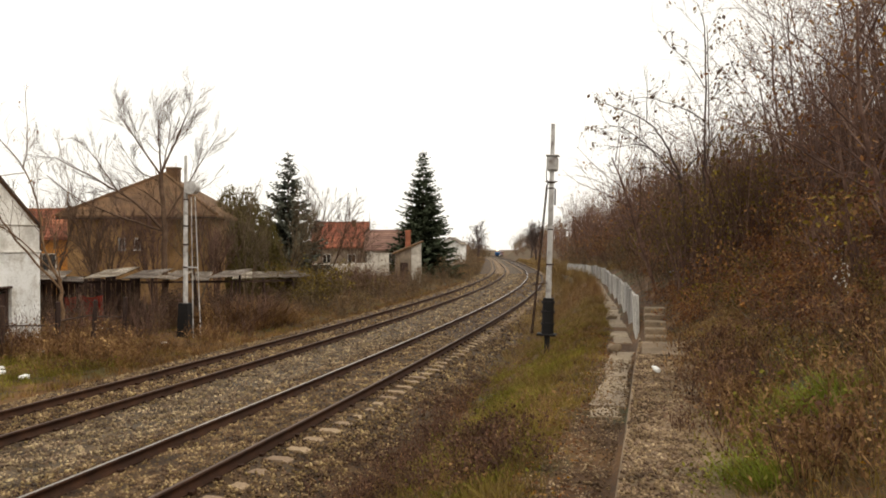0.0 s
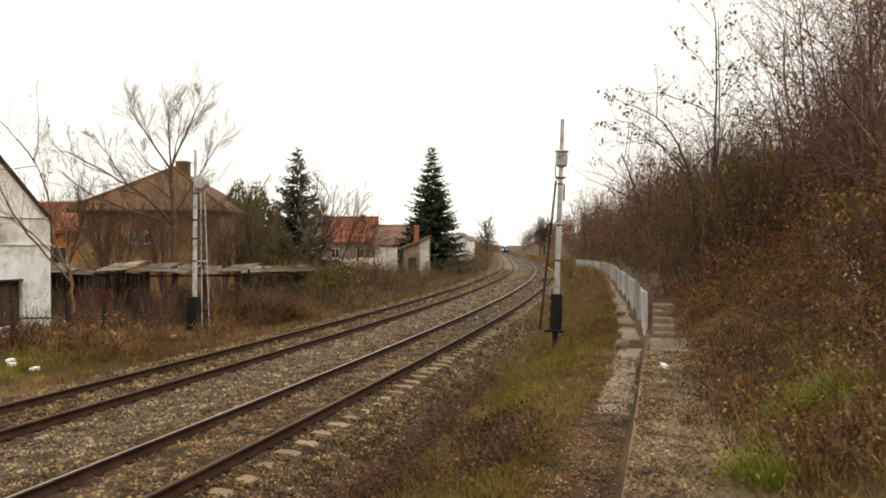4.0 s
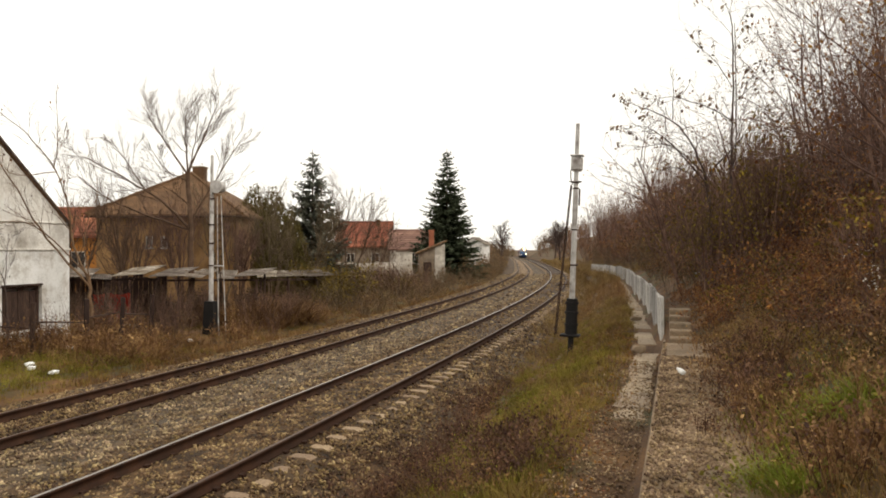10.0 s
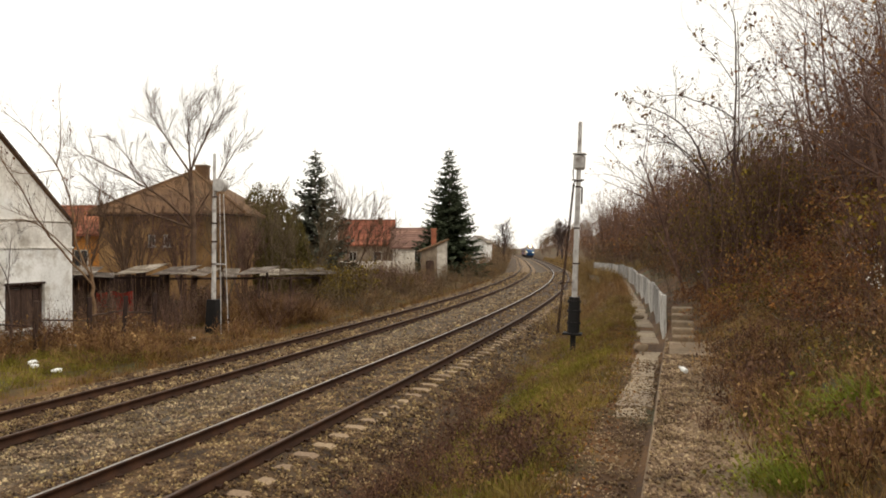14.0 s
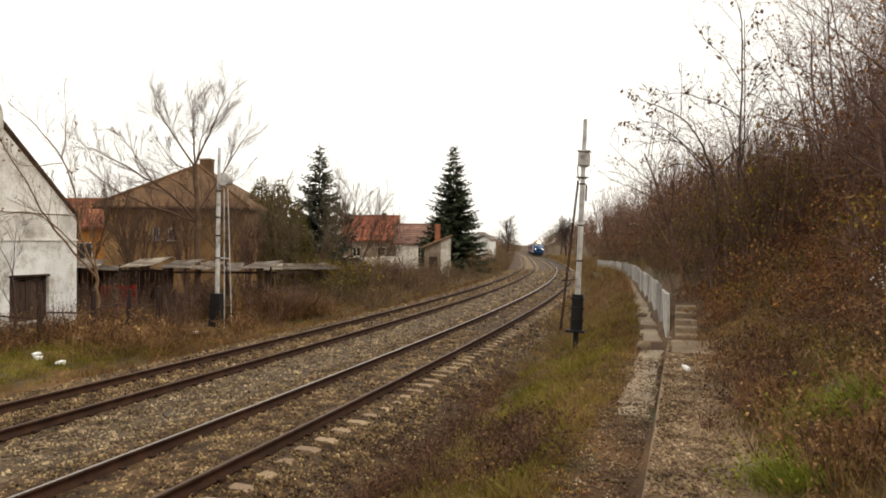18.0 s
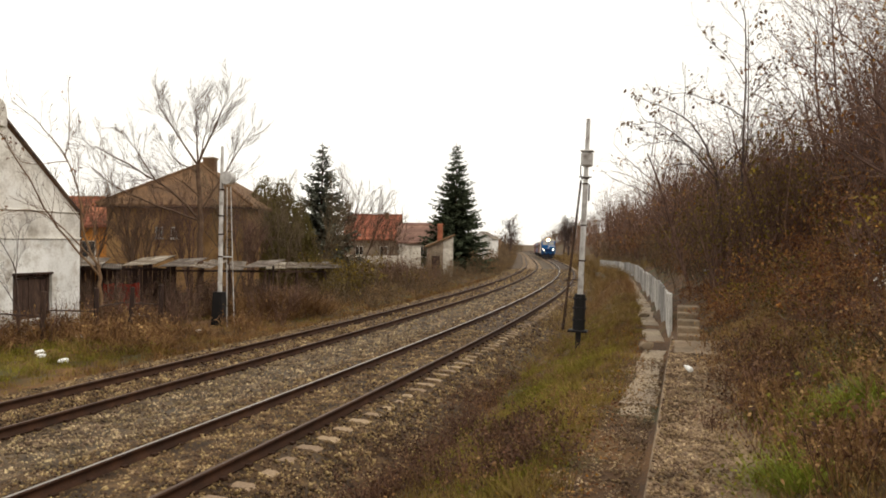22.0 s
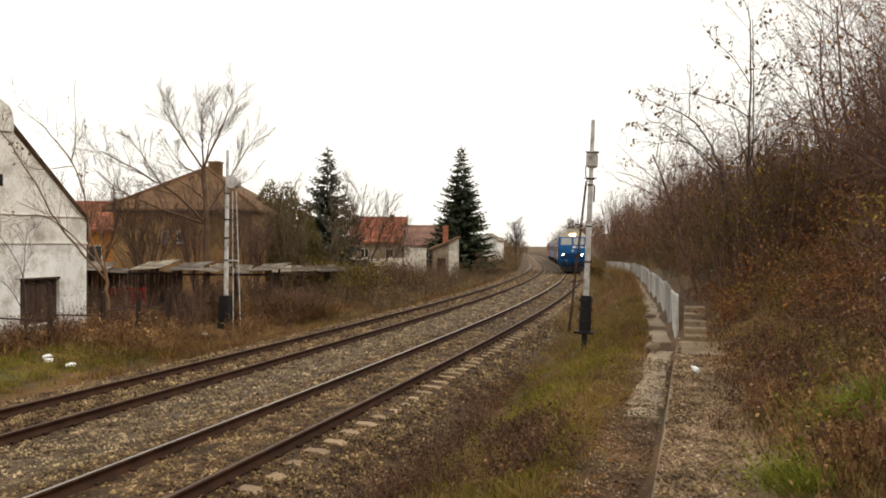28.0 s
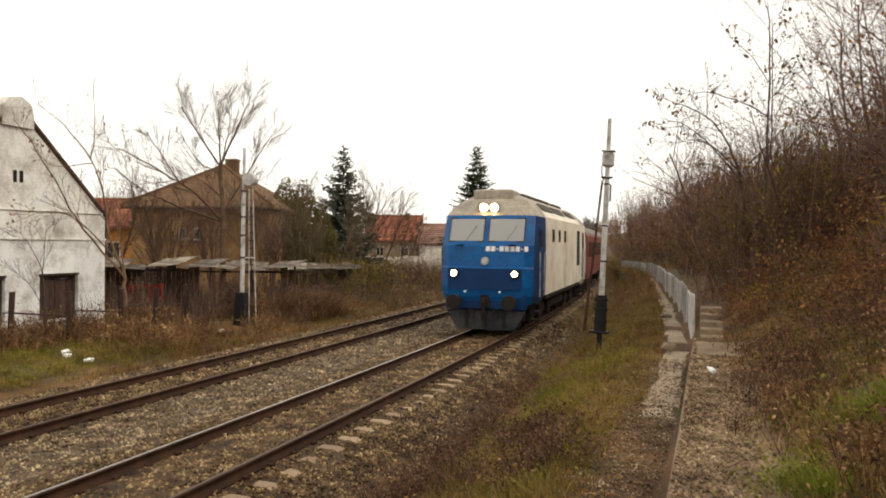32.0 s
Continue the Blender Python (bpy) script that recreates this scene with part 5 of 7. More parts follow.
# ---------------------------------------------------------------- growing things
class Wood:
    """Collects tapering limbs as verts and quads, and the tips where leaves sit."""

    def __init__(self, seed):
        self.rng = np.random.default_rng(seed)
        self.v, self.f, self.tips, self.count, self.least = [], [], [], 0, 0.0035

    def tube(self, pts, radii, sides):
        pts = np.asarray(pts)
        way = pts[-1] - pts[0]
        way = way / (math.sqrt(way @ way) + 1e-9)
        (wx, wy, wz), (hx, hy, hz) = way, ((0.31, 0.17, 0.93) if abs(way[2]) < 0.9 else (1.0, 0.2, 0.1))
        side = np.array((wy * hz - wz * hy, wz * hx - wx * hz, wx * hy - wy * hx))
        side /= math.sqrt(side @ side)
        sx, sy, sz = side
        up = np.array((wy * sz - wz * sy, wz * sx - wx * sz, wx * sy - wy * sx))
        ang = np.arange(sides) * 2 * math.pi / sides
        ring = np.outer(np.cos(ang), side) + np.outer(np.sin(ang), up)
        base = self.count
        for p, r in zip(pts, radii):
            self.v.append(p + ring * r)
        k = len(pts)
        for i in range(k - 1):
            for j in range(sides if sides > 2 else 1):
                a, b = base + i * sides + j, base + i * sides + (j + 1) % sides
                self.f.append((a, b, b + sides, a + sides))
        self.count += k * sides

    def limb(self, p, way, length, radius, level, plan):
        """One limb and all that grows from it. plan: a row per level of (children, lowest, spread, length share, droop, segments, sides)."""
        rng = self.rng
        kids, lowest, spread, share, droop, segs, sides = plan[level]
        pts, d = [np.asarray(p, float)], np.asarray(way, float)
        for i in range(segs):
            d = d + rng.normal(0, 0.05 if level == 0 else 0.13, 3) + np.array((0, 0, droop))
            d /= math.sqrt(d @ d)
            pts.append(pts[-1] + d * length / segs)
        radii = radius * np.linspace(1, 0.45 if level + 1 < len(plan) else 0.2, segs + 1)
        self.tube(pts, radii, sides)
        if level + 1 >= len(plan):
            self.tips.append((pts[-1], d))
            self.tips.append((pts[-2], d))
            return
        for i in range(kids):
            u = lowest + (1 - lowest) * (i + rng.uniform(0.2, 0.9)) / kids
            at = u * segs
            j = min(int(at), segs - 1)
            q = pts[j] + (pts[j + 1] - pts[j]) * (at - j)
            out = rng.normal(0, 1, 3)
            out -= out @ d * d
            out /= math.sqrt(out @ out) + 1e-9
            a = spread * rng.uniform(0.65, 1.25)
            nd = d * math.cos(a) + out * math.sin(a)
            nd[2] = nd[2] + 0.1
            nd /= math.sqrt(nd @ nd)
            self.limb(q, nd, length * share * rng.uniform(0.7, 1.2) * (1.15 - 0.45 * u), max(radius * 0.46 * (1.1 - 0.5 * u), self.least), level + 1, plan)

    def bough(self, knots, r0, r1, kids, reach, plan, lowest=0.2, spread=0.7, sides=5):
        """A smooth limb through a few knots, with side limbs grown from it by plan."""
        k = np.asarray(knots, float)
        k = np.concatenate((2 * k[:1] - k[1:2], k, 2 * k[-1:] - k[-2:-1]))
        pts = []
        for i in range(1, len(k) - 2):
            a, b, c, d = k[i - 1:i + 3]
            for t in np.arange(4) / 4:
                pts.append(0.5 * (2 * b + (c - a) * t + (2 * a - 5 * b + 4 * c - d) * t * t + (3 * b - a - 3 * c + d) * t ** 3))
        pts.append(k[-2])
        pts = np.array(pts)
        pts[1:-1] += self.rng.normal(0, 0.2 * r0 + 0.008, pts[1:-1].shape)
        self.tube(pts, np.linspace(r0, r1, len(pts)), sides)
        for i in range(kids):
            u = lowest + (1 - lowest) * (i + self.rng.uniform(0.1, 1.0)) / kids
            at = min(u, 0.999) * (len(pts) - 1)
            j = int(at)
            q, d = pts[j] + (pts[j + 1] - pts[j]) * (at - j), pts[j + 1] - pts[j]
            d = d / math.sqrt(d @ d)
            out = self.rng.normal(0, 1, 3)
            out -= out @ d * d
            out /= math.sqrt(out @ out) + 1e-9
            a = spread * self.rng.uniform(0.6, 1.2)
            nd = d * math.cos(a) + out * math.sin(a) + np.array((0, 0, 0.12))
            nd /= math.sqrt(nd @ nd)
            self.limb(q, nd, reach * self.rng.uniform(0.5, 1.15) * (1.15 - 0.5 * u), max(0.34 * (r0 + (r1 - r0) * u), self.least), 0, plan)

    def arrays(self):
        return np.concatenate(self.v), np.array(self.f, dtype=np.int32)


def leaf_quads(rng, places, size, hang=0.0, flat=False):
    """One folded-flat leaf of four corners at each place, turned at random."""
    places = np.asarray(places)
    k = len(places)
    a = rng.normal(0, 1, (k, 3))
    a[:, 2] -= hang
    if flat:
        a[:, 2] *= 0.25
    a /= np.linalg.norm(a, axis=1)[:, None]
    b = rng.normal(0, 1, (k, 3))
    if flat:
        b[:, 2] *= 0.3
    b -= (a * b).sum(1)[:, None] * a
    b /= np.linalg.norm(b, axis=1)[:, None]
    s = size * rng.uniform(0.6, 1.35, (k, 1))
    v = np.stack((places, places + a * s * 0.5 + b * s * 0.32, places + a * s, places + a * s * 0.5 - b * s * 0.32), 1).reshape(-1, 3)
    return v, np.arange(4 * k, dtype=np.int32).reshape(-1, 4)


def merge(parts):
    """Joins (verts, quads, material) blocks into one mesh's arrays."""
    vs, fs, ms, base = [], [], [], 0
    for v, f, m in parts:
        vs.append(v)
        fs.append(np.asarray(f) + base)
        ms.append(np.full(len(f), m, dtype=np.int32))
        base += len(v)
    return np.concatenate(vs), np.concatenate(fs), np.concatenate(ms)


def scatter(templates, places):
    """Copies of templates (verts, quads, mats) at places of (index, x, y, z, turn, size, height share), joined."""
    out = []
    for k, x, y, z, turn, size, tall in places:
        v, f, m = templates[k]
        c, s = math.cos(turn), math.sin(turn)
        w = np.column_stack(((v[:, 0] * c - v[:, 1] * s) * size + x, (v[:, 0] * s + v[:, 1] * c) * size + y, v[:, 2] * size * tall + z))
        out.append((w, f, m))
    vs, fs, ms, base = [], [], [], 0
    for v, f, m in out:
        vs.append(v)
        fs.append(f + base)
        ms.append(m)
        base += len(v)
    return np.concatenate(vs), np.concatenate(fs), np.concatenate(ms)


def stuff(name, arrays, mats, label, category):
    v, f, m = arrays
    ob = mesh_part(name, mesh_of(name, v, f, m), mats)
    return tagged(ob, label, category, kind="stuff")


def shrub(seed, stems, height, leaves, size, spread=0.55, kids=(4, 3), thick=0.014):
    """A many-stemmed shrub of unit footing: twigs, and leaves near their tips."""
    w = Wood(seed)
    rng = w.rng
    plan = [(kids[0], 0.25, 0.6, 0.5, 0.02, 3 if height > 1 else 2, 3 if height > 1 else 2), (kids[1], 0.2, 0.65, 0.5, 0.0, 2 if height > 1 else 1, 2), (0, 0, 0, 0, -0.03, 1, 2)]
    for i in range(stems):
        a = rng.uniform(0, 2 * math.pi)
        lean = rng.uniform(0.05, spread)
        w.limb((0.25 * math.cos(a) * rng.uniform(0, 1), 0.25 * math.sin(a) * rng.uniform(0, 1), -0.05), (math.cos(a) * lean, math.sin(a) * lean, 1), height * rng.uniform(0.55, 1.0), thick, 0, plan)
    v, f = w.arrays()
    if not leaves:
        return v, f, np.zeros(len(f), dtype=np.int32)
    tips = np.array([t[0] for t in w.tips])
    pick = tips[rng.integers(0, len(tips), leaves)] + rng.normal(0, 0.07, (leaves, 3))
    lv, lf = leaf_quads(rng, pick, size, 0.3)
    return merge([(v, f, 0), (lv, lf, 1)])


def blades(seed, count, height, width, lean=0.5, reach=0.12):
    """A tuft of grass blades, tapered towards their tips."""
    rng = np.random.default_rng(seed)
    vs, fs = [], []
    for i in range(count):
        a, b = rng.uniform(0, 2 * math.pi, 2)
        p = np.array((math.cos(a) * reach * rng.uniform(0, 1), math.sin(a) * reach * rng.uniform(0, 1), -0.02))
        h = height * rng.uniform(0.5, 1.1)
        o = np.array((math.cos(b), math.sin(b), 0)) * lean * h * rng.uniform(0.2, 1.0)
        s = np.array((-math.sin(b), math.cos(b), 0)) * width
        k = len(vs)
        vs += [p - s, p + s, p + o + (0, 0, h) + s * 0.2, p + o + (0, 0, h) - s * 0.2]
        fs.append((k, k + 1, k + 2, k + 3))
    return np.array(vs), np.array(fs, dtype=np.int32), np.zeros(len(fs), dtype=np.int32)


def bare_tree(name, x, y, z, height, plan, seed, label, trunk=0.16, lean=(0, 0), stems=1, leaves=0, leaf_mat=None, leaf_size=0.07, group="bare trees", wood=None, twig=None):
    """A leafless tree: its trunk and limbs as one part, its crown of twigs as another."""
    tree = thing(name, pose(x, y, z), label, "tree", group)
    w = Wood(seed)
    twigs = Wood(seed + 1)
    rng = w.rng
    k = 0
    for i in range(stems):
        a = rng.uniform(0, 6.28)
        sp = 0.0 if stems == 1 else 0.28
        top = Wood(seed + 7 * i)
        top.least = max(0.004, 0.0002 * math.hypot(x, y))
        top.limb((0, 0, -0.2), (lean[0] + sp * math.cos(a), lean[1] + sp * math.sin(a), 1), height * (0.62 if stems == 1 else rng.uniform(0.5, 0.75)), trunk / math.sqrt(stems), 0, plan)
        v, f = top.arrays()
        sides0 = plan[0][6]
        cut = plan[0][5] * sides0
        w.v.append(v[:(plan[0][5] + 1) * sides0])
        w.f += [tuple(np.array(q) + w.count) for q in f[:cut]]
        w.count += (plan[0][5] + 1) * sides0
        twigs.v.append(v[(plan[0][5] + 1) * sides0:])
        twigs.f += [tuple(np.array(q) - (plan[0][5] + 1) * sides0 + twigs.count) for q in f[cut:]]
        twigs.count += len(v) - (plan[0][5] + 1) * sides0
        twigs.tips += top.tips
    v, f = w.arrays()
    mesh_part("trunk", mesh_of("trunk", v, f), wood or M_bark, tree, smooth=True)
    v, f = twigs.arrays()
    blocks = [(v, f, 0)]
    if leaves:
        tips = np.array([t[0] for t in twigs.tips])
        lv, lf = leaf_quads(rng, tips[rng.integers(0, len(tips), leaves)] + rng.normal(0, 0.06, (leaves, 3)), leaf_size, 0.8)
        blocks.append((lv, lf, 1))
    v, f, m = merge(blocks)
    mesh_part("crown", mesh_of("crown", v, f, m), [twig or M_bark, leaf_mat or M_leaf_rust], tree)
    return tree


def shaped_tree(name, x, y, label, trunk, limbs, plan, seed, mat, least=0.008, leaves=0, leaf_size=0.1, leaf_mat=None, group="bare trees"):
    """A tree whose trunk and main limbs run through knots; limbs: (knots, thick, thin, side limbs, their length, lean to the back). Twigs grow by plan."""
    z = stand(x, y)
    base = np.array((x, y, z))
    tree = thing(name, pose(x, y, z), label, "tree", group)
    w = Wood(seed)
    w.bough([np.array(k) - base for k in trunk[0]], trunk[1], trunk[2], 0, 0, plan, sides=8)
    v, f = w.arrays()
    mesh_part("trunk", mesh_of("trunk", v, f), mat, tree, smooth=True)
    c = Wood(seed + 1)
    c.least = least
    for knots, r0, r1, kids, reach, back in limbs:
        pts = []
        for i, k in enumerate(knots):
            k = np.array(k, float)
            eye_line = k - np.array(EYE)
            pts.append(np.array(EYE) + eye_line * (1 + back * i / (len(knots) - 1) / eye_line[1]) - base)
        c.bough(pts, r0, r1, kids, reach, plan)
    v, f = c.arrays()
    blocks = [(v, f, 0)]
    if leaves:
        tips = np.array([t[0] for t in c.tips])
        at = tips[c.rng.integers(0, len(tips), leaves // 3)]
        at = np.repeat(at, 3, axis=0) + c.rng.normal(0, 0.07, (leaves // 3 * 3, 3))
        lv, lf = leaf_quads(c.rng, at, leaf_size, 1.2)
        blocks.append((lv, lf, 1))
    v, f, m = merge(blocks)
    mesh_part("crown", mesh_of("crown", v, f, m), [mat, leaf_mat or M_leaf_rust], tree)
    return tree


def conifer(x, y, z, height, width, seed, label, needle, whorls=30, bare=0.05, droop=0.3, spray=0.42, ragged=0.3):
    """A spruce: a straight trunk, whorls of boughs that droop and turn up at their tips, each bough feathered with narrow sprays."""
    tree = thing("spruce_tree", pose(x, y, z), label, "tree", "evergreens")
    bm = bmesh.new()
    rod(bm, (0, 0, -0.3), (0, 0, height * 0.985), height * 0.013, 0.02, 8)
    part("trunk", bm, M_bark, tree)
    rng = np.random.default_rng(seed)
    vs = []
    for i in range(whorls):
        u = bare + (0.975 - bare) * (i + rng.uniform(-0.25, 0.25)) / whorls
        full = width / 2 * (1 - u) ** 0.88 + 0.1
        swell = rng.uniform(0.86, 1.1)
        count = max(5, int(8 + 13 * (1 - u)))
        for a in np.arange(count) * 6.283 / count + rng.uniform(0, 6.28) + rng.normal(0, 0.14, count):
            reach = full * swell * (rng.uniform(1 - ragged, 1.1) if rng.uniform() > 0.12 else rng.uniform(0.35, 0.6))
            k = max(3, int(reach / 0.15))
            t = (np.arange(k) + rng.uniform(0, 1, k)) / k
            r = reach * (0.06 + 0.94 * t)
            tip = 0.22 + 0.25 * u
            zz = height * (u + rng.uniform(-0.5, 0.5) / whorls) - droop * r + tip * reach * t ** 2.2
            way = np.array((math.cos(a), math.sin(a)))
            p = np.column_stack((way[0] * r, way[1] * r, zz))
            for side in (-1.0, 1.0, 0.0, 0.0):
                sz = (spray * rng.uniform(0.55, 1.2, k) * (1.0 - 0.45 * t) * (0.45 + 0.55 * min(1.0, 1.6 * (1 - u))))[:, None]
                fw = np.column_stack((way[0] - side * way[1] * 0.9 + rng.normal(0, 0.15, k), way[1] + side * way[0] * 0.9 + rng.normal(0, 0.15, k),
                                      rng.uniform(-0.5, 0.2, k) if side else rng.uniform(-1.3, 0.35, k)))
                fw /= np.linalg.norm(fw, axis=1)[:, None]
                wd = np.column_stack((fw[:, 1], -fw[:, 0], rng.uniform(-0.7, 0.7, k))) * 0.27 * sz
                vs.append(np.stack((p, p + fw * sz * 0.5 + wd, p + fw * sz, p + fw * sz * 0.5 - wd), 1).reshape(-1, 3))
    vs = np.concatenate(vs)
    mesh_part("crown", mesh_of("crown", vs, np.arange(len(vs)).reshape(-1, 4)), needle, tree)
    return tree


def thuja(x, y, height, width, seed, label, sprays=6500):
    """A columnar evergreen: dense upright fans of scale leaves round a pointed cone."""
    tree = thing("thuja_tree", pose(x, y, stand(x, y)), label, "tree", "evergreens")
    bm = bmesh.new()
    rod(bm, (0, 0, -0.3), (0, 0, height * 0.9), 0.1, 0.02, 8)
    part("trunk", bm, M_bark, tree)
    rng = np.random.default_rng(seed)
    u = 1 - np.sqrt(1 - rng.uniform(0, 0.9995, sprays))
    a = rng.uniform(0, 6.283, sprays)
    lobes = 1 + 0.13 * np.sin(5 * a + 7 * u) + 0.09 * np.sin(11 * a - 17 * u + 1)
    r = (width / 2 * np.minimum(1.0, 1.25 * (1 - u) ** 0.8) * lobes) * rng.uniform(0.62, 1.0, sprays) ** 0.5
    p = np.column_stack((np.cos(a) * r, np.sin(a) * r, height * (0.03 + 0.93 * u)))
    fw = np.column_stack((np.cos(a) * 0.55, np.sin(a) * 0.55, np.full(sprays, 1.0))) + rng.normal(0, 0.28, (sprays, 3))
    fw /= np.linalg.norm(fw, axis=1)[:, None]
    sd = np.column_stack((-np.sin(a), np.cos(a), np.zeros(sprays))) + rng.normal(0, 0.5, (sprays, 3))
    sz = rng.uniform(0.13, 0.34, sprays)[:, None] * (0.55 + 0.45 * np.minimum(1, 2.2 * (1 - u)))[:, None]
    vs = np.stack((p, p + fw * sz * 0.6 + sd * sz * 0.2, p + fw * sz, p + fw * sz * 0.6 - sd * sz * 0.2), 1).reshape(-1, 3)
    mesh_part("crown", mesh_of("crown", vs, np.arange(len(vs)).reshape(-1, 4)), M_needle_yew, tree)
    return tree


# children, lowest, spread, length share, droop, segments, sides
ROUND_PLAN = [(16, 0.18, 0.62, 0.55, 0.03, 6, 6), (8, 0.15, 0.5, 0.55, 0.05, 3, 4), (6, 0.15, 0.5, 0.6, 0.03, 2, 3), (0, 0, 0, 0, 0.0, 1, 2)]
SLIM_PLAN = [(15, 0.3, 0.8, 0.25, 0.04, 7, 6), (5, 0.2, 0.6, 0.5, 0.03, 3, 4), (4, 0.15, 0.6, 0.6, 0.0, 2, 3), (0, 0, 0, 0, -0.04, 2, 3)]
BUSH_PLAN = [(9, 0.15, 0.75, 0.6, 0.02, 5, 5), (6, 0.15, 0.7, 0.55, 0.02, 3, 4), (4, 0.15, 0.7, 0.6, 0.0, 2, 3), (0, 0, 0, 0, -0.04, 2, 3)]
FAN_PLAN = [(8, 0.2, 0.5, 0.62, 0.06, 5, 6), (6, 0.2, 0.5, 0.55, 0.05, 3, 4), (5, 0.15, 0.5, 0.6, 0.03, 2, 3), (0, 0, 0, 0, 0.0, 2, 3)]


# evergreens behind the gardens
conifer(-10.1, 60, stand(-10.1, 60), 11.2, 8.4, 21, "grey-green spruce with broken boughs beside a garden", M_needle_blue, 24, 0.04, 0.2, 0.66, 0.5)
conifer(0.75, 86, stand(0.75, 86), 14.9, 9.4, 22, "tall dark green spruce behind the sheds", M_needle, 34, 0.03, 0.32, 0.74, 0.3)
thuja(-12.35, 50.5, 7.9, 4.4, 23, "dull olive columnar evergreen among bare branches", 14000)
thuja(-11.2, 50.8, 7.9, 3.8, 24, "dull olive columnar evergreen among bare branches", 13000)
thuja(-10.2, 52.0, 6.2, 2.6, 25, "low olive evergreen among bare branches", 7000)

# bare trees on the garden side
SIDE_PLAN = [(8, 0.15, 0.5, 0.6, 0.05, 4, 4), (6, 0.15, 0.5, 0.6, 0.03, 2, 3), (0, 0, 0, 0, 0.01, 2, 2)]
SPARSE_PLAN = [(4, 0.2, 0.5, 0.5, 0.03, 4, 4), (2, 0.3, 0.5, 0.6, 0.0, 2, 3), (0, 0, 0, 0, 0.0, 2, 2)]
shaped_tree("walnut_tree", -11.95, 36.5, "spreading leafless tree with grey-brown limbs", ([(-11.95, 36.5, -0.6), (-12.0, 36.5, 2.0), (-11.98, 36.5, 3.9), (-12.15, 36.5, 6.49)], 0.17, 0.1), [
    ([(-12.15, 36.5, 6.45), (-12.25, 36.5, 8.17), (-12.25, 36.5, 9.74)], 0.056, 0.012, 14, 1.9, 0.5),
    ([(-12.15, 36.5, 6.45), (-11.3, 36.5, 8.39), (-10.62, 36.5, 10.08)], 0.060, 0.012, 15, 2.0, -0.8),
    ([(-12.15, 36.5, 6.45), (-13.43, 36.5, 8.29), (-14.1, 36.5, 9.41)], 0.056, 0.012, 15, 1.9, 0.9),
    ([(-12.1, 36.5, 6.5), (-11.8, 36.5, 8.0), (-11.6, 36.5, 9.3)], 0.040, 0.012, 10, 1.5, 1.6),
    ([(-12.0, 36.5, 3.79), (-13.44, 36.5, 5.25), (-14.56, 36.5, 5.93), (-16.58, 36.5, 7.05), (-17.48, 36.5, 7.39)], 0.068, 0.012, 20, 2.1, -1.6),
    ([(-14.11, 36.2, 5.78), (-14.9, 36.2, 6.94), (-15.68, 36.2, 8.06)], 0.036, 0.012, 10, 1.7, 0.6),
    ([(-12.09, 36.5, 6.1), (-13.21, 36.5, 6.71), (-13.88, 36.5, 7.72)], 0.040, 0.012, 10, 1.5, -1.2),
    ([(-12.0, 36.5, 3.79), (-14.57, 36.5, 4.69), (-16.25, 36.5, 5.48), (-17.48, 36.5, 6.49)], 0.056, 0.012, 16, 1.9, 1.8),
    ([(-12.0, 36.5, 4.24), (-10.74, 36.5, 6.26), (-9.5, 36.5, 8.28)], 0.056, 0.012, 16, 2.0, 1.0),
    ([(-12.0, 36.5, 4.9), (-12.8, 36.5, 5.6), (-14.0, 36.5, 6.2)], 0.040, 0.012, 10, 1.7, -2.0)], SIDE_PLAN, 31, M_bark, 0.0065)
shaped_tree("young_tree", -11.8, 25.6, "leaning many-stemmed leafless tree beside the cottage", ([(-11.75, 25.60, -0.35), (-11.82, 25.60, 1.28), (-11.84, 25.60, 1.94)], 0.07, 0.055), [
    ([(-11.82, 25.60, 1.75), (-12.37, 25.60, 3.01), (-12.53, 25.60, 4.26), (-12.79, 25.15, 5.56), (-13.05, 24.01, 6.50), (-13.30, 22.89, 7.05)], 0.046, 0.0084, 20, 1.3, 0.0),
    ([(-12.80, 25.12, 5.53), (-12.75, 25.32, 6.47), (-12.77, 25.27, 8.12)], 0.022, 0.0063, 8, 1.0, 0.0),
    ([(-11.79, 25.60, 1.56), (-12.87, 24.80, 3.23), (-13.09, 23.82, 4.38), (-13.32, 22.80, 5.63), (-13.51, 21.96, 6.40)], 0.040, 0.0084, 18, 1.3, 0.0),
    ([(-11.82, 25.60, 1.94), (-12.90, 24.67, 3.45), (-13.22, 23.28, 3.73), (-13.47, 22.14, 3.40)], 0.028, 0.0070, 13, 1.1, 0.0),
    ([(-12.77, 25.26, 5.45), (-13.15, 23.57, 5.19), (-13.35, 22.67, 5.61)], 0.019, 0.0063, 8, 0.9, 0.0),
    ([(-11.84, 25.60, 1.85), (-11.99, 25.60, 3.37), (-11.57, 25.60, 4.89), (-11.85, 25.60, 6.41)], 0.025, 0.0063, 9, 1.0, 0.0)], SPARSE_PLAN, 32, M_twig_tan, 0.0045, 90, 0.1)
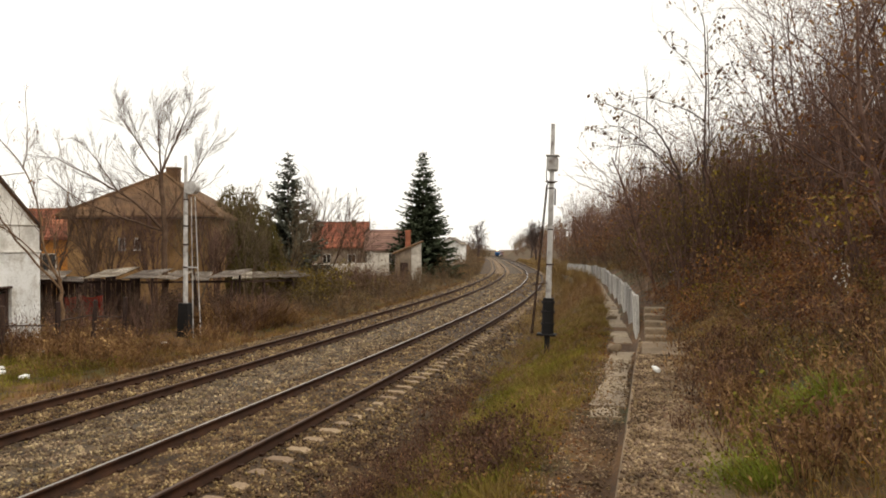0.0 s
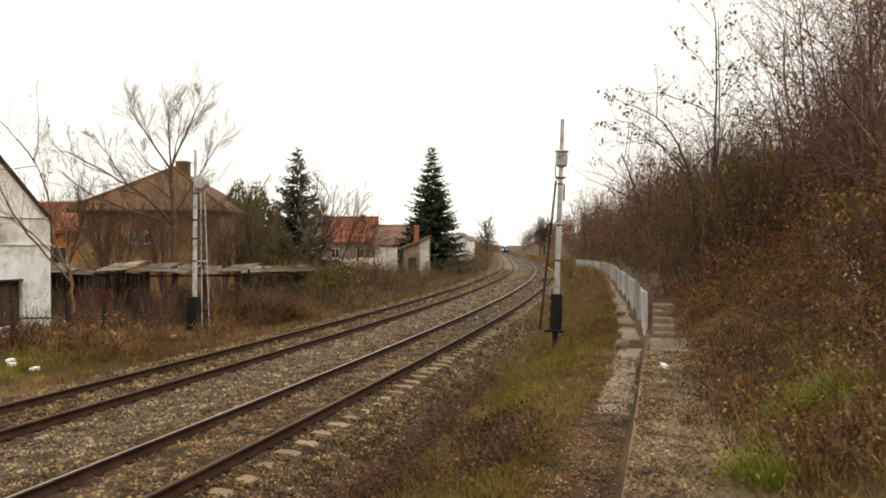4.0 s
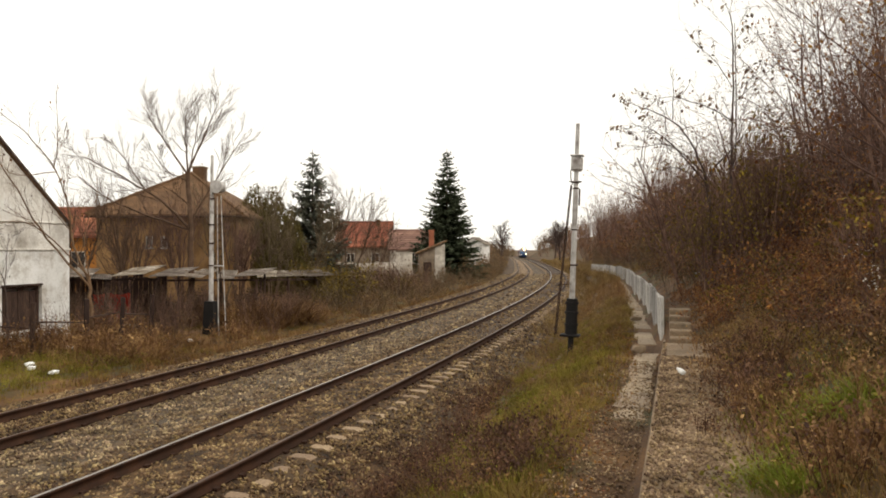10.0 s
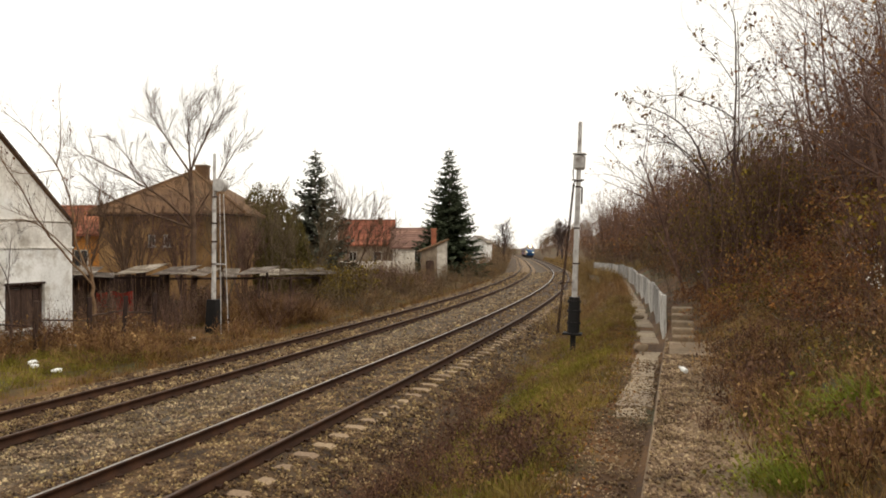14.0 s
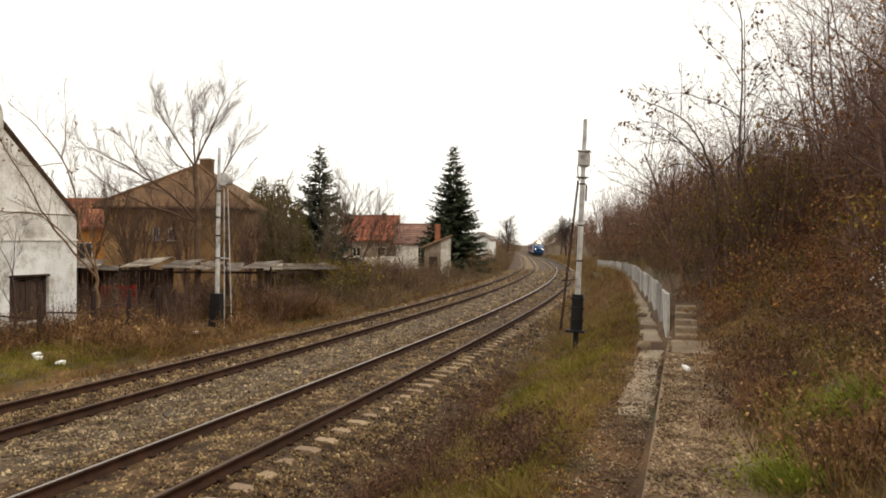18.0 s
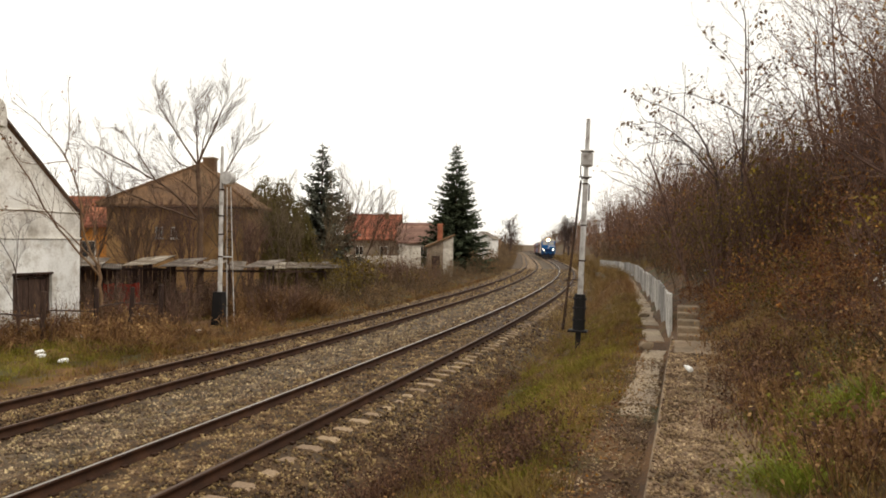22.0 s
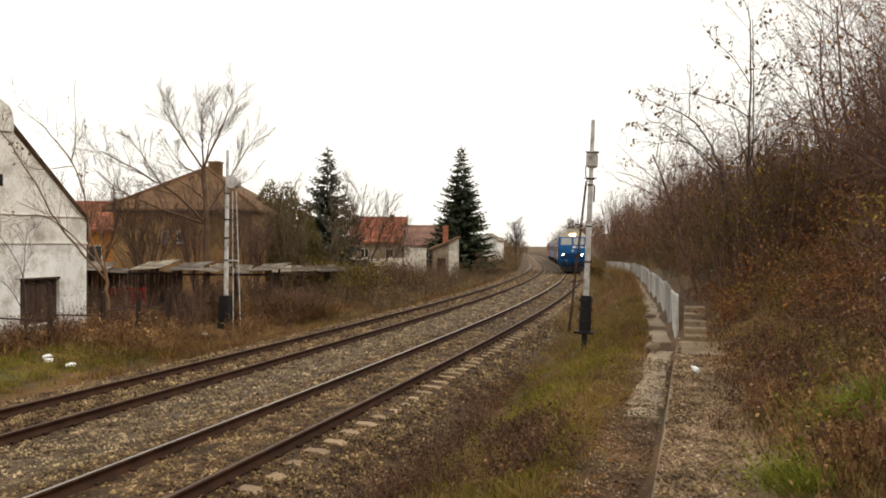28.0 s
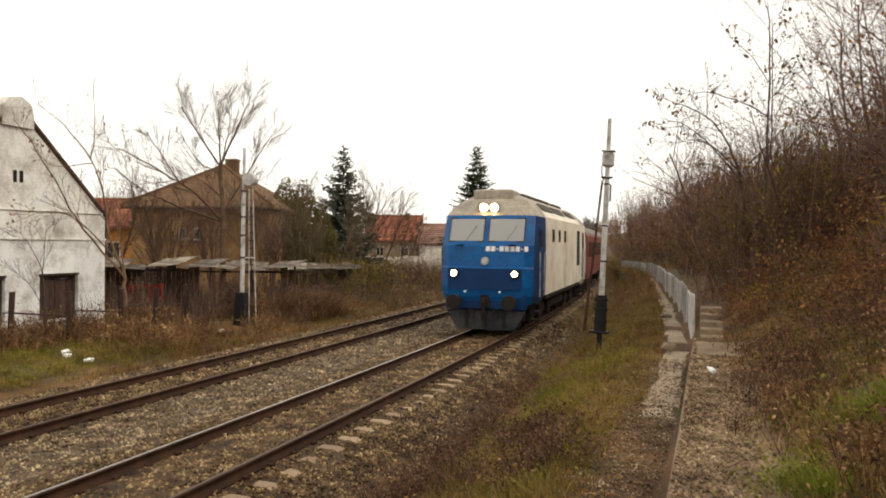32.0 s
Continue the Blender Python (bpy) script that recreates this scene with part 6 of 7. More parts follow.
shaped_tree("young_tree", -13.24, 23.25, "small leafless bush before the cottage window", ([(-13.23, 23.24, -0.31), (-13.23, 23.24, 0.73)], 0.04, 0.035), [
    ([(-13.23, 23.24, 0.63), (-13.27, 23.05, 1.99), (-13.42, 22.38, 2.91), (-13.52, 21.90, 3.20)], 0.019, 0.0056, 12, 1.0, 0.0),
    ([(-13.25, 23.12, 1.58), (-13.23, 23.20, 2.91), (-13.16, 23.54, 3.43)], 0.015, 0.0049, 10, 0.8, 0.0),
    ([(-13.23, 23.24, 0.63), (-13.38, 22.55, 1.52), (-13.57, 21.68, 2.10)], 0.015, 0.0049, 10, 0.9, 0.0)], SPARSE_PLAN, 33, M_twig_dark, 0.0045)
bare_tree("bare_tree", -9.2, 61, stand(-9.2, 61), 9.4, FAN_PLAN, 34, "thin leafless tree tangled with a spruce", 0.14, (0.1, 0), 2)
bare_tree("bare_tree", -7.2, 58, stand(-7.2, 58), 7.4, FAN_PLAN, 35, "thin leafless garden tree", 0.1, (0.15, 0), 2)
bare_tree("bare_tree", -5.6, 70, stand(-5.6, 70), 7.5, FAN_PLAN, 36, "thin leafless garden tree", 0.1, (0, 0), 3)
bare_tree("bare_tree", -18.5, 38, stand(-18.5, 38), 7.2, FAN_PLAN, 37, "low spreading leafless fruit tree", 0.12, (0, 0), 3)
bare_tree("bare_tree", -15.0, 37, stand(-15, 37), 7.6, FAN_PLAN, 38, "low spreading leafless fruit tree", 0.12, (-0.1, 0), 3)
bare_tree("bare_tree", -13.6, 40.0, stand(-13.6, 40), 6.6, FAN_PLAN, 45, "low spreading leafless fruit tree", 0.1, (0.05, 0), 4, wood=M_twig, twig=M_twig)
bare_tree("bare_tree", -11.0, 41.5, stand(-11, 41.5), 6.4, FAN_PLAN, 46, "low spreading leafless fruit tree", 0.1, (0, 0), 4, wood=M_twig, twig=M_twig)
bare_tree("bare_tree", -16.6, 41.0, stand(-16.6, 41), 6.8, FAN_PLAN, 47, "low spreading leafless fruit tree", 0.1, (0, 0), 4, wood=M_twig, twig=M_twig)
bare_tree("bare_tree", -12.6, 44, stand(-12.6, 44), 7.8, FAN_PLAN, 39, "low spreading leafless fruit tree", 0.12, (0.1, 0), 3, wood=M_twig_grey, twig=M_twig_grey)
bare_tree("bare_tree", -10.2, 46, stand(-10.2, 46), 7.4, FAN_PLAN, 40, "pale leafless shrub tree before the evergreens", 0.1, (0.1, 0), 4, wood=M_twig_grey, twig=M_twig_grey)
bare_tree("bare_tree", -8.8, 49, stand(-8.8, 49), 7.2, FAN_PLAN, 41, "pale leafless shrub tree before the evergreens", 0.1, (0.1, 0), 4, wood=M_twig_grey, twig=M_twig_grey)
bare_tree("bare_tree", 14.6, 182, stand(14.6, 182), 12.5, ROUND_PLAN, 42, "round-crowned leafless tree in the distance", 0.25, wood=M_twig_dark, twig=M_twig_dark)
bare_tree("bare_tree", 26.0, 165, stand(26, 165), 10.5, ROUND_PLAN, 43, "round-crowned leafless tree on the bank", 0.25, wood=M_twig_dark, twig=M_twig_dark)
bare_tree("bare_tree", 31.0, 205, stand(31, 205), 11.5, ROUND_PLAN, 44, "round-crowned leafless tree on the bank", 0.25, wood=M_twig_dark, twig=M_twig_dark)


# ---------------------------------------------------------------- the overgrown bank
SHRUBS = [shrub(100, 9, 1.6, 150, 0.085), shrub(101, 8, 1.9, 120, 0.085, 0.7), shrub(102, 9, 1.4, 170, 0.085, 0.8), shrub(103, 8, 2.1, 60, 0.085, 0.45),
          shrub(104, 7, 2.2, 0, 0.07, 0.4), shrub(105, 9, 1.8, 30, 0.07, 0.6), shrub(106, 6, 1.9, 70, 0.13, 0.6, (4, 2)), shrub(107, 6, 2.1, 45, 0.13, 0.45, (4, 2))]
BIGS = [shrub(120, 8, 3.4, 210, 0.1, 0.6, (5, 4), 0.02), shrub(121, 7, 4.2, 100, 0.1, 0.5, (5, 4), 0.022), shrub(122, 8, 3.8, 40, 0.09, 0.5, (5, 4), 0.02), shrub(123, 7, 4.6, 0, 0.09, 0.4, (6, 4), 0.022)]
rng = np.random.default_rng(77)


def bank_places(count, s_lo, s_hi, u_lo, u_hi, kinds, size, seed, tall=(0.8, 1.2), left=False):
    rg = np.random.default_rng(seed)
    out = []
    for i in range(count):
        s = s_lo + (s_hi - s_lo) * rg.uniform(0, 1) ** 1.25
        u = rg.uniform(u_lo, u_hi)
        n = -u if left else float(fence_n(s)) + u
        x, y = spot(s, n)
        if left and abs(float(x) / float(y) + 0.303) < 0.045 and 23 < float(y) < 31:
            continue
        out.append((int(rg.choice(kinds)), float(x), float(y), ground_z(s, n) - 0.05, rg.uniform(0, 6.28), size * rg.uniform(0.7, 1.25), rg.uniform(*tall)))
    return out


places = (bank_places(30, 9, 26, 1.9, 3.8, [0, 2], 0.45, 1) + bank_places(100, 10, 36, 3.0, 7.5, [0, 1, 2, 5], 0.8, 2) + bank_places(100, 9, 45, 5.0, 13, [0, 1, 2, 3], 1.2, 3)
          + bank_places(30, 22, 60, 1.2, 4.0, [0, 2, 1], 0.7, 4) + bank_places(70, 45, 115, 1.5, 13, [0, 1, 2, 3], 1.35, 5) + bank_places(50, 110, 330, 1.5, 15, [6, 7], 2.0, 6) + bank_places(70, 72, 210, 0.9, 6, [6, 7], 1.15, 7))
BRAMBLE = [shrub(110, 7, 0.7, 220, 0.074, 1.6, (4, 3), 0.006), shrub(111, 7, 0.9, 240, 0.074, 1.3, (4, 3), 0.006)]
stuff("brambles", scatter(BRAMBLE, bank_places(60, 17.5, 27, 0.8, 2.4, [0, 1], 0.5, 67) + bank_places(60, 10.5, 22, 2.1, 4.6, [0, 1], 0.6, 64) + bank_places(190, 15, 46, 1.8, 9.5, [0, 1], 0.9, 61)), [M_twig, M_leaf_rust], "low brambles thick with rust-red leaves", "brambles")
stuff("green_brambles", scatter(BRAMBLE, bank_places(14, 7, 16, 1.6, 3.4, [0, 1], 0.45, 62) + bank_places(30, 14, 60, 1.2, 7, [0, 1], 1.0, 63)), [M_twig, M_leaf_olive], "low brambles with olive leaves", "brambles")
stuff("bank_thicket", scatter(SHRUBS, places), [M_twig, M_leaf_rust], "dense thicket of brown twigs with rust-red withered leaves", "thicket")
places = (bank_places(20, 12, 50, 3.0, 10, [0, 2], 0.9, 11) + bank_places(26, 35, 100, 2.0, 9, [0, 2], 1.3, 12) + bank_places(40, 28, 60, 2.5, 7, [0, 1, 2], 1.45, 14) + bank_places(10, 9, 22, 2.2, 5.0, [0, 2], 0.6, 13))
stuff("olive_thicket", scatter(SHRUBS, places), [M_twig, M_leaf_olive], "shrubs with late olive and yellow leaves on the bank", "thicket")
feet = []
for i in range(16):
    x, y = rng.uniform(7.2, 9.6), rng.uniform(19.6, 21.8)
    feet.append((int(rng.choice([0, 0, 1])), x, y, stand(x, y) - 0.05, rng.uniform(0, 6.28), rng.uniform(0.75, 1.0), rng.uniform(0.8, 1.1)))
stuff("olive_brush", scatter(BIGS, feet + bank_places(30, 30, 60, 2.6, 7, [0, 0, 1], 1.2, 26)), [M_twig, M_leaf_olive], "tall brush with dull olive-brown leaves on the bank", "thicket")
places = (bank_places(60, 13, 75, 6.0, 13, [0, 0, 1], 0.8, 8) + bank_places(40, 36, 100, 2.5, 9, [2, 3, 1, 0], 1.1, 24) + bank_places(40, 23, 58, 5, 10.5, [0, 0, 1], 1.2, 25) + bank_places(30, 54, 90, 2.5, 7, [0, 1, 2], 1.6, 27) + bank_places(26, 88, 140, 2, 8, [0, 1, 2], 1.8, 28) + bank_places(44, 14, 60, 7, 15, [1, 2, 3], 0.9, 21) + bank_places(56, 55, 150, 5, 15, [1, 2, 3], 1.1, 22) + bank_places(40, 140, 420, 4, 16, [2, 3], 1.5, 23))
stuff("bare_thicket", scatter(BIGS, places), [M_twig, M_leaf_rust], "tall half-bare brown scrub along the top of the bank", "thicket")

# woods in the far distance, their haze painted in with pale colours
places = (bank_places(40, 360, 590, 6, 60, [6, 7], 4.6, 91) + bank_places(50, 300, 600, 7, 24, [6, 7, 7], 3.6, 94, (0.8, 1.1), True) + bank_places(50, 300, 600, 4, 20, [6, 7, 7], 3.4, 95) + bank_places(40, 330, 590, 9, 90, [6, 7], 4.6, 92, (0.8, 1.2), True) + bank_places(40, 230, 400, 9, 40, [7, 7, 4], 3.6, 93, (0.8, 1.2), True))
rg = np.random.default_rng(96)
for i in range(80):
    y = rg.uniform(430, 640)
    x = y * rg.uniform(0.0, 0.125)
    if line_of(x, y)[1] < -9:
        places.append((int(rg.choice([6, 7])), x, y, stand(x, y) - 0.2, rg.uniform(0, 6.28), rg.uniform(3.0, 5.0), rg.uniform(0.8, 1.1)))
stuff("distant_woods", scatter(SHRUBS, places), [M_twig_grey, M_leaf_dun], "leafless woods in the distance, haze put into their pale colours", "woods")

# slim trees rising over the bank
shaped_tree("sapling", 8.45, 22.0, "slim twin-stemmed sapling with hanging withered leaves on the bank", ([(8.45, 22.0, 2.6), (8.46, 22.0, 4.6), (8.47, 22.0, 5.7)], 0.055, 0.042), [
    ([(8.47, 22.0, 5.6), (8.49, 22.0, 7.03), (8.51, 22.0, 9.05), (8.4, 22.0, 9.73)], 0.035, 0.012, 9, 1.3, 0.0),
    ([(8.5, 22.0, 5.2), (8.59, 22.0, 5.9), (8.58, 22.0, 7.03), (8.56, 22.0, 9.4)], 0.032, 0.01, 9, 1.3, 0.3),
    ([(8.48, 22.0, 7.03), (9.3, 22.0, 7.78), (10.05, 22.0, 8.53)], 0.018, 0.006, 5, 0.9, 0.8),
    ([(8.45, 22.0, 6.6), (7.8, 22.0, 6.96), (6.75, 22.0, 7.26), (6.08, 22.0, 7.11)], 0.02, 0.006, 7, 0.9, -0.6),
    ([(8.45, 22.0, 7.6), (8.0, 22.0, 8.3), (7.3, 22.0, 8.9)], 0.014, 0.005, 6, 0.8, 0.4)], SPARSE_PLAN, 51, M_twig_dark, 0.005, 150, 0.13, M_leaf_dun, "saplings on the bank")
shaped_tree("sapling", 7.9, 22.4, "arching leafless bush with a few withered leaves on the bank", ([(8.0, 22.4, 2.8), (7.9, 22.3, 4.4), (7.75, 22.2, 5.1)], 0.06, 0.05), [
    ([(7.75, 22.2, 5.1), (7.3, 22.0, 5.9), (6.75, 22.0, 6.55), (5.26, 22.0, 7.19)], 0.04, 0.007, 12, 1.1, -0.5),
    ([(6.75, 22.0, 6.55), (6.79, 22.0, 7.64)], 0.016, 0.006, 5, 0.8, 0.0),
    ([(7.8, 22.2, 5.0), (6.68, 22.0, 5.84), (5.56, 22.0, 5.77)], 0.028, 0.006, 10, 1.0, 0.5),
    ([(7.8, 22.2, 4.8), (6.45, 22.0, 6.14), (5.48, 22.0, 6.52)], 0.026, 0.006, 9, 1.0, -1.0),
    ([(7.85, 22.2, 4.6), (6.9, 22.0, 5.2), (5.9, 22.0, 5.0)], 0.026, 0.006, 9, 1.0, 0.8),
    ([(7.85, 22.2, 5.0), (8.9, 22.0, 6.2), (9.9, 22.0, 6.6)], 0.026, 0.006, 9, 1.0, 0.5)], SPARSE_PLAN, 71, M_twig_dark, 0.005, 150, 0.12, M_leaf_dun, "saplings on the bank")
for x, y, hgt, seed, st, lf in ((12.2, 24.0, 11.0, 52, 2, 260), (14.6, 25.5, 12.0, 53, 3, 320), (10.6, 17.6, 9.4, 54, 3, 260), (13.0, 21.0, 11.5, 55, 4, 420), (12.0, 18.5, 10.4, 56, 4, 360), (11.4, 16.4, 9.6, 60, 4, 360), (7.9, 12.2, 7.0, 61, 2, 240), (9.6, 14.0, 7.6, 62, 3, 360), (11.2, 20.5, 9.6, 63, 3, 300),
                                (8.2, 25.5, 9.5, 64, 2, 120), (10.0, 27.0, 8.2, 57, 2, 60), (14.0, 34.0, 10.2, 58, 3, 100), (8.9, 15.0, 6.2, 59, 3, 260)):
    bare_tree("sapling", x, y, stand(x, y), hgt * (1.0 if st == 1 else 0.85), SLIM_PLAN if st == 1 else BUSH_PLAN, seed, "slim sapling with a few withered leaves on the bank", 0.07, (-0.55, 0) if seed == 64 else (0, 0), st, lf if st == 1 else int(1.15 * lf), M_leaf_rust if seed % 2 else M_leaf_yellow, 0.09, "saplings on the bank", M_twig, M_twig)

# leaf litter on the bank and on the path
pts = []
for i in range(24000):
    s = 4 + 46 * rng.uniform(0, 1) ** 1.6
    n = float(fence_n(s)) + (rng.uniform(0.8, 9) if i % 14 else rng.uniform(-1.2, 1.0))
    x, y = spot(s, n)
    pts.append((float(x), float(y), ground_z(s, n) + 0.02))
for i in range(3600):
    s, n = rng.uniform(6, 24), 0.0
    n = float(fence_n(s)) - rng.triangular(0.35, 0.75, 1.5)
    x, y = spot(s, n)
    pts.append((float(x), float(y), ground_z(s, n) + 0.02))
pts = np.array(pts)
lv, lf = leaf_quads(rng, pts, 0.04, 0.0, True)
stuff("fallen_leaves", (lv, lf, np.where(rng.uniform(0, 1, len(lf)) < 0.85, 0, 1)), [M_leaf_rust, M_leaf_yellow], "layer of fallen rust-brown leaves on the bank", "leaves")


# ---------------------------------------------------------------- grass and weeds
TUFTS = [blades(200, 13, 0.15, 0.007, 0.9, 0.16), blades(201, 12, 0.2, 0.007, 1.0, 0.16), blades(202, 15, 0.11, 0.007, 1.1, 0.18), blades(203, 9, 0.3, 0.005, 0.8), blades(204, 22, 0.2, 0.006, 2.0, 0.14)]
WEEDS = [shrub(210, 7, 0.34, 44, 0.036, 0.9, (3, 2), 0.004), shrub(211, 7, 0.42, 30, 0.036, 0.7, (3, 2), 0.004), shrub(212, 8, 0.26, 46, 0.036, 1.1, (3, 2), 0.004)]


def verge_places(count, s_lo, s_hi, n_lo, n_hi, kinds, size, seed, near=1.3, mask=None):
    rg = np.random.default_rng(seed)
    out = []
    for i in range(count):
        s = s_lo + (s_hi - s_lo) * rg.uniform(0, 1) ** near
        n = rg.uniform(n_lo, n_hi)
        if n > 0:
            n = min(n, float(fence_n(s)) - (0.56 if s > 10.5 else 0.8) + 0.08 * rg.normal())
        x, y = spot(s, n)
        x, y = float(x), float(y)
        if mask is not None and not mask(x, y, rg.uniform(0, 1)):
            continue
        out.append((int(rg.choice(kinds)), x, y, max(ground_z(s, n), float(rail_z(s)) + float(np.interp(n, [-7.7, -7.1, -6.3, 0, 1.3, 1.8, 2.3, 2.9], [-0.72, -0.5, -0.24, -0.2, -0.23, -0.34, -0.46, -0.66]))) - 0.02, rg.uniform(0, 6.28), size * rg.uniform(0.6, 1.3), rg.uniform(0.8, 1.2)))
    return out


def clumped(count, centres, spread, kinds, size, seed):
    """Places in loose clumps round centres of (s, n)."""
    rg = np.random.default_rng(seed)
    out = []
    for i in range(count):
        cs, cn = centres[int(rg.integers(0, len(centres)))]
        s, n = cs + rg.normal(0, spread * 1.4), cn + rg.normal(0, spread)
        if float(fence_n(s)) - 1.0 < n < float(fence_n(s)) + 0.62 or n < 1.2:
            continue
        if centres is BANK_CLUMPS and any((s - a) ** 2 + (n - b) ** 2 < 0.06 for a, b in LONG_GREEN):
            continue
        x, y = spot(s, n)
        out.append((int(rg.choice(kinds)), float(x), float(y), ground_z(s, n) - 0.02, rg.uniform(0, 6.28), size * rg.uniform(0.6, 1.3), rg.uniform(0.8, 1.2)))
    return out


# (s, n) of dark weeds, green patches and long grass
BANK_CLUMPS = [(12.2, 7.1), (10.4, 6.95), (9.0, 6.7), (11.4, 7.35), (7.6, 7.5), (9.6, 7.2), (9.7, 7.4), (15.0, 6.9), (13.6, 7.2), (8.2, 7.7), (11.9, 7.3), (12.4, 7.4), (10.3, 7.15), (10.9, 7.3), (9.1, 8.1), (9.6, 8.3), (7.3, 7.4), (7.7, 7.64), (8.0, 7.5), (11.8, 7.63), (13.2, 7.9), (14.4, 7.5), (15.5, 8.4), (10.6, 8.6), (12.2, 8.5), (8.6, 8.8)]
STRIP_CLUMPS = [(13.4, 1.45), (13.6, 1.9), (16.9, 2.1), (16.8, 2.5), (17.2, 2.0), (12.0, 1.7), (12.6, 1.9), (12.0, 4.1), (9.4, 4.8), (9.0, 5.2), (11.0, 2.0), (10.2, 2.3), (16.6, 2.0), (15.9, 2.3), (13.8, 3.0), (14.6, 2.6), (14.0, 1.9), (12.4, 2.2), (13.0, 2.6), (11.1, 3.1), (11.8, 4.2), (9.7, 4.8), (15.6, 1.6), (12.3, 1.5), (11.4, 2.4), (10.2, 3.8), (10.6, 2.7), (19.8, 2.2), (18.4, 2.3)]
GREEN_CLUMPS = [(16.4, 4.8), (17.0, 4.2), (16.4, 3.5), (13.0, 4.4), (12.4, 3.4), (10.4, 5.0), (8.8, 5.0), (9.4, 4.5), (14.2, 3.3), (11.8, 3.5), (9.1, 4.9), (9.5, 5.1), (21.6, 2.5), (20.4, 3.0), (17.6, 4.6), (18.6, 4.2), (13.2, 4.3), (14.6, 4.0), (16.0, 3.8), (19.6, 3.9), (24.0, 3.6), (27.0, 3.4), (31.0, 3.4), (23.0, 4.4)]
LONG_GREEN = [(8.39, 7.73), (8.57, 7.64), (8.65, 7.91), (8.08, 7.72), (7.38, 7.14), (7.51, 7.23), (7.36, 7.06)]
OLIVE_CLUMPS = [(12.8, 7.57), (9.1, 7.1), (10.4, 7.88), (9.6, 7.3), (11.2, 7.3), (8.4, 7.2), (13.6, 7.4)]
rg = np.random.default_rng(141)
clumped_left = []
for x, y, k in ((-12.3, 24.0, 26), (-13.2, 23.2, 22), (-14.4, 26.4, 16), (-10.8, 23.6, 14), (-9.3, 24.1, 10), (-12.0, 27.6, 22), (-7.6, 28.3, 14), (-13.3, 22.0, 26), (-12.6, 24.8, 22), (-13.9, 20.8, 22)):
    for i in range(k):
        px, py = x + rg.normal(0, 0.5), y + rg.normal(0, 0.5)
        clumped_left.append((int(rg.integers(0, 3)), px, py, stand(px, py) - 0.02, rg.uniform(0, 6.28), rg.uniform(1.4, 3.0), rg.uniform(0.7, 1.1)))


stuff("olive_grass", scatter(TUFTS, verge_places(1300, 18, 38, 2.2, 5.4, [0, 2, 2, 4], 0.85, 31, 1.2) + verge_places(1300, 7, 18, 3.2, 5.4, [0, 2, 2, 4], 0.85, 231, 1.2) + verge_places(2000, 8, 30, 3.9, 5.6, [2, 2, 0], 0.8, 131, 1.3) + verge_places(700, 14, 23, -12, -7.6, [0, 1, 2], 1.1, 32, 1.0) + verge_places(800, 20, 60, -13, -7.4, [0, 1, 2], 1.2, 132, 1.0)
                             + bank_places(2000, 6, 17, 0.8, 3.6, [2, 2, 0], 0.85, 33)), [M_grass], "rough olive-green autumn grass on the verges", "grass")
stuff("green_grass", scatter(TUFTS, clumped(1500, GREEN_CLUMPS, 0.34, [0, 1, 2], 0.85, 34) + verge_places(600, 14, 21, -12.5, -8.6, [0, 2], 1.1, 35, 1.0)
                             + clumped(220, OLIVE_CLUMPS, 0.22, [0, 1, 2], 0.9, 136)), [M_grass_green], "patches of fresh green grass on the verges", "grass")
stuff("lush_grass", scatter(TUFTS, clumped(190, LONG_GREEN, 0.1, [4, 4, 2], 0.85, 36)), [M_grass_lush], "bright green grass tufts on the bank", "grass")
stuff("dry_grass", scatter(TUFTS, verge_places(600, 7, 28, 2.8, 5.3, [2, 2, 1], 0.75, 37, 1.3) + verge_places(1500, 24, 75, 2.3, 5.3, [1, 3, 2], 1.0, 137, 1.2) + verge_places(700, 18, 50, -14, -7.3, [1, 3, 2], 1.2, 138, 1.0) + verge_places(900, 40, 110, -15, -7.2, [1, 3], 1.5, 38, 1.0)
                           + bank_places(2200, 6, 22, 0.75, 4.2, [1, 2, 4, 2], 0.85, 39)), [M_straw], "bleached dry grass stalks on the verges", "grass")


stuff("dead_weeds", scatter(WEEDS, verge_places(330, 8, 44, 2.3, 5.3, [2, 2, 0], 0.75, 42) + verge_places(150, 22, 60, -14, -7.6, [0, 1, 2], 1.4, 44) + clumped_left
                            + bank_places(160, 7, 20, 1.15, 4.0, [0, 1, 2], 1.0, 45) + clumped(130, BANK_CLUMPS, 0.2, [0, 1, 2], 1.0, 46)), [M_weed, M_weed], "clumps of brown dead weeds on the verges", "weeds")
stuff("dark_weeds", scatter(WEEDS, clumped(150, BANK_CLUMPS, 0.2, [0, 1, 2], 1.0, 43) + clumped(720, STRIP_CLUMPS, 0.2, [0, 2, 2], 1.0, 41)), [M_weed_dark, M_weed_dark], "mounds of dark withered weeds beside the ballast", "weeds")
# tall tufts along the far verges
stuff("far_grass", scatter(TUFTS, verge_places(900, 30, 150, 1.5, 3.0, [1, 3], 1.7, 85, 1.1) + verge_places(1700, 55, 240, 2.6, 6.0, [1, 3], 2.4, 81, 1.2) + bank_places(900, 60, 200, -1.0, 2.0, [1, 3], 2.4, 82) + verge_places(900, 90, 240, -12, -7.4, [1, 3], 2.6, 83)), [M_straw], "dry grass on the distant verges", "grass")
stuff("far_brown_grass", scatter(TUFTS, verge_places(1000, 36, 160, 2.6, 6.0, [1, 3], 1.7, 84, 1.2)), [M_weed], "dull brown grass on the distant verges", "grass")
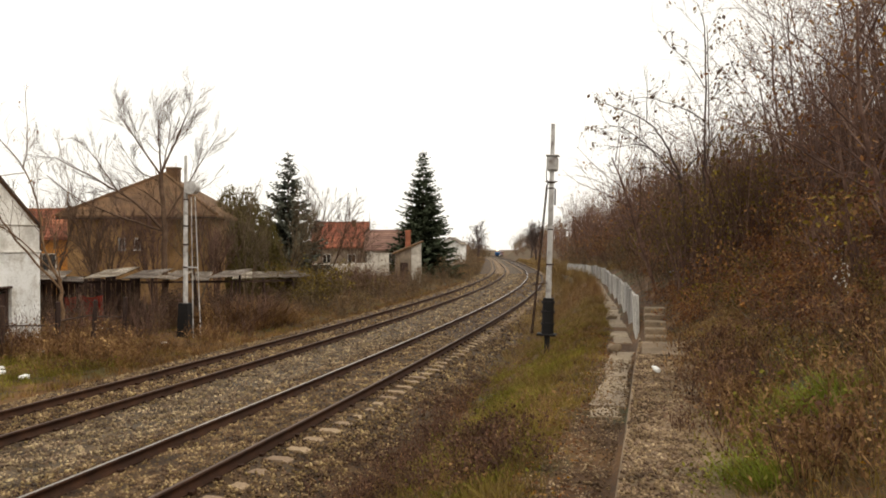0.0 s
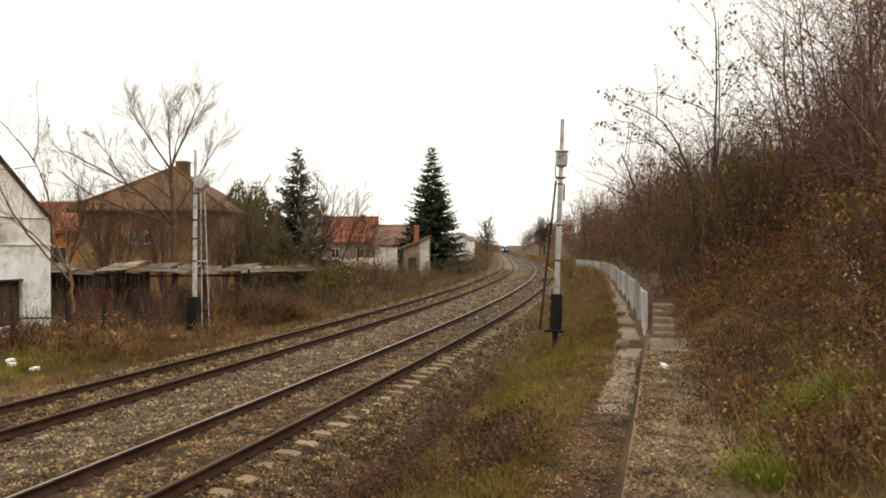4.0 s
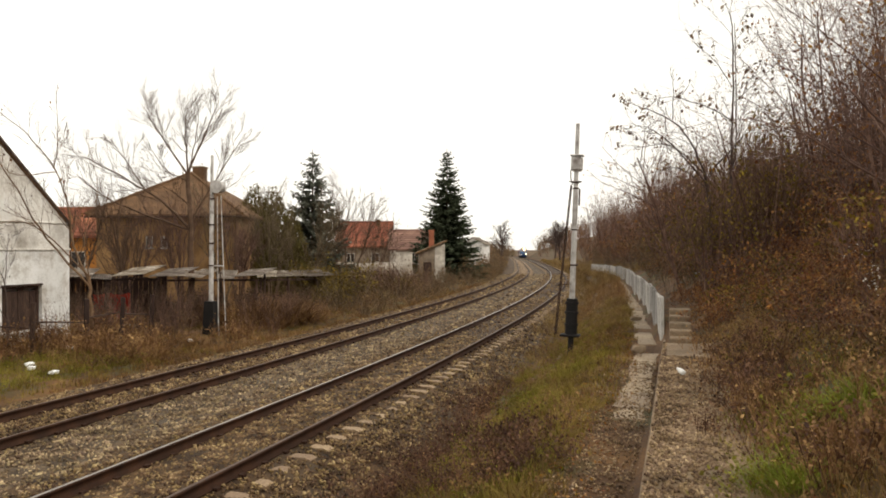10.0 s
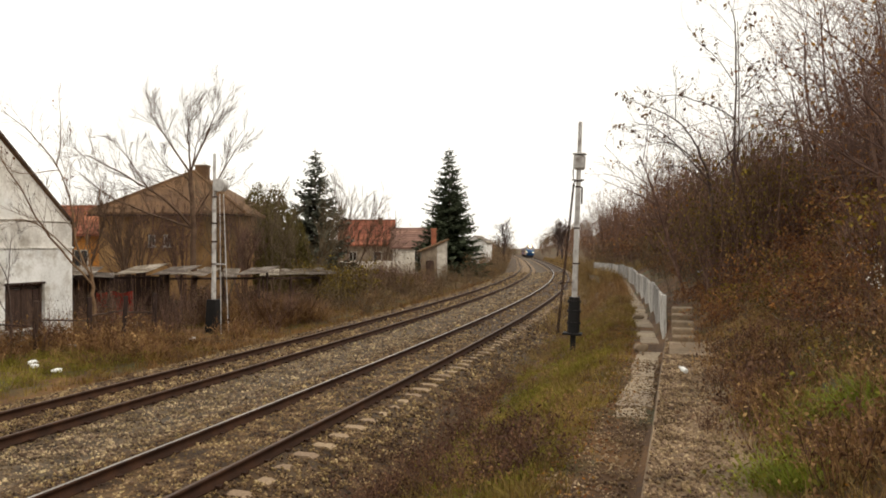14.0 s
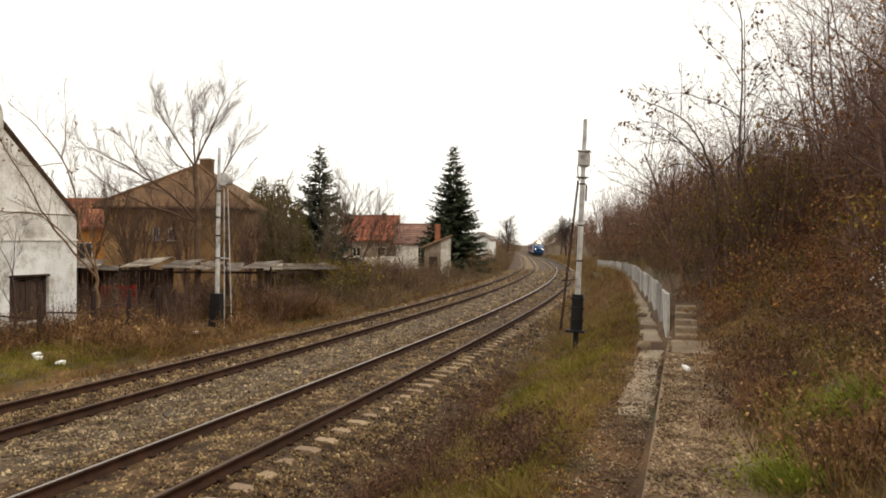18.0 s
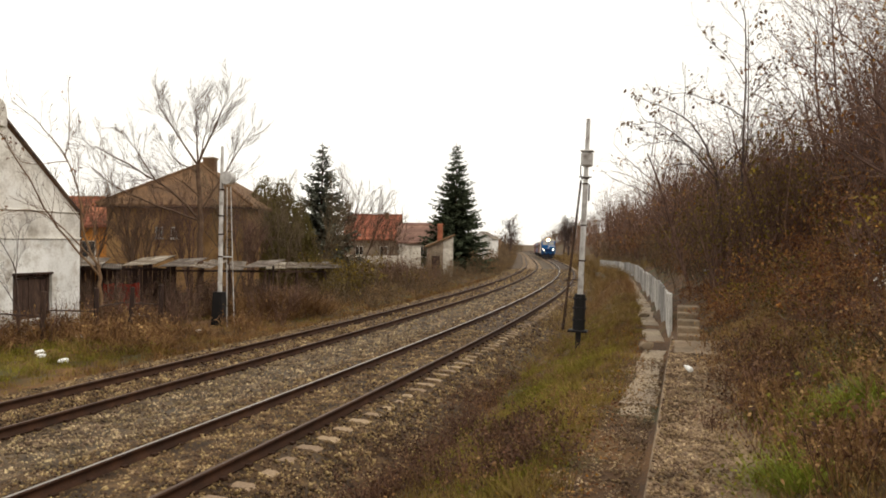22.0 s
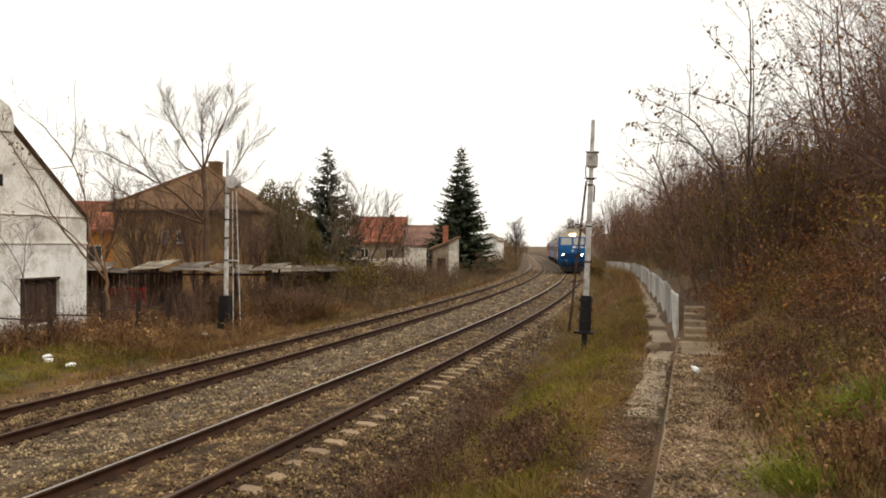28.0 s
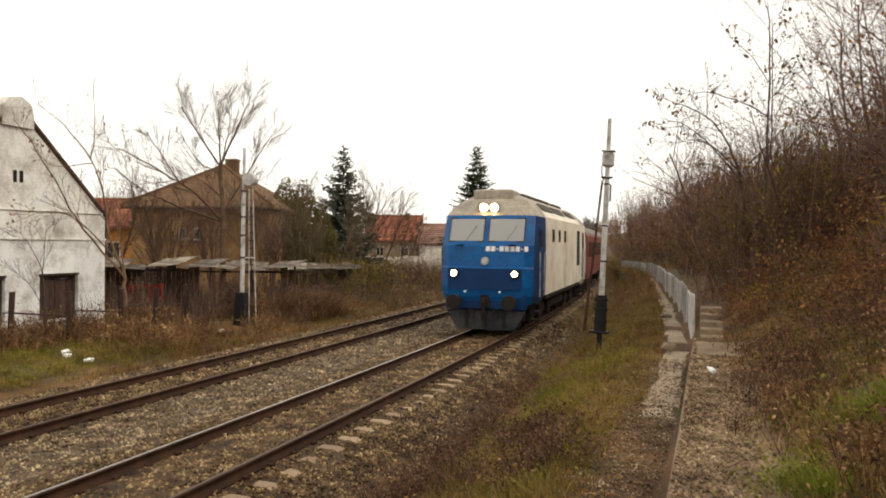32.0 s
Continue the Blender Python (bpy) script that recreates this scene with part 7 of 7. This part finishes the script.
# leafy ground cover between the grass
HERBS = [shrub(230, 4, 0.13, 36, 0.028, 1.6, (2, 2), 0.003), shrub(231, 4, 0.18, 40, 0.03, 1.4, (2, 2), 0.003)]
stuff("green_herbs", scatter(HERBS, clumped(150, GREEN_CLUMPS, 0.34, [0, 1], 1.1, 71) + verge_places(140, 14, 21, -12.5, -8.4, [0, 1], 1.5, 72) + clumped(30, LONG_GREEN, 0.14, [0, 1], 1.2, 73)),
      [M_grass_green, M_grass_green], "low green herbs among the grass", "herbs")
stuff("brown_herbs", scatter(HERBS, verge_places(170, 8, 40, 2.4, 5.3, [0, 1], 1.2, 74, 1.4) + bank_places(200, 6, 18, 0.75, 4.0, [0, 1], 1.2, 75)), [M_weed, M_weed], "low withered herbs among the grass", "herbs")
# scrub on the garden side of the line
rg = np.random.default_rng(58)
yard = []
for i in range(120):
    x, y = (rg.uniform(-15.5, -6.0), rg.uniform(27.6, 30.6)) if i % 2 else (rg.uniform(-12.5, -5.5), rg.uniform(31.5, 38.0))
    if (abs(x / y + 0.303) > 0.03 or y > 31) and line_of(x, y)[1] < -8.4:
        yard.append((int(rg.choice([4, 4, 5, 5, 1])), x, y, stand(x, y) - 0.05, rg.uniform(0, 6.28), rg.uniform(0.4, 1.0), rg.uniform(0.7, 1.1)))
for i in range(46):
    x, y = rg.uniform(-9.0, -0.5), rg.uniform(50, 64)
    if line_of(x, y)[1] < -8.5:
        yard.append((int(rg.choice([1, 5, 5, 3])), x, y, stand(x, y) - 0.05, rg.uniform(0, 6.28), rg.uniform(0.9, 1.3), rg.uniform(0.8, 1.1)))
for i in range(46):
    x, y = rg.uniform(-12.5, -3.5), rg.uniform(56.5, 61.5)
    if line_of(x, y)[1] < -8.5:
        yard.append((int(rg.choice([0, 1, 3, 5])), x, y, stand(x, y) - 0.05, rg.uniform(0, 6.28), rg.uniform(1.1, 1.6), rg.uniform(0.7, 1.0)))
for i in range(20):
    along, out = rg.uniform(-0.4, 6.6), rg.uniform(0.5, 1.5)
    x, y = -13.0 - 0.27 * along + 0.96 * out, 26.6 - 0.96 * along - 0.27 * out
    yard.append((int(rg.choice([4, 5, 5, 0])), x, y, stand(x, y) - 0.05, rg.uniform(0, 6.28), rg.uniform(0.45, 0.85), rg.uniform(0.7, 1.0)))
stuff("bare_scrub", scatter(SHRUBS, yard + bank_places(18, 22, 48, 10.5, 16, [4, 5, 5], 0.8, 57, (0.7, 1.1), True)), [M_twig, M_leaf_dun], "tangle of leafless brown twigs before the sheds", "thicket")
places = (bank_places(44, 41, 75, 9.0, 14, [0, 1, 5, 5], 0.75, 51, (0.5, 1.1), True) + bank_places(26, 52, 72, 9.0, 12.5, [0, 1, 2], 1.0, 151, (0.7, 1.1), True) + bank_places(46, 60, 200, 7.6, 15, [6, 7, 5], 1.1, 52, (0.8, 1.2), True) + bank_places(60, 200, 480, 7.5, 20, [6, 7], 1.8, 53, (0.8, 1.2), True))
line_scrub = (bank_places(110, 36, 130, 6.7, 10.0, [0, 1, 2], 0.75, 58, (0.7, 1.1), True) + bank_places(55, 110, 260, 6.7, 12, [6, 7], 1.1, 59, (0.8, 1.1), True)
              + bank_places(36, 30, 60, 1.0, 3.2, [0, 1, 2], 0.8, 65) + bank_places(44, 55, 120, 0.9, 3.5, [6, 7, 0], 1.0, 66))
stuff("dun_scrub", scatter(SHRUBS, line_scrub), [M_twig_grey, M_leaf_dun], "dull brown brush close beside the line", "thicket")
stuff("garden_scrub", scatter(SHRUBS, places), [M_twig_grey, M_leaf_dun], "brown leafless scrub between gardens and railway", "thicket")
places = bank_places(26, 36, 62, 9.5, 13, [0, 2], 0.95, 54, (0.8, 1.2), True) + [(2 * (i % 2), -6.1 + 1.3 * math.sin(2.4 * i), 43.0 + 1.2 * math.cos(1.7 * i), stand(-6.1, 43) - 0.1, i, 1.3 + 0.1 * (i % 4), 1.15) for i in range(14)]
stuff("olive_scrub", scatter(SHRUBS, places), [M_twig_grey, M_leaf_olive], "olive-leaved bushes below the garden walls", "thicket")
DRY = [blades(220, 80, 1.2, 0.010, 1.5, 0.6), blades(221, 60, 0.32, 0.008, 2.4, 0.5)]
rg = np.random.default_rng(59)
heap = []
for i in range(80):
    x, y = rg.uniform(-9.2, -5.2), rg.uniform(31.2, 36.0)
    if line_of(x, y)[1] < -8.6:
        heap.append((0, x, y, stand(x, y) - 0.05 + 0.6 * max(0.0, 1 - abs(x + 7.2) / 2) * max(0.0, 1 - abs(y - 33.6) / 2.4), rg.uniform(0, 6.28), rg.uniform(1.0, 1.7), rg.uniform(0.3, 0.6)))
for x, y, k in ((-9.3, 22.6, 14), (-9.4, 26.0, 16), (-9.3, 24.1, 16), (-10.8, 25.2, 14), (-7.4, 25.8, 10), (-12.4, 26.2, 12)):
    for i in range(k):
        px, py = x + rg.normal(0, 0.7), y + rg.normal(0, 0.7)
        if line_of(px, py)[1] < -7.7:
            heap.append((1, px, py, stand(px, py) - 0.03, rg.uniform(0, 6.28), rg.uniform(0.9, 1.6), rg.uniform(0.6, 1.0)))
stuff("dry_reeds", scatter(DRY, heap + [(1, *p[1:]) for p in bank_places(110, 19, 62, 7.8, 13.5, [3], 1.1, 56, (0.6, 1.0), True)]), [M_reed], "matted heaps of dry reddish stalks beside the line", "reeds")
stuff("reed_litter", scatter(TUFTS, verge_places(1300, 18, 60, -15, -7.3, [1, 2, 2], 1.1, 38, 1.1) + verge_places(900, 16, 75, -8.0, -6.35, [1, 3, 2], 1.2, 139, 1.1)), [M_reed], "reddish withered grass on the garden verge", "grass")
# ivy over the old posts by the sheds; some clumps only add dark for shade
ivy = []
for x, y, hgt in ((-12.3, 32.4, 1.9), (-12.0, 32.6, 1.3), (-10.5, 32.8, 1.5), (-8.9, 33.6, 1.9), (-15.2, 30.2, 1.2), (-13.6, 30.4, 0.9), (-9.8, 33.0, 1.3), (-7.9, 34.2, 1.2), (-11.3, 31.6, 0.8), (-6.6, 36.5, 1.4), (-13.0, 30.0, 1.9), (-11.6, 31.2, 2.1), (-10.0, 32.2, 2.2), (-8.3, 33.2, 1.8), (-14.4, 29.6, 1.5)):
    for i in range(7):
        ivy.append((int(rg.choice([0, 2])), x + rg.normal(0, 0.25), y + rg.normal(0, 0.2), stand(x, y) + hgt * (i / 7 - 0.12) * 0.7, rg.uniform(0, 6.28), 0.55, 1.0))
stuff("ivy", scatter(SHRUBS, ivy), [M_twig, M_ivy], "dark ivy and dead creeper over old posts, some clumps added as shade", "ivy")
# pale seed heads high on the bank
pts = []
for s, n in ((15.5, 9.23), (15.2, 9.3), (14.5, 9.34), (14.3, 9.3), (12.1, 8.75), (12.3, 8.8), (11.9, 8.7)):
    for i in range(9):
        x, y = spot(s + rg.normal(0, 0.12), n + rg.normal(0, 0.08))
        pts.append((float(x), float(y), ground_z(s, n) + rg.uniform(0.25, 0.6)))
lv, lf = leaf_quads(rg, np.array(pts), 0.038)
stuff("seed_heads", (lv, lf, np.zeros(len(lf), dtype=np.int32)), [M_seed], "pale fluffy seed heads among the brambles", "seed heads")


# ---------------------------------------------------------------- ballast stones
def stone_template(seed):
    """A broken stone: eight facets round six uneven corners."""
    rg = np.random.default_rng(seed)
    v = np.array([(1, 0, 0), (-1, 0, 0), (0, 1, 0), (0, -1, 0), (0, 0, 1), (0, 0, -1)], float)
    v = (v * rg.uniform(0.9, 1.5, (6, 1)) + rg.uniform(-0.4, 0.4, (6, 3))) * (1.0, 0.85, 0.72)
    f = np.array([(0, 2, 4), (2, 1, 4), (1, 3, 4), (3, 0, 4), (2, 0, 5), (1, 2, 5), (3, 1, 5), (0, 3, 5)], dtype=np.int32)
    return v, f


def make_stones():
    rg = np.random.default_rng(90)
    cut_n = [-7.7, -7.1, -6.3, -5.6, -4.95, -4.17, -3.4, -2.9, -2.1, -1.3, -0.78, 0, 0.78, 1.0, 1.3, 1.8, 2.3, 2.9]
    cut_z = [-0.72, -0.5, -0.24, -0.2, -0.17, -0.17, -0.17, -0.2, -0.24, -0.19, -0.165, -0.165, -0.168, -0.185, -0.23, -0.32, -0.46, -0.66]
    temps = [stone_template(k) for k in range(8)]
    vs, fs, tint = [], [], []
    base = 0
    for lo, hi, per, size in ((6.5, 9, 430, 0.0185), (9, 15, 390, 0.0215), (15, 27, 150, 0.027), (27, 48, 36, 0.04), (48, 95, 10, 0.06)):
        k = int((hi - lo) * 10.4 * per)
        s, n = rg.uniform(lo, hi, k), rg.uniform(-7.4, 2.9, k)
        free = np.ones(k, bool)
        for rn in (-HALF_GAUGE, HALF_GAUGE, -TRACK_GAP - HALF_GAUGE, -TRACK_GAP + HALF_GAUGE):
            free &= np.abs(n - rn) > 0.085
        free &= ~((np.abs((s + 1.0 + 0.3) % 0.6 - 0.3) < 0.11) & (n > 0.96) & (n < 1.27) & (rg.uniform(0, 1, k) < 0.9))
        free &= ~((n > 1.9) & (rg.uniform(0, 1, k) < (n - 1.9)))
        s, n = s[free], n[free]
        k = len(s)
        x, y = spot(s, n)
        z = np.interp(n, cut_n, cut_z) + rail_z(s) + rg.uniform(-0.012, 0.016, k)
        kind = rg.integers(0, 8, k)
        size_k = size * rg.uniform(0.5, 1.5, k)
        size_k = np.where(rg.uniform(0, 1, k) < 0.03, size_k * 1.6, size_k)
        q = rg.normal(0, 1, (k, 4))
        q /= np.linalg.norm(q, axis=1)[:, None]
        w, a, b, c = q.T
        rot = np.stack((1 - 2 * (b * b + c * c), 2 * (a * b - c * w), 2 * (a * c + b * w), 2 * (a * b + c * w), 1 - 2 * (a * a + c * c), 2 * (b * c - a * w),
                        2 * (a * c - b * w), 2 * (b * c + a * w), 1 - 2 * (a * a + b * b)), -1).reshape(-1, 3, 3)
        tv = np.stack([t[0] for t in temps])[kind]
        v = np.einsum("kij,kvj->kvi", rot, tv) * size_k[:, None, None] + np.stack((x, y, z), -1)[:, None, :]
        vs.append(v.reshape(-1, 3))
        fs.append((np.arange(k)[:, None, None] * 6 + temps[0][1][None]).reshape(-1, 3) + base)
        grey = (n > -3.35 + 0.15 * rg.normal(0, 1, k)) & (n < -1.6 + 0.2 * rg.normal(0, 1, k))
        tint.append(np.repeat(grey.astype(np.int32), 8))
        base += 6 * k
    f = np.concatenate(fs)
    stuff("ballast_stones", (np.concatenate(vs), f, np.concatenate(tint)), [M_stone, M_stone_grey], "loose brown-grey ballast stones between the rails", "ballast")
    # gravel on the ledge and in the path
    k = 14000
    s = 5.8 + 10.4 * rg.uniform(0, 1, k) ** 1.2
    u = np.where(rg.uniform(0, 1, k) < 0.62, rg.uniform(0.05, 0.95, k), rg.uniform(-0.9, -0.05, k))
    n = fence_n(s) + u
    bare = (u > 0.1) & (u < 0.7) & (s > 14.4)
    s, n, u = s[~bare], n[~bare], u[~bare]
    k = len(s)
    x, y = spot(s, n)
    z = np.where(u > 0, 1.11, path_z(s) - 0.015)
    q = rg.normal(0, 1, (k, 4))
    q /= np.linalg.norm(q, axis=1)[:, None]
    w, a, b, c = q.T
    rot = np.stack((1 - 2 * (b * b + c * c), 2 * (a * b - c * w), 2 * (a * c + b * w), 2 * (a * b + c * w), 1 - 2 * (a * a + c * c), 2 * (b * c - a * w),
                    2 * (a * c - b * w), 2 * (b * c + a * w), 1 - 2 * (a * a + b * b)), -1).reshape(-1, 3, 3)
    kind = rg.integers(0, 8, k)
    size_k = np.where(u > 0, rg.uniform(0.006, 0.024, k), rg.uniform(0.005, 0.017, k))
    v = np.einsum("kij,kvj->kvi", rot, np.stack([t[0] for t in temps])[kind]) * size_k[:, None, None] + np.stack((x, y, z), -1)[:, None, :]
    f = (np.arange(k)[:, None, None] * 6 + temps[0][1][None]).reshape(-1, 3)
    stuff("loose_gravel", (v.reshape(-1, 3), f, np.zeros(len(f), dtype=np.int32)), [M_pebble], "small loose gravel on the ledge and path", "gravel")


make_stones()


# ---------------------------------------------------------------- sleepers, last of the pieces
def make_sleepers():
    bm = bmesh.new()
    prism(bm, [(-1.3, -0.34), (1.3, -0.34), (1.3, -0.2), (1.22, -0.168), (-1.22, -0.168), (-1.3, -0.2)], "y", -0.105, 0.105)
    me = bpy.data.meshes.new("sleeper")
    bm.to_mesh(me)
    bm.free()
    me.materials.append(M_sleeper)
    bm = bmesh.new()
    for sx in (-1, 1):
        for off in (-0.1, 0.1):
            x = sx * HALF_GAUGE + off
            box(bm, x - 0.035, x + 0.035, -0.045, 0.045, -0.166, -0.128)
    clip = bpy.data.meshes.new("rail_clip")
    bm.to_mesh(clip)
    bm.free()
    clip.materials.append(M_rail_side)
    rg = np.random.default_rng(17)
    for track, n in ((near_track, 0.0), (far_track, -TRACK_GAP)):
        s = -1.0
        for i in range(150):
            ob = new("sleeper", me)
            ob.parent = track
            ob.matrix_basis = rail_pose(s, n + rg.uniform(-0.05, 0.05), (-0.014 if n > -1 else -0.05) + rg.uniform(-0.022, 0.006), rg.uniform(-1.2, 1.2))
            if i < 60:
                oc = new("rail_clip", clip)
                oc.parent = track
                oc.matrix_basis = rail_pose(s, n, 0.0)
            s += 0.6
        vs, fs, base = [], [], 0
        box_f = [(0, 1, 3, 2), (4, 6, 7, 5), (0, 4, 5, 1), (2, 3, 7, 6), (0, 2, 6, 4), (1, 5, 7, 3)]
        while s < 420:
            for dx in (-1.3, 1.3):
                for dy in (-0.12, 0.12):
                    for dz in (-0.3, -0.172):
                        x, y = spot(s + dy, n + dx)
                        vs.append((x, y, float(rail_z(s)) + dz))
            fs += [tuple(q + base for q in f) for f in box_f]
            base += 8
            s += 0.6
        rest = mesh_part("distant_sleepers", mesh_of("distant_sleepers", vs, fs), M_sleeper, track)
        rest["kind"] = "stuff"


make_sleepers()


# ---------------------------------------------------------------- motions
SPEED, S_END = 14.2, 25.8


def front_s(t):
    return S_END + SPEED * (32.0 - t)


def rolling_pose(s_front, length):
    """The pose of a vehicle whose front stands at s_front: y points the way it runs, the origin lies under its front."""
    a, b = s_front, s_front + length
    ax, ay = spot(a, 0.0)
    bx, by = spot(b, 0.0)
    yaw = math.degrees(math.atan2(-(ax - bx), ay - by))
    rise = math.degrees(math.atan2(float(rail_z(a) - rail_z(b)), length))
    return pose(float(ax), float(ay), float(rail_z(a)), 0, 0, yaw) @ pose(0, 0, 0, rise, 0, 0)


def motions():
    for ob, back, length in TRAIN:
        walk(ob, [(t, rolling_pose(front_s(t) + back, length)) for t in range(33)])
    for wheels, y, radius in WHEELS:
        rows = []
        for i in range(0, 32 * FPS + 1):
            t = i / FPS
            rows.append((t, pose(0, y, radius, -math.degrees(SPEED * t / radius) % 360.0, 0, 0)))
        walk(wheels, rows)


motions()
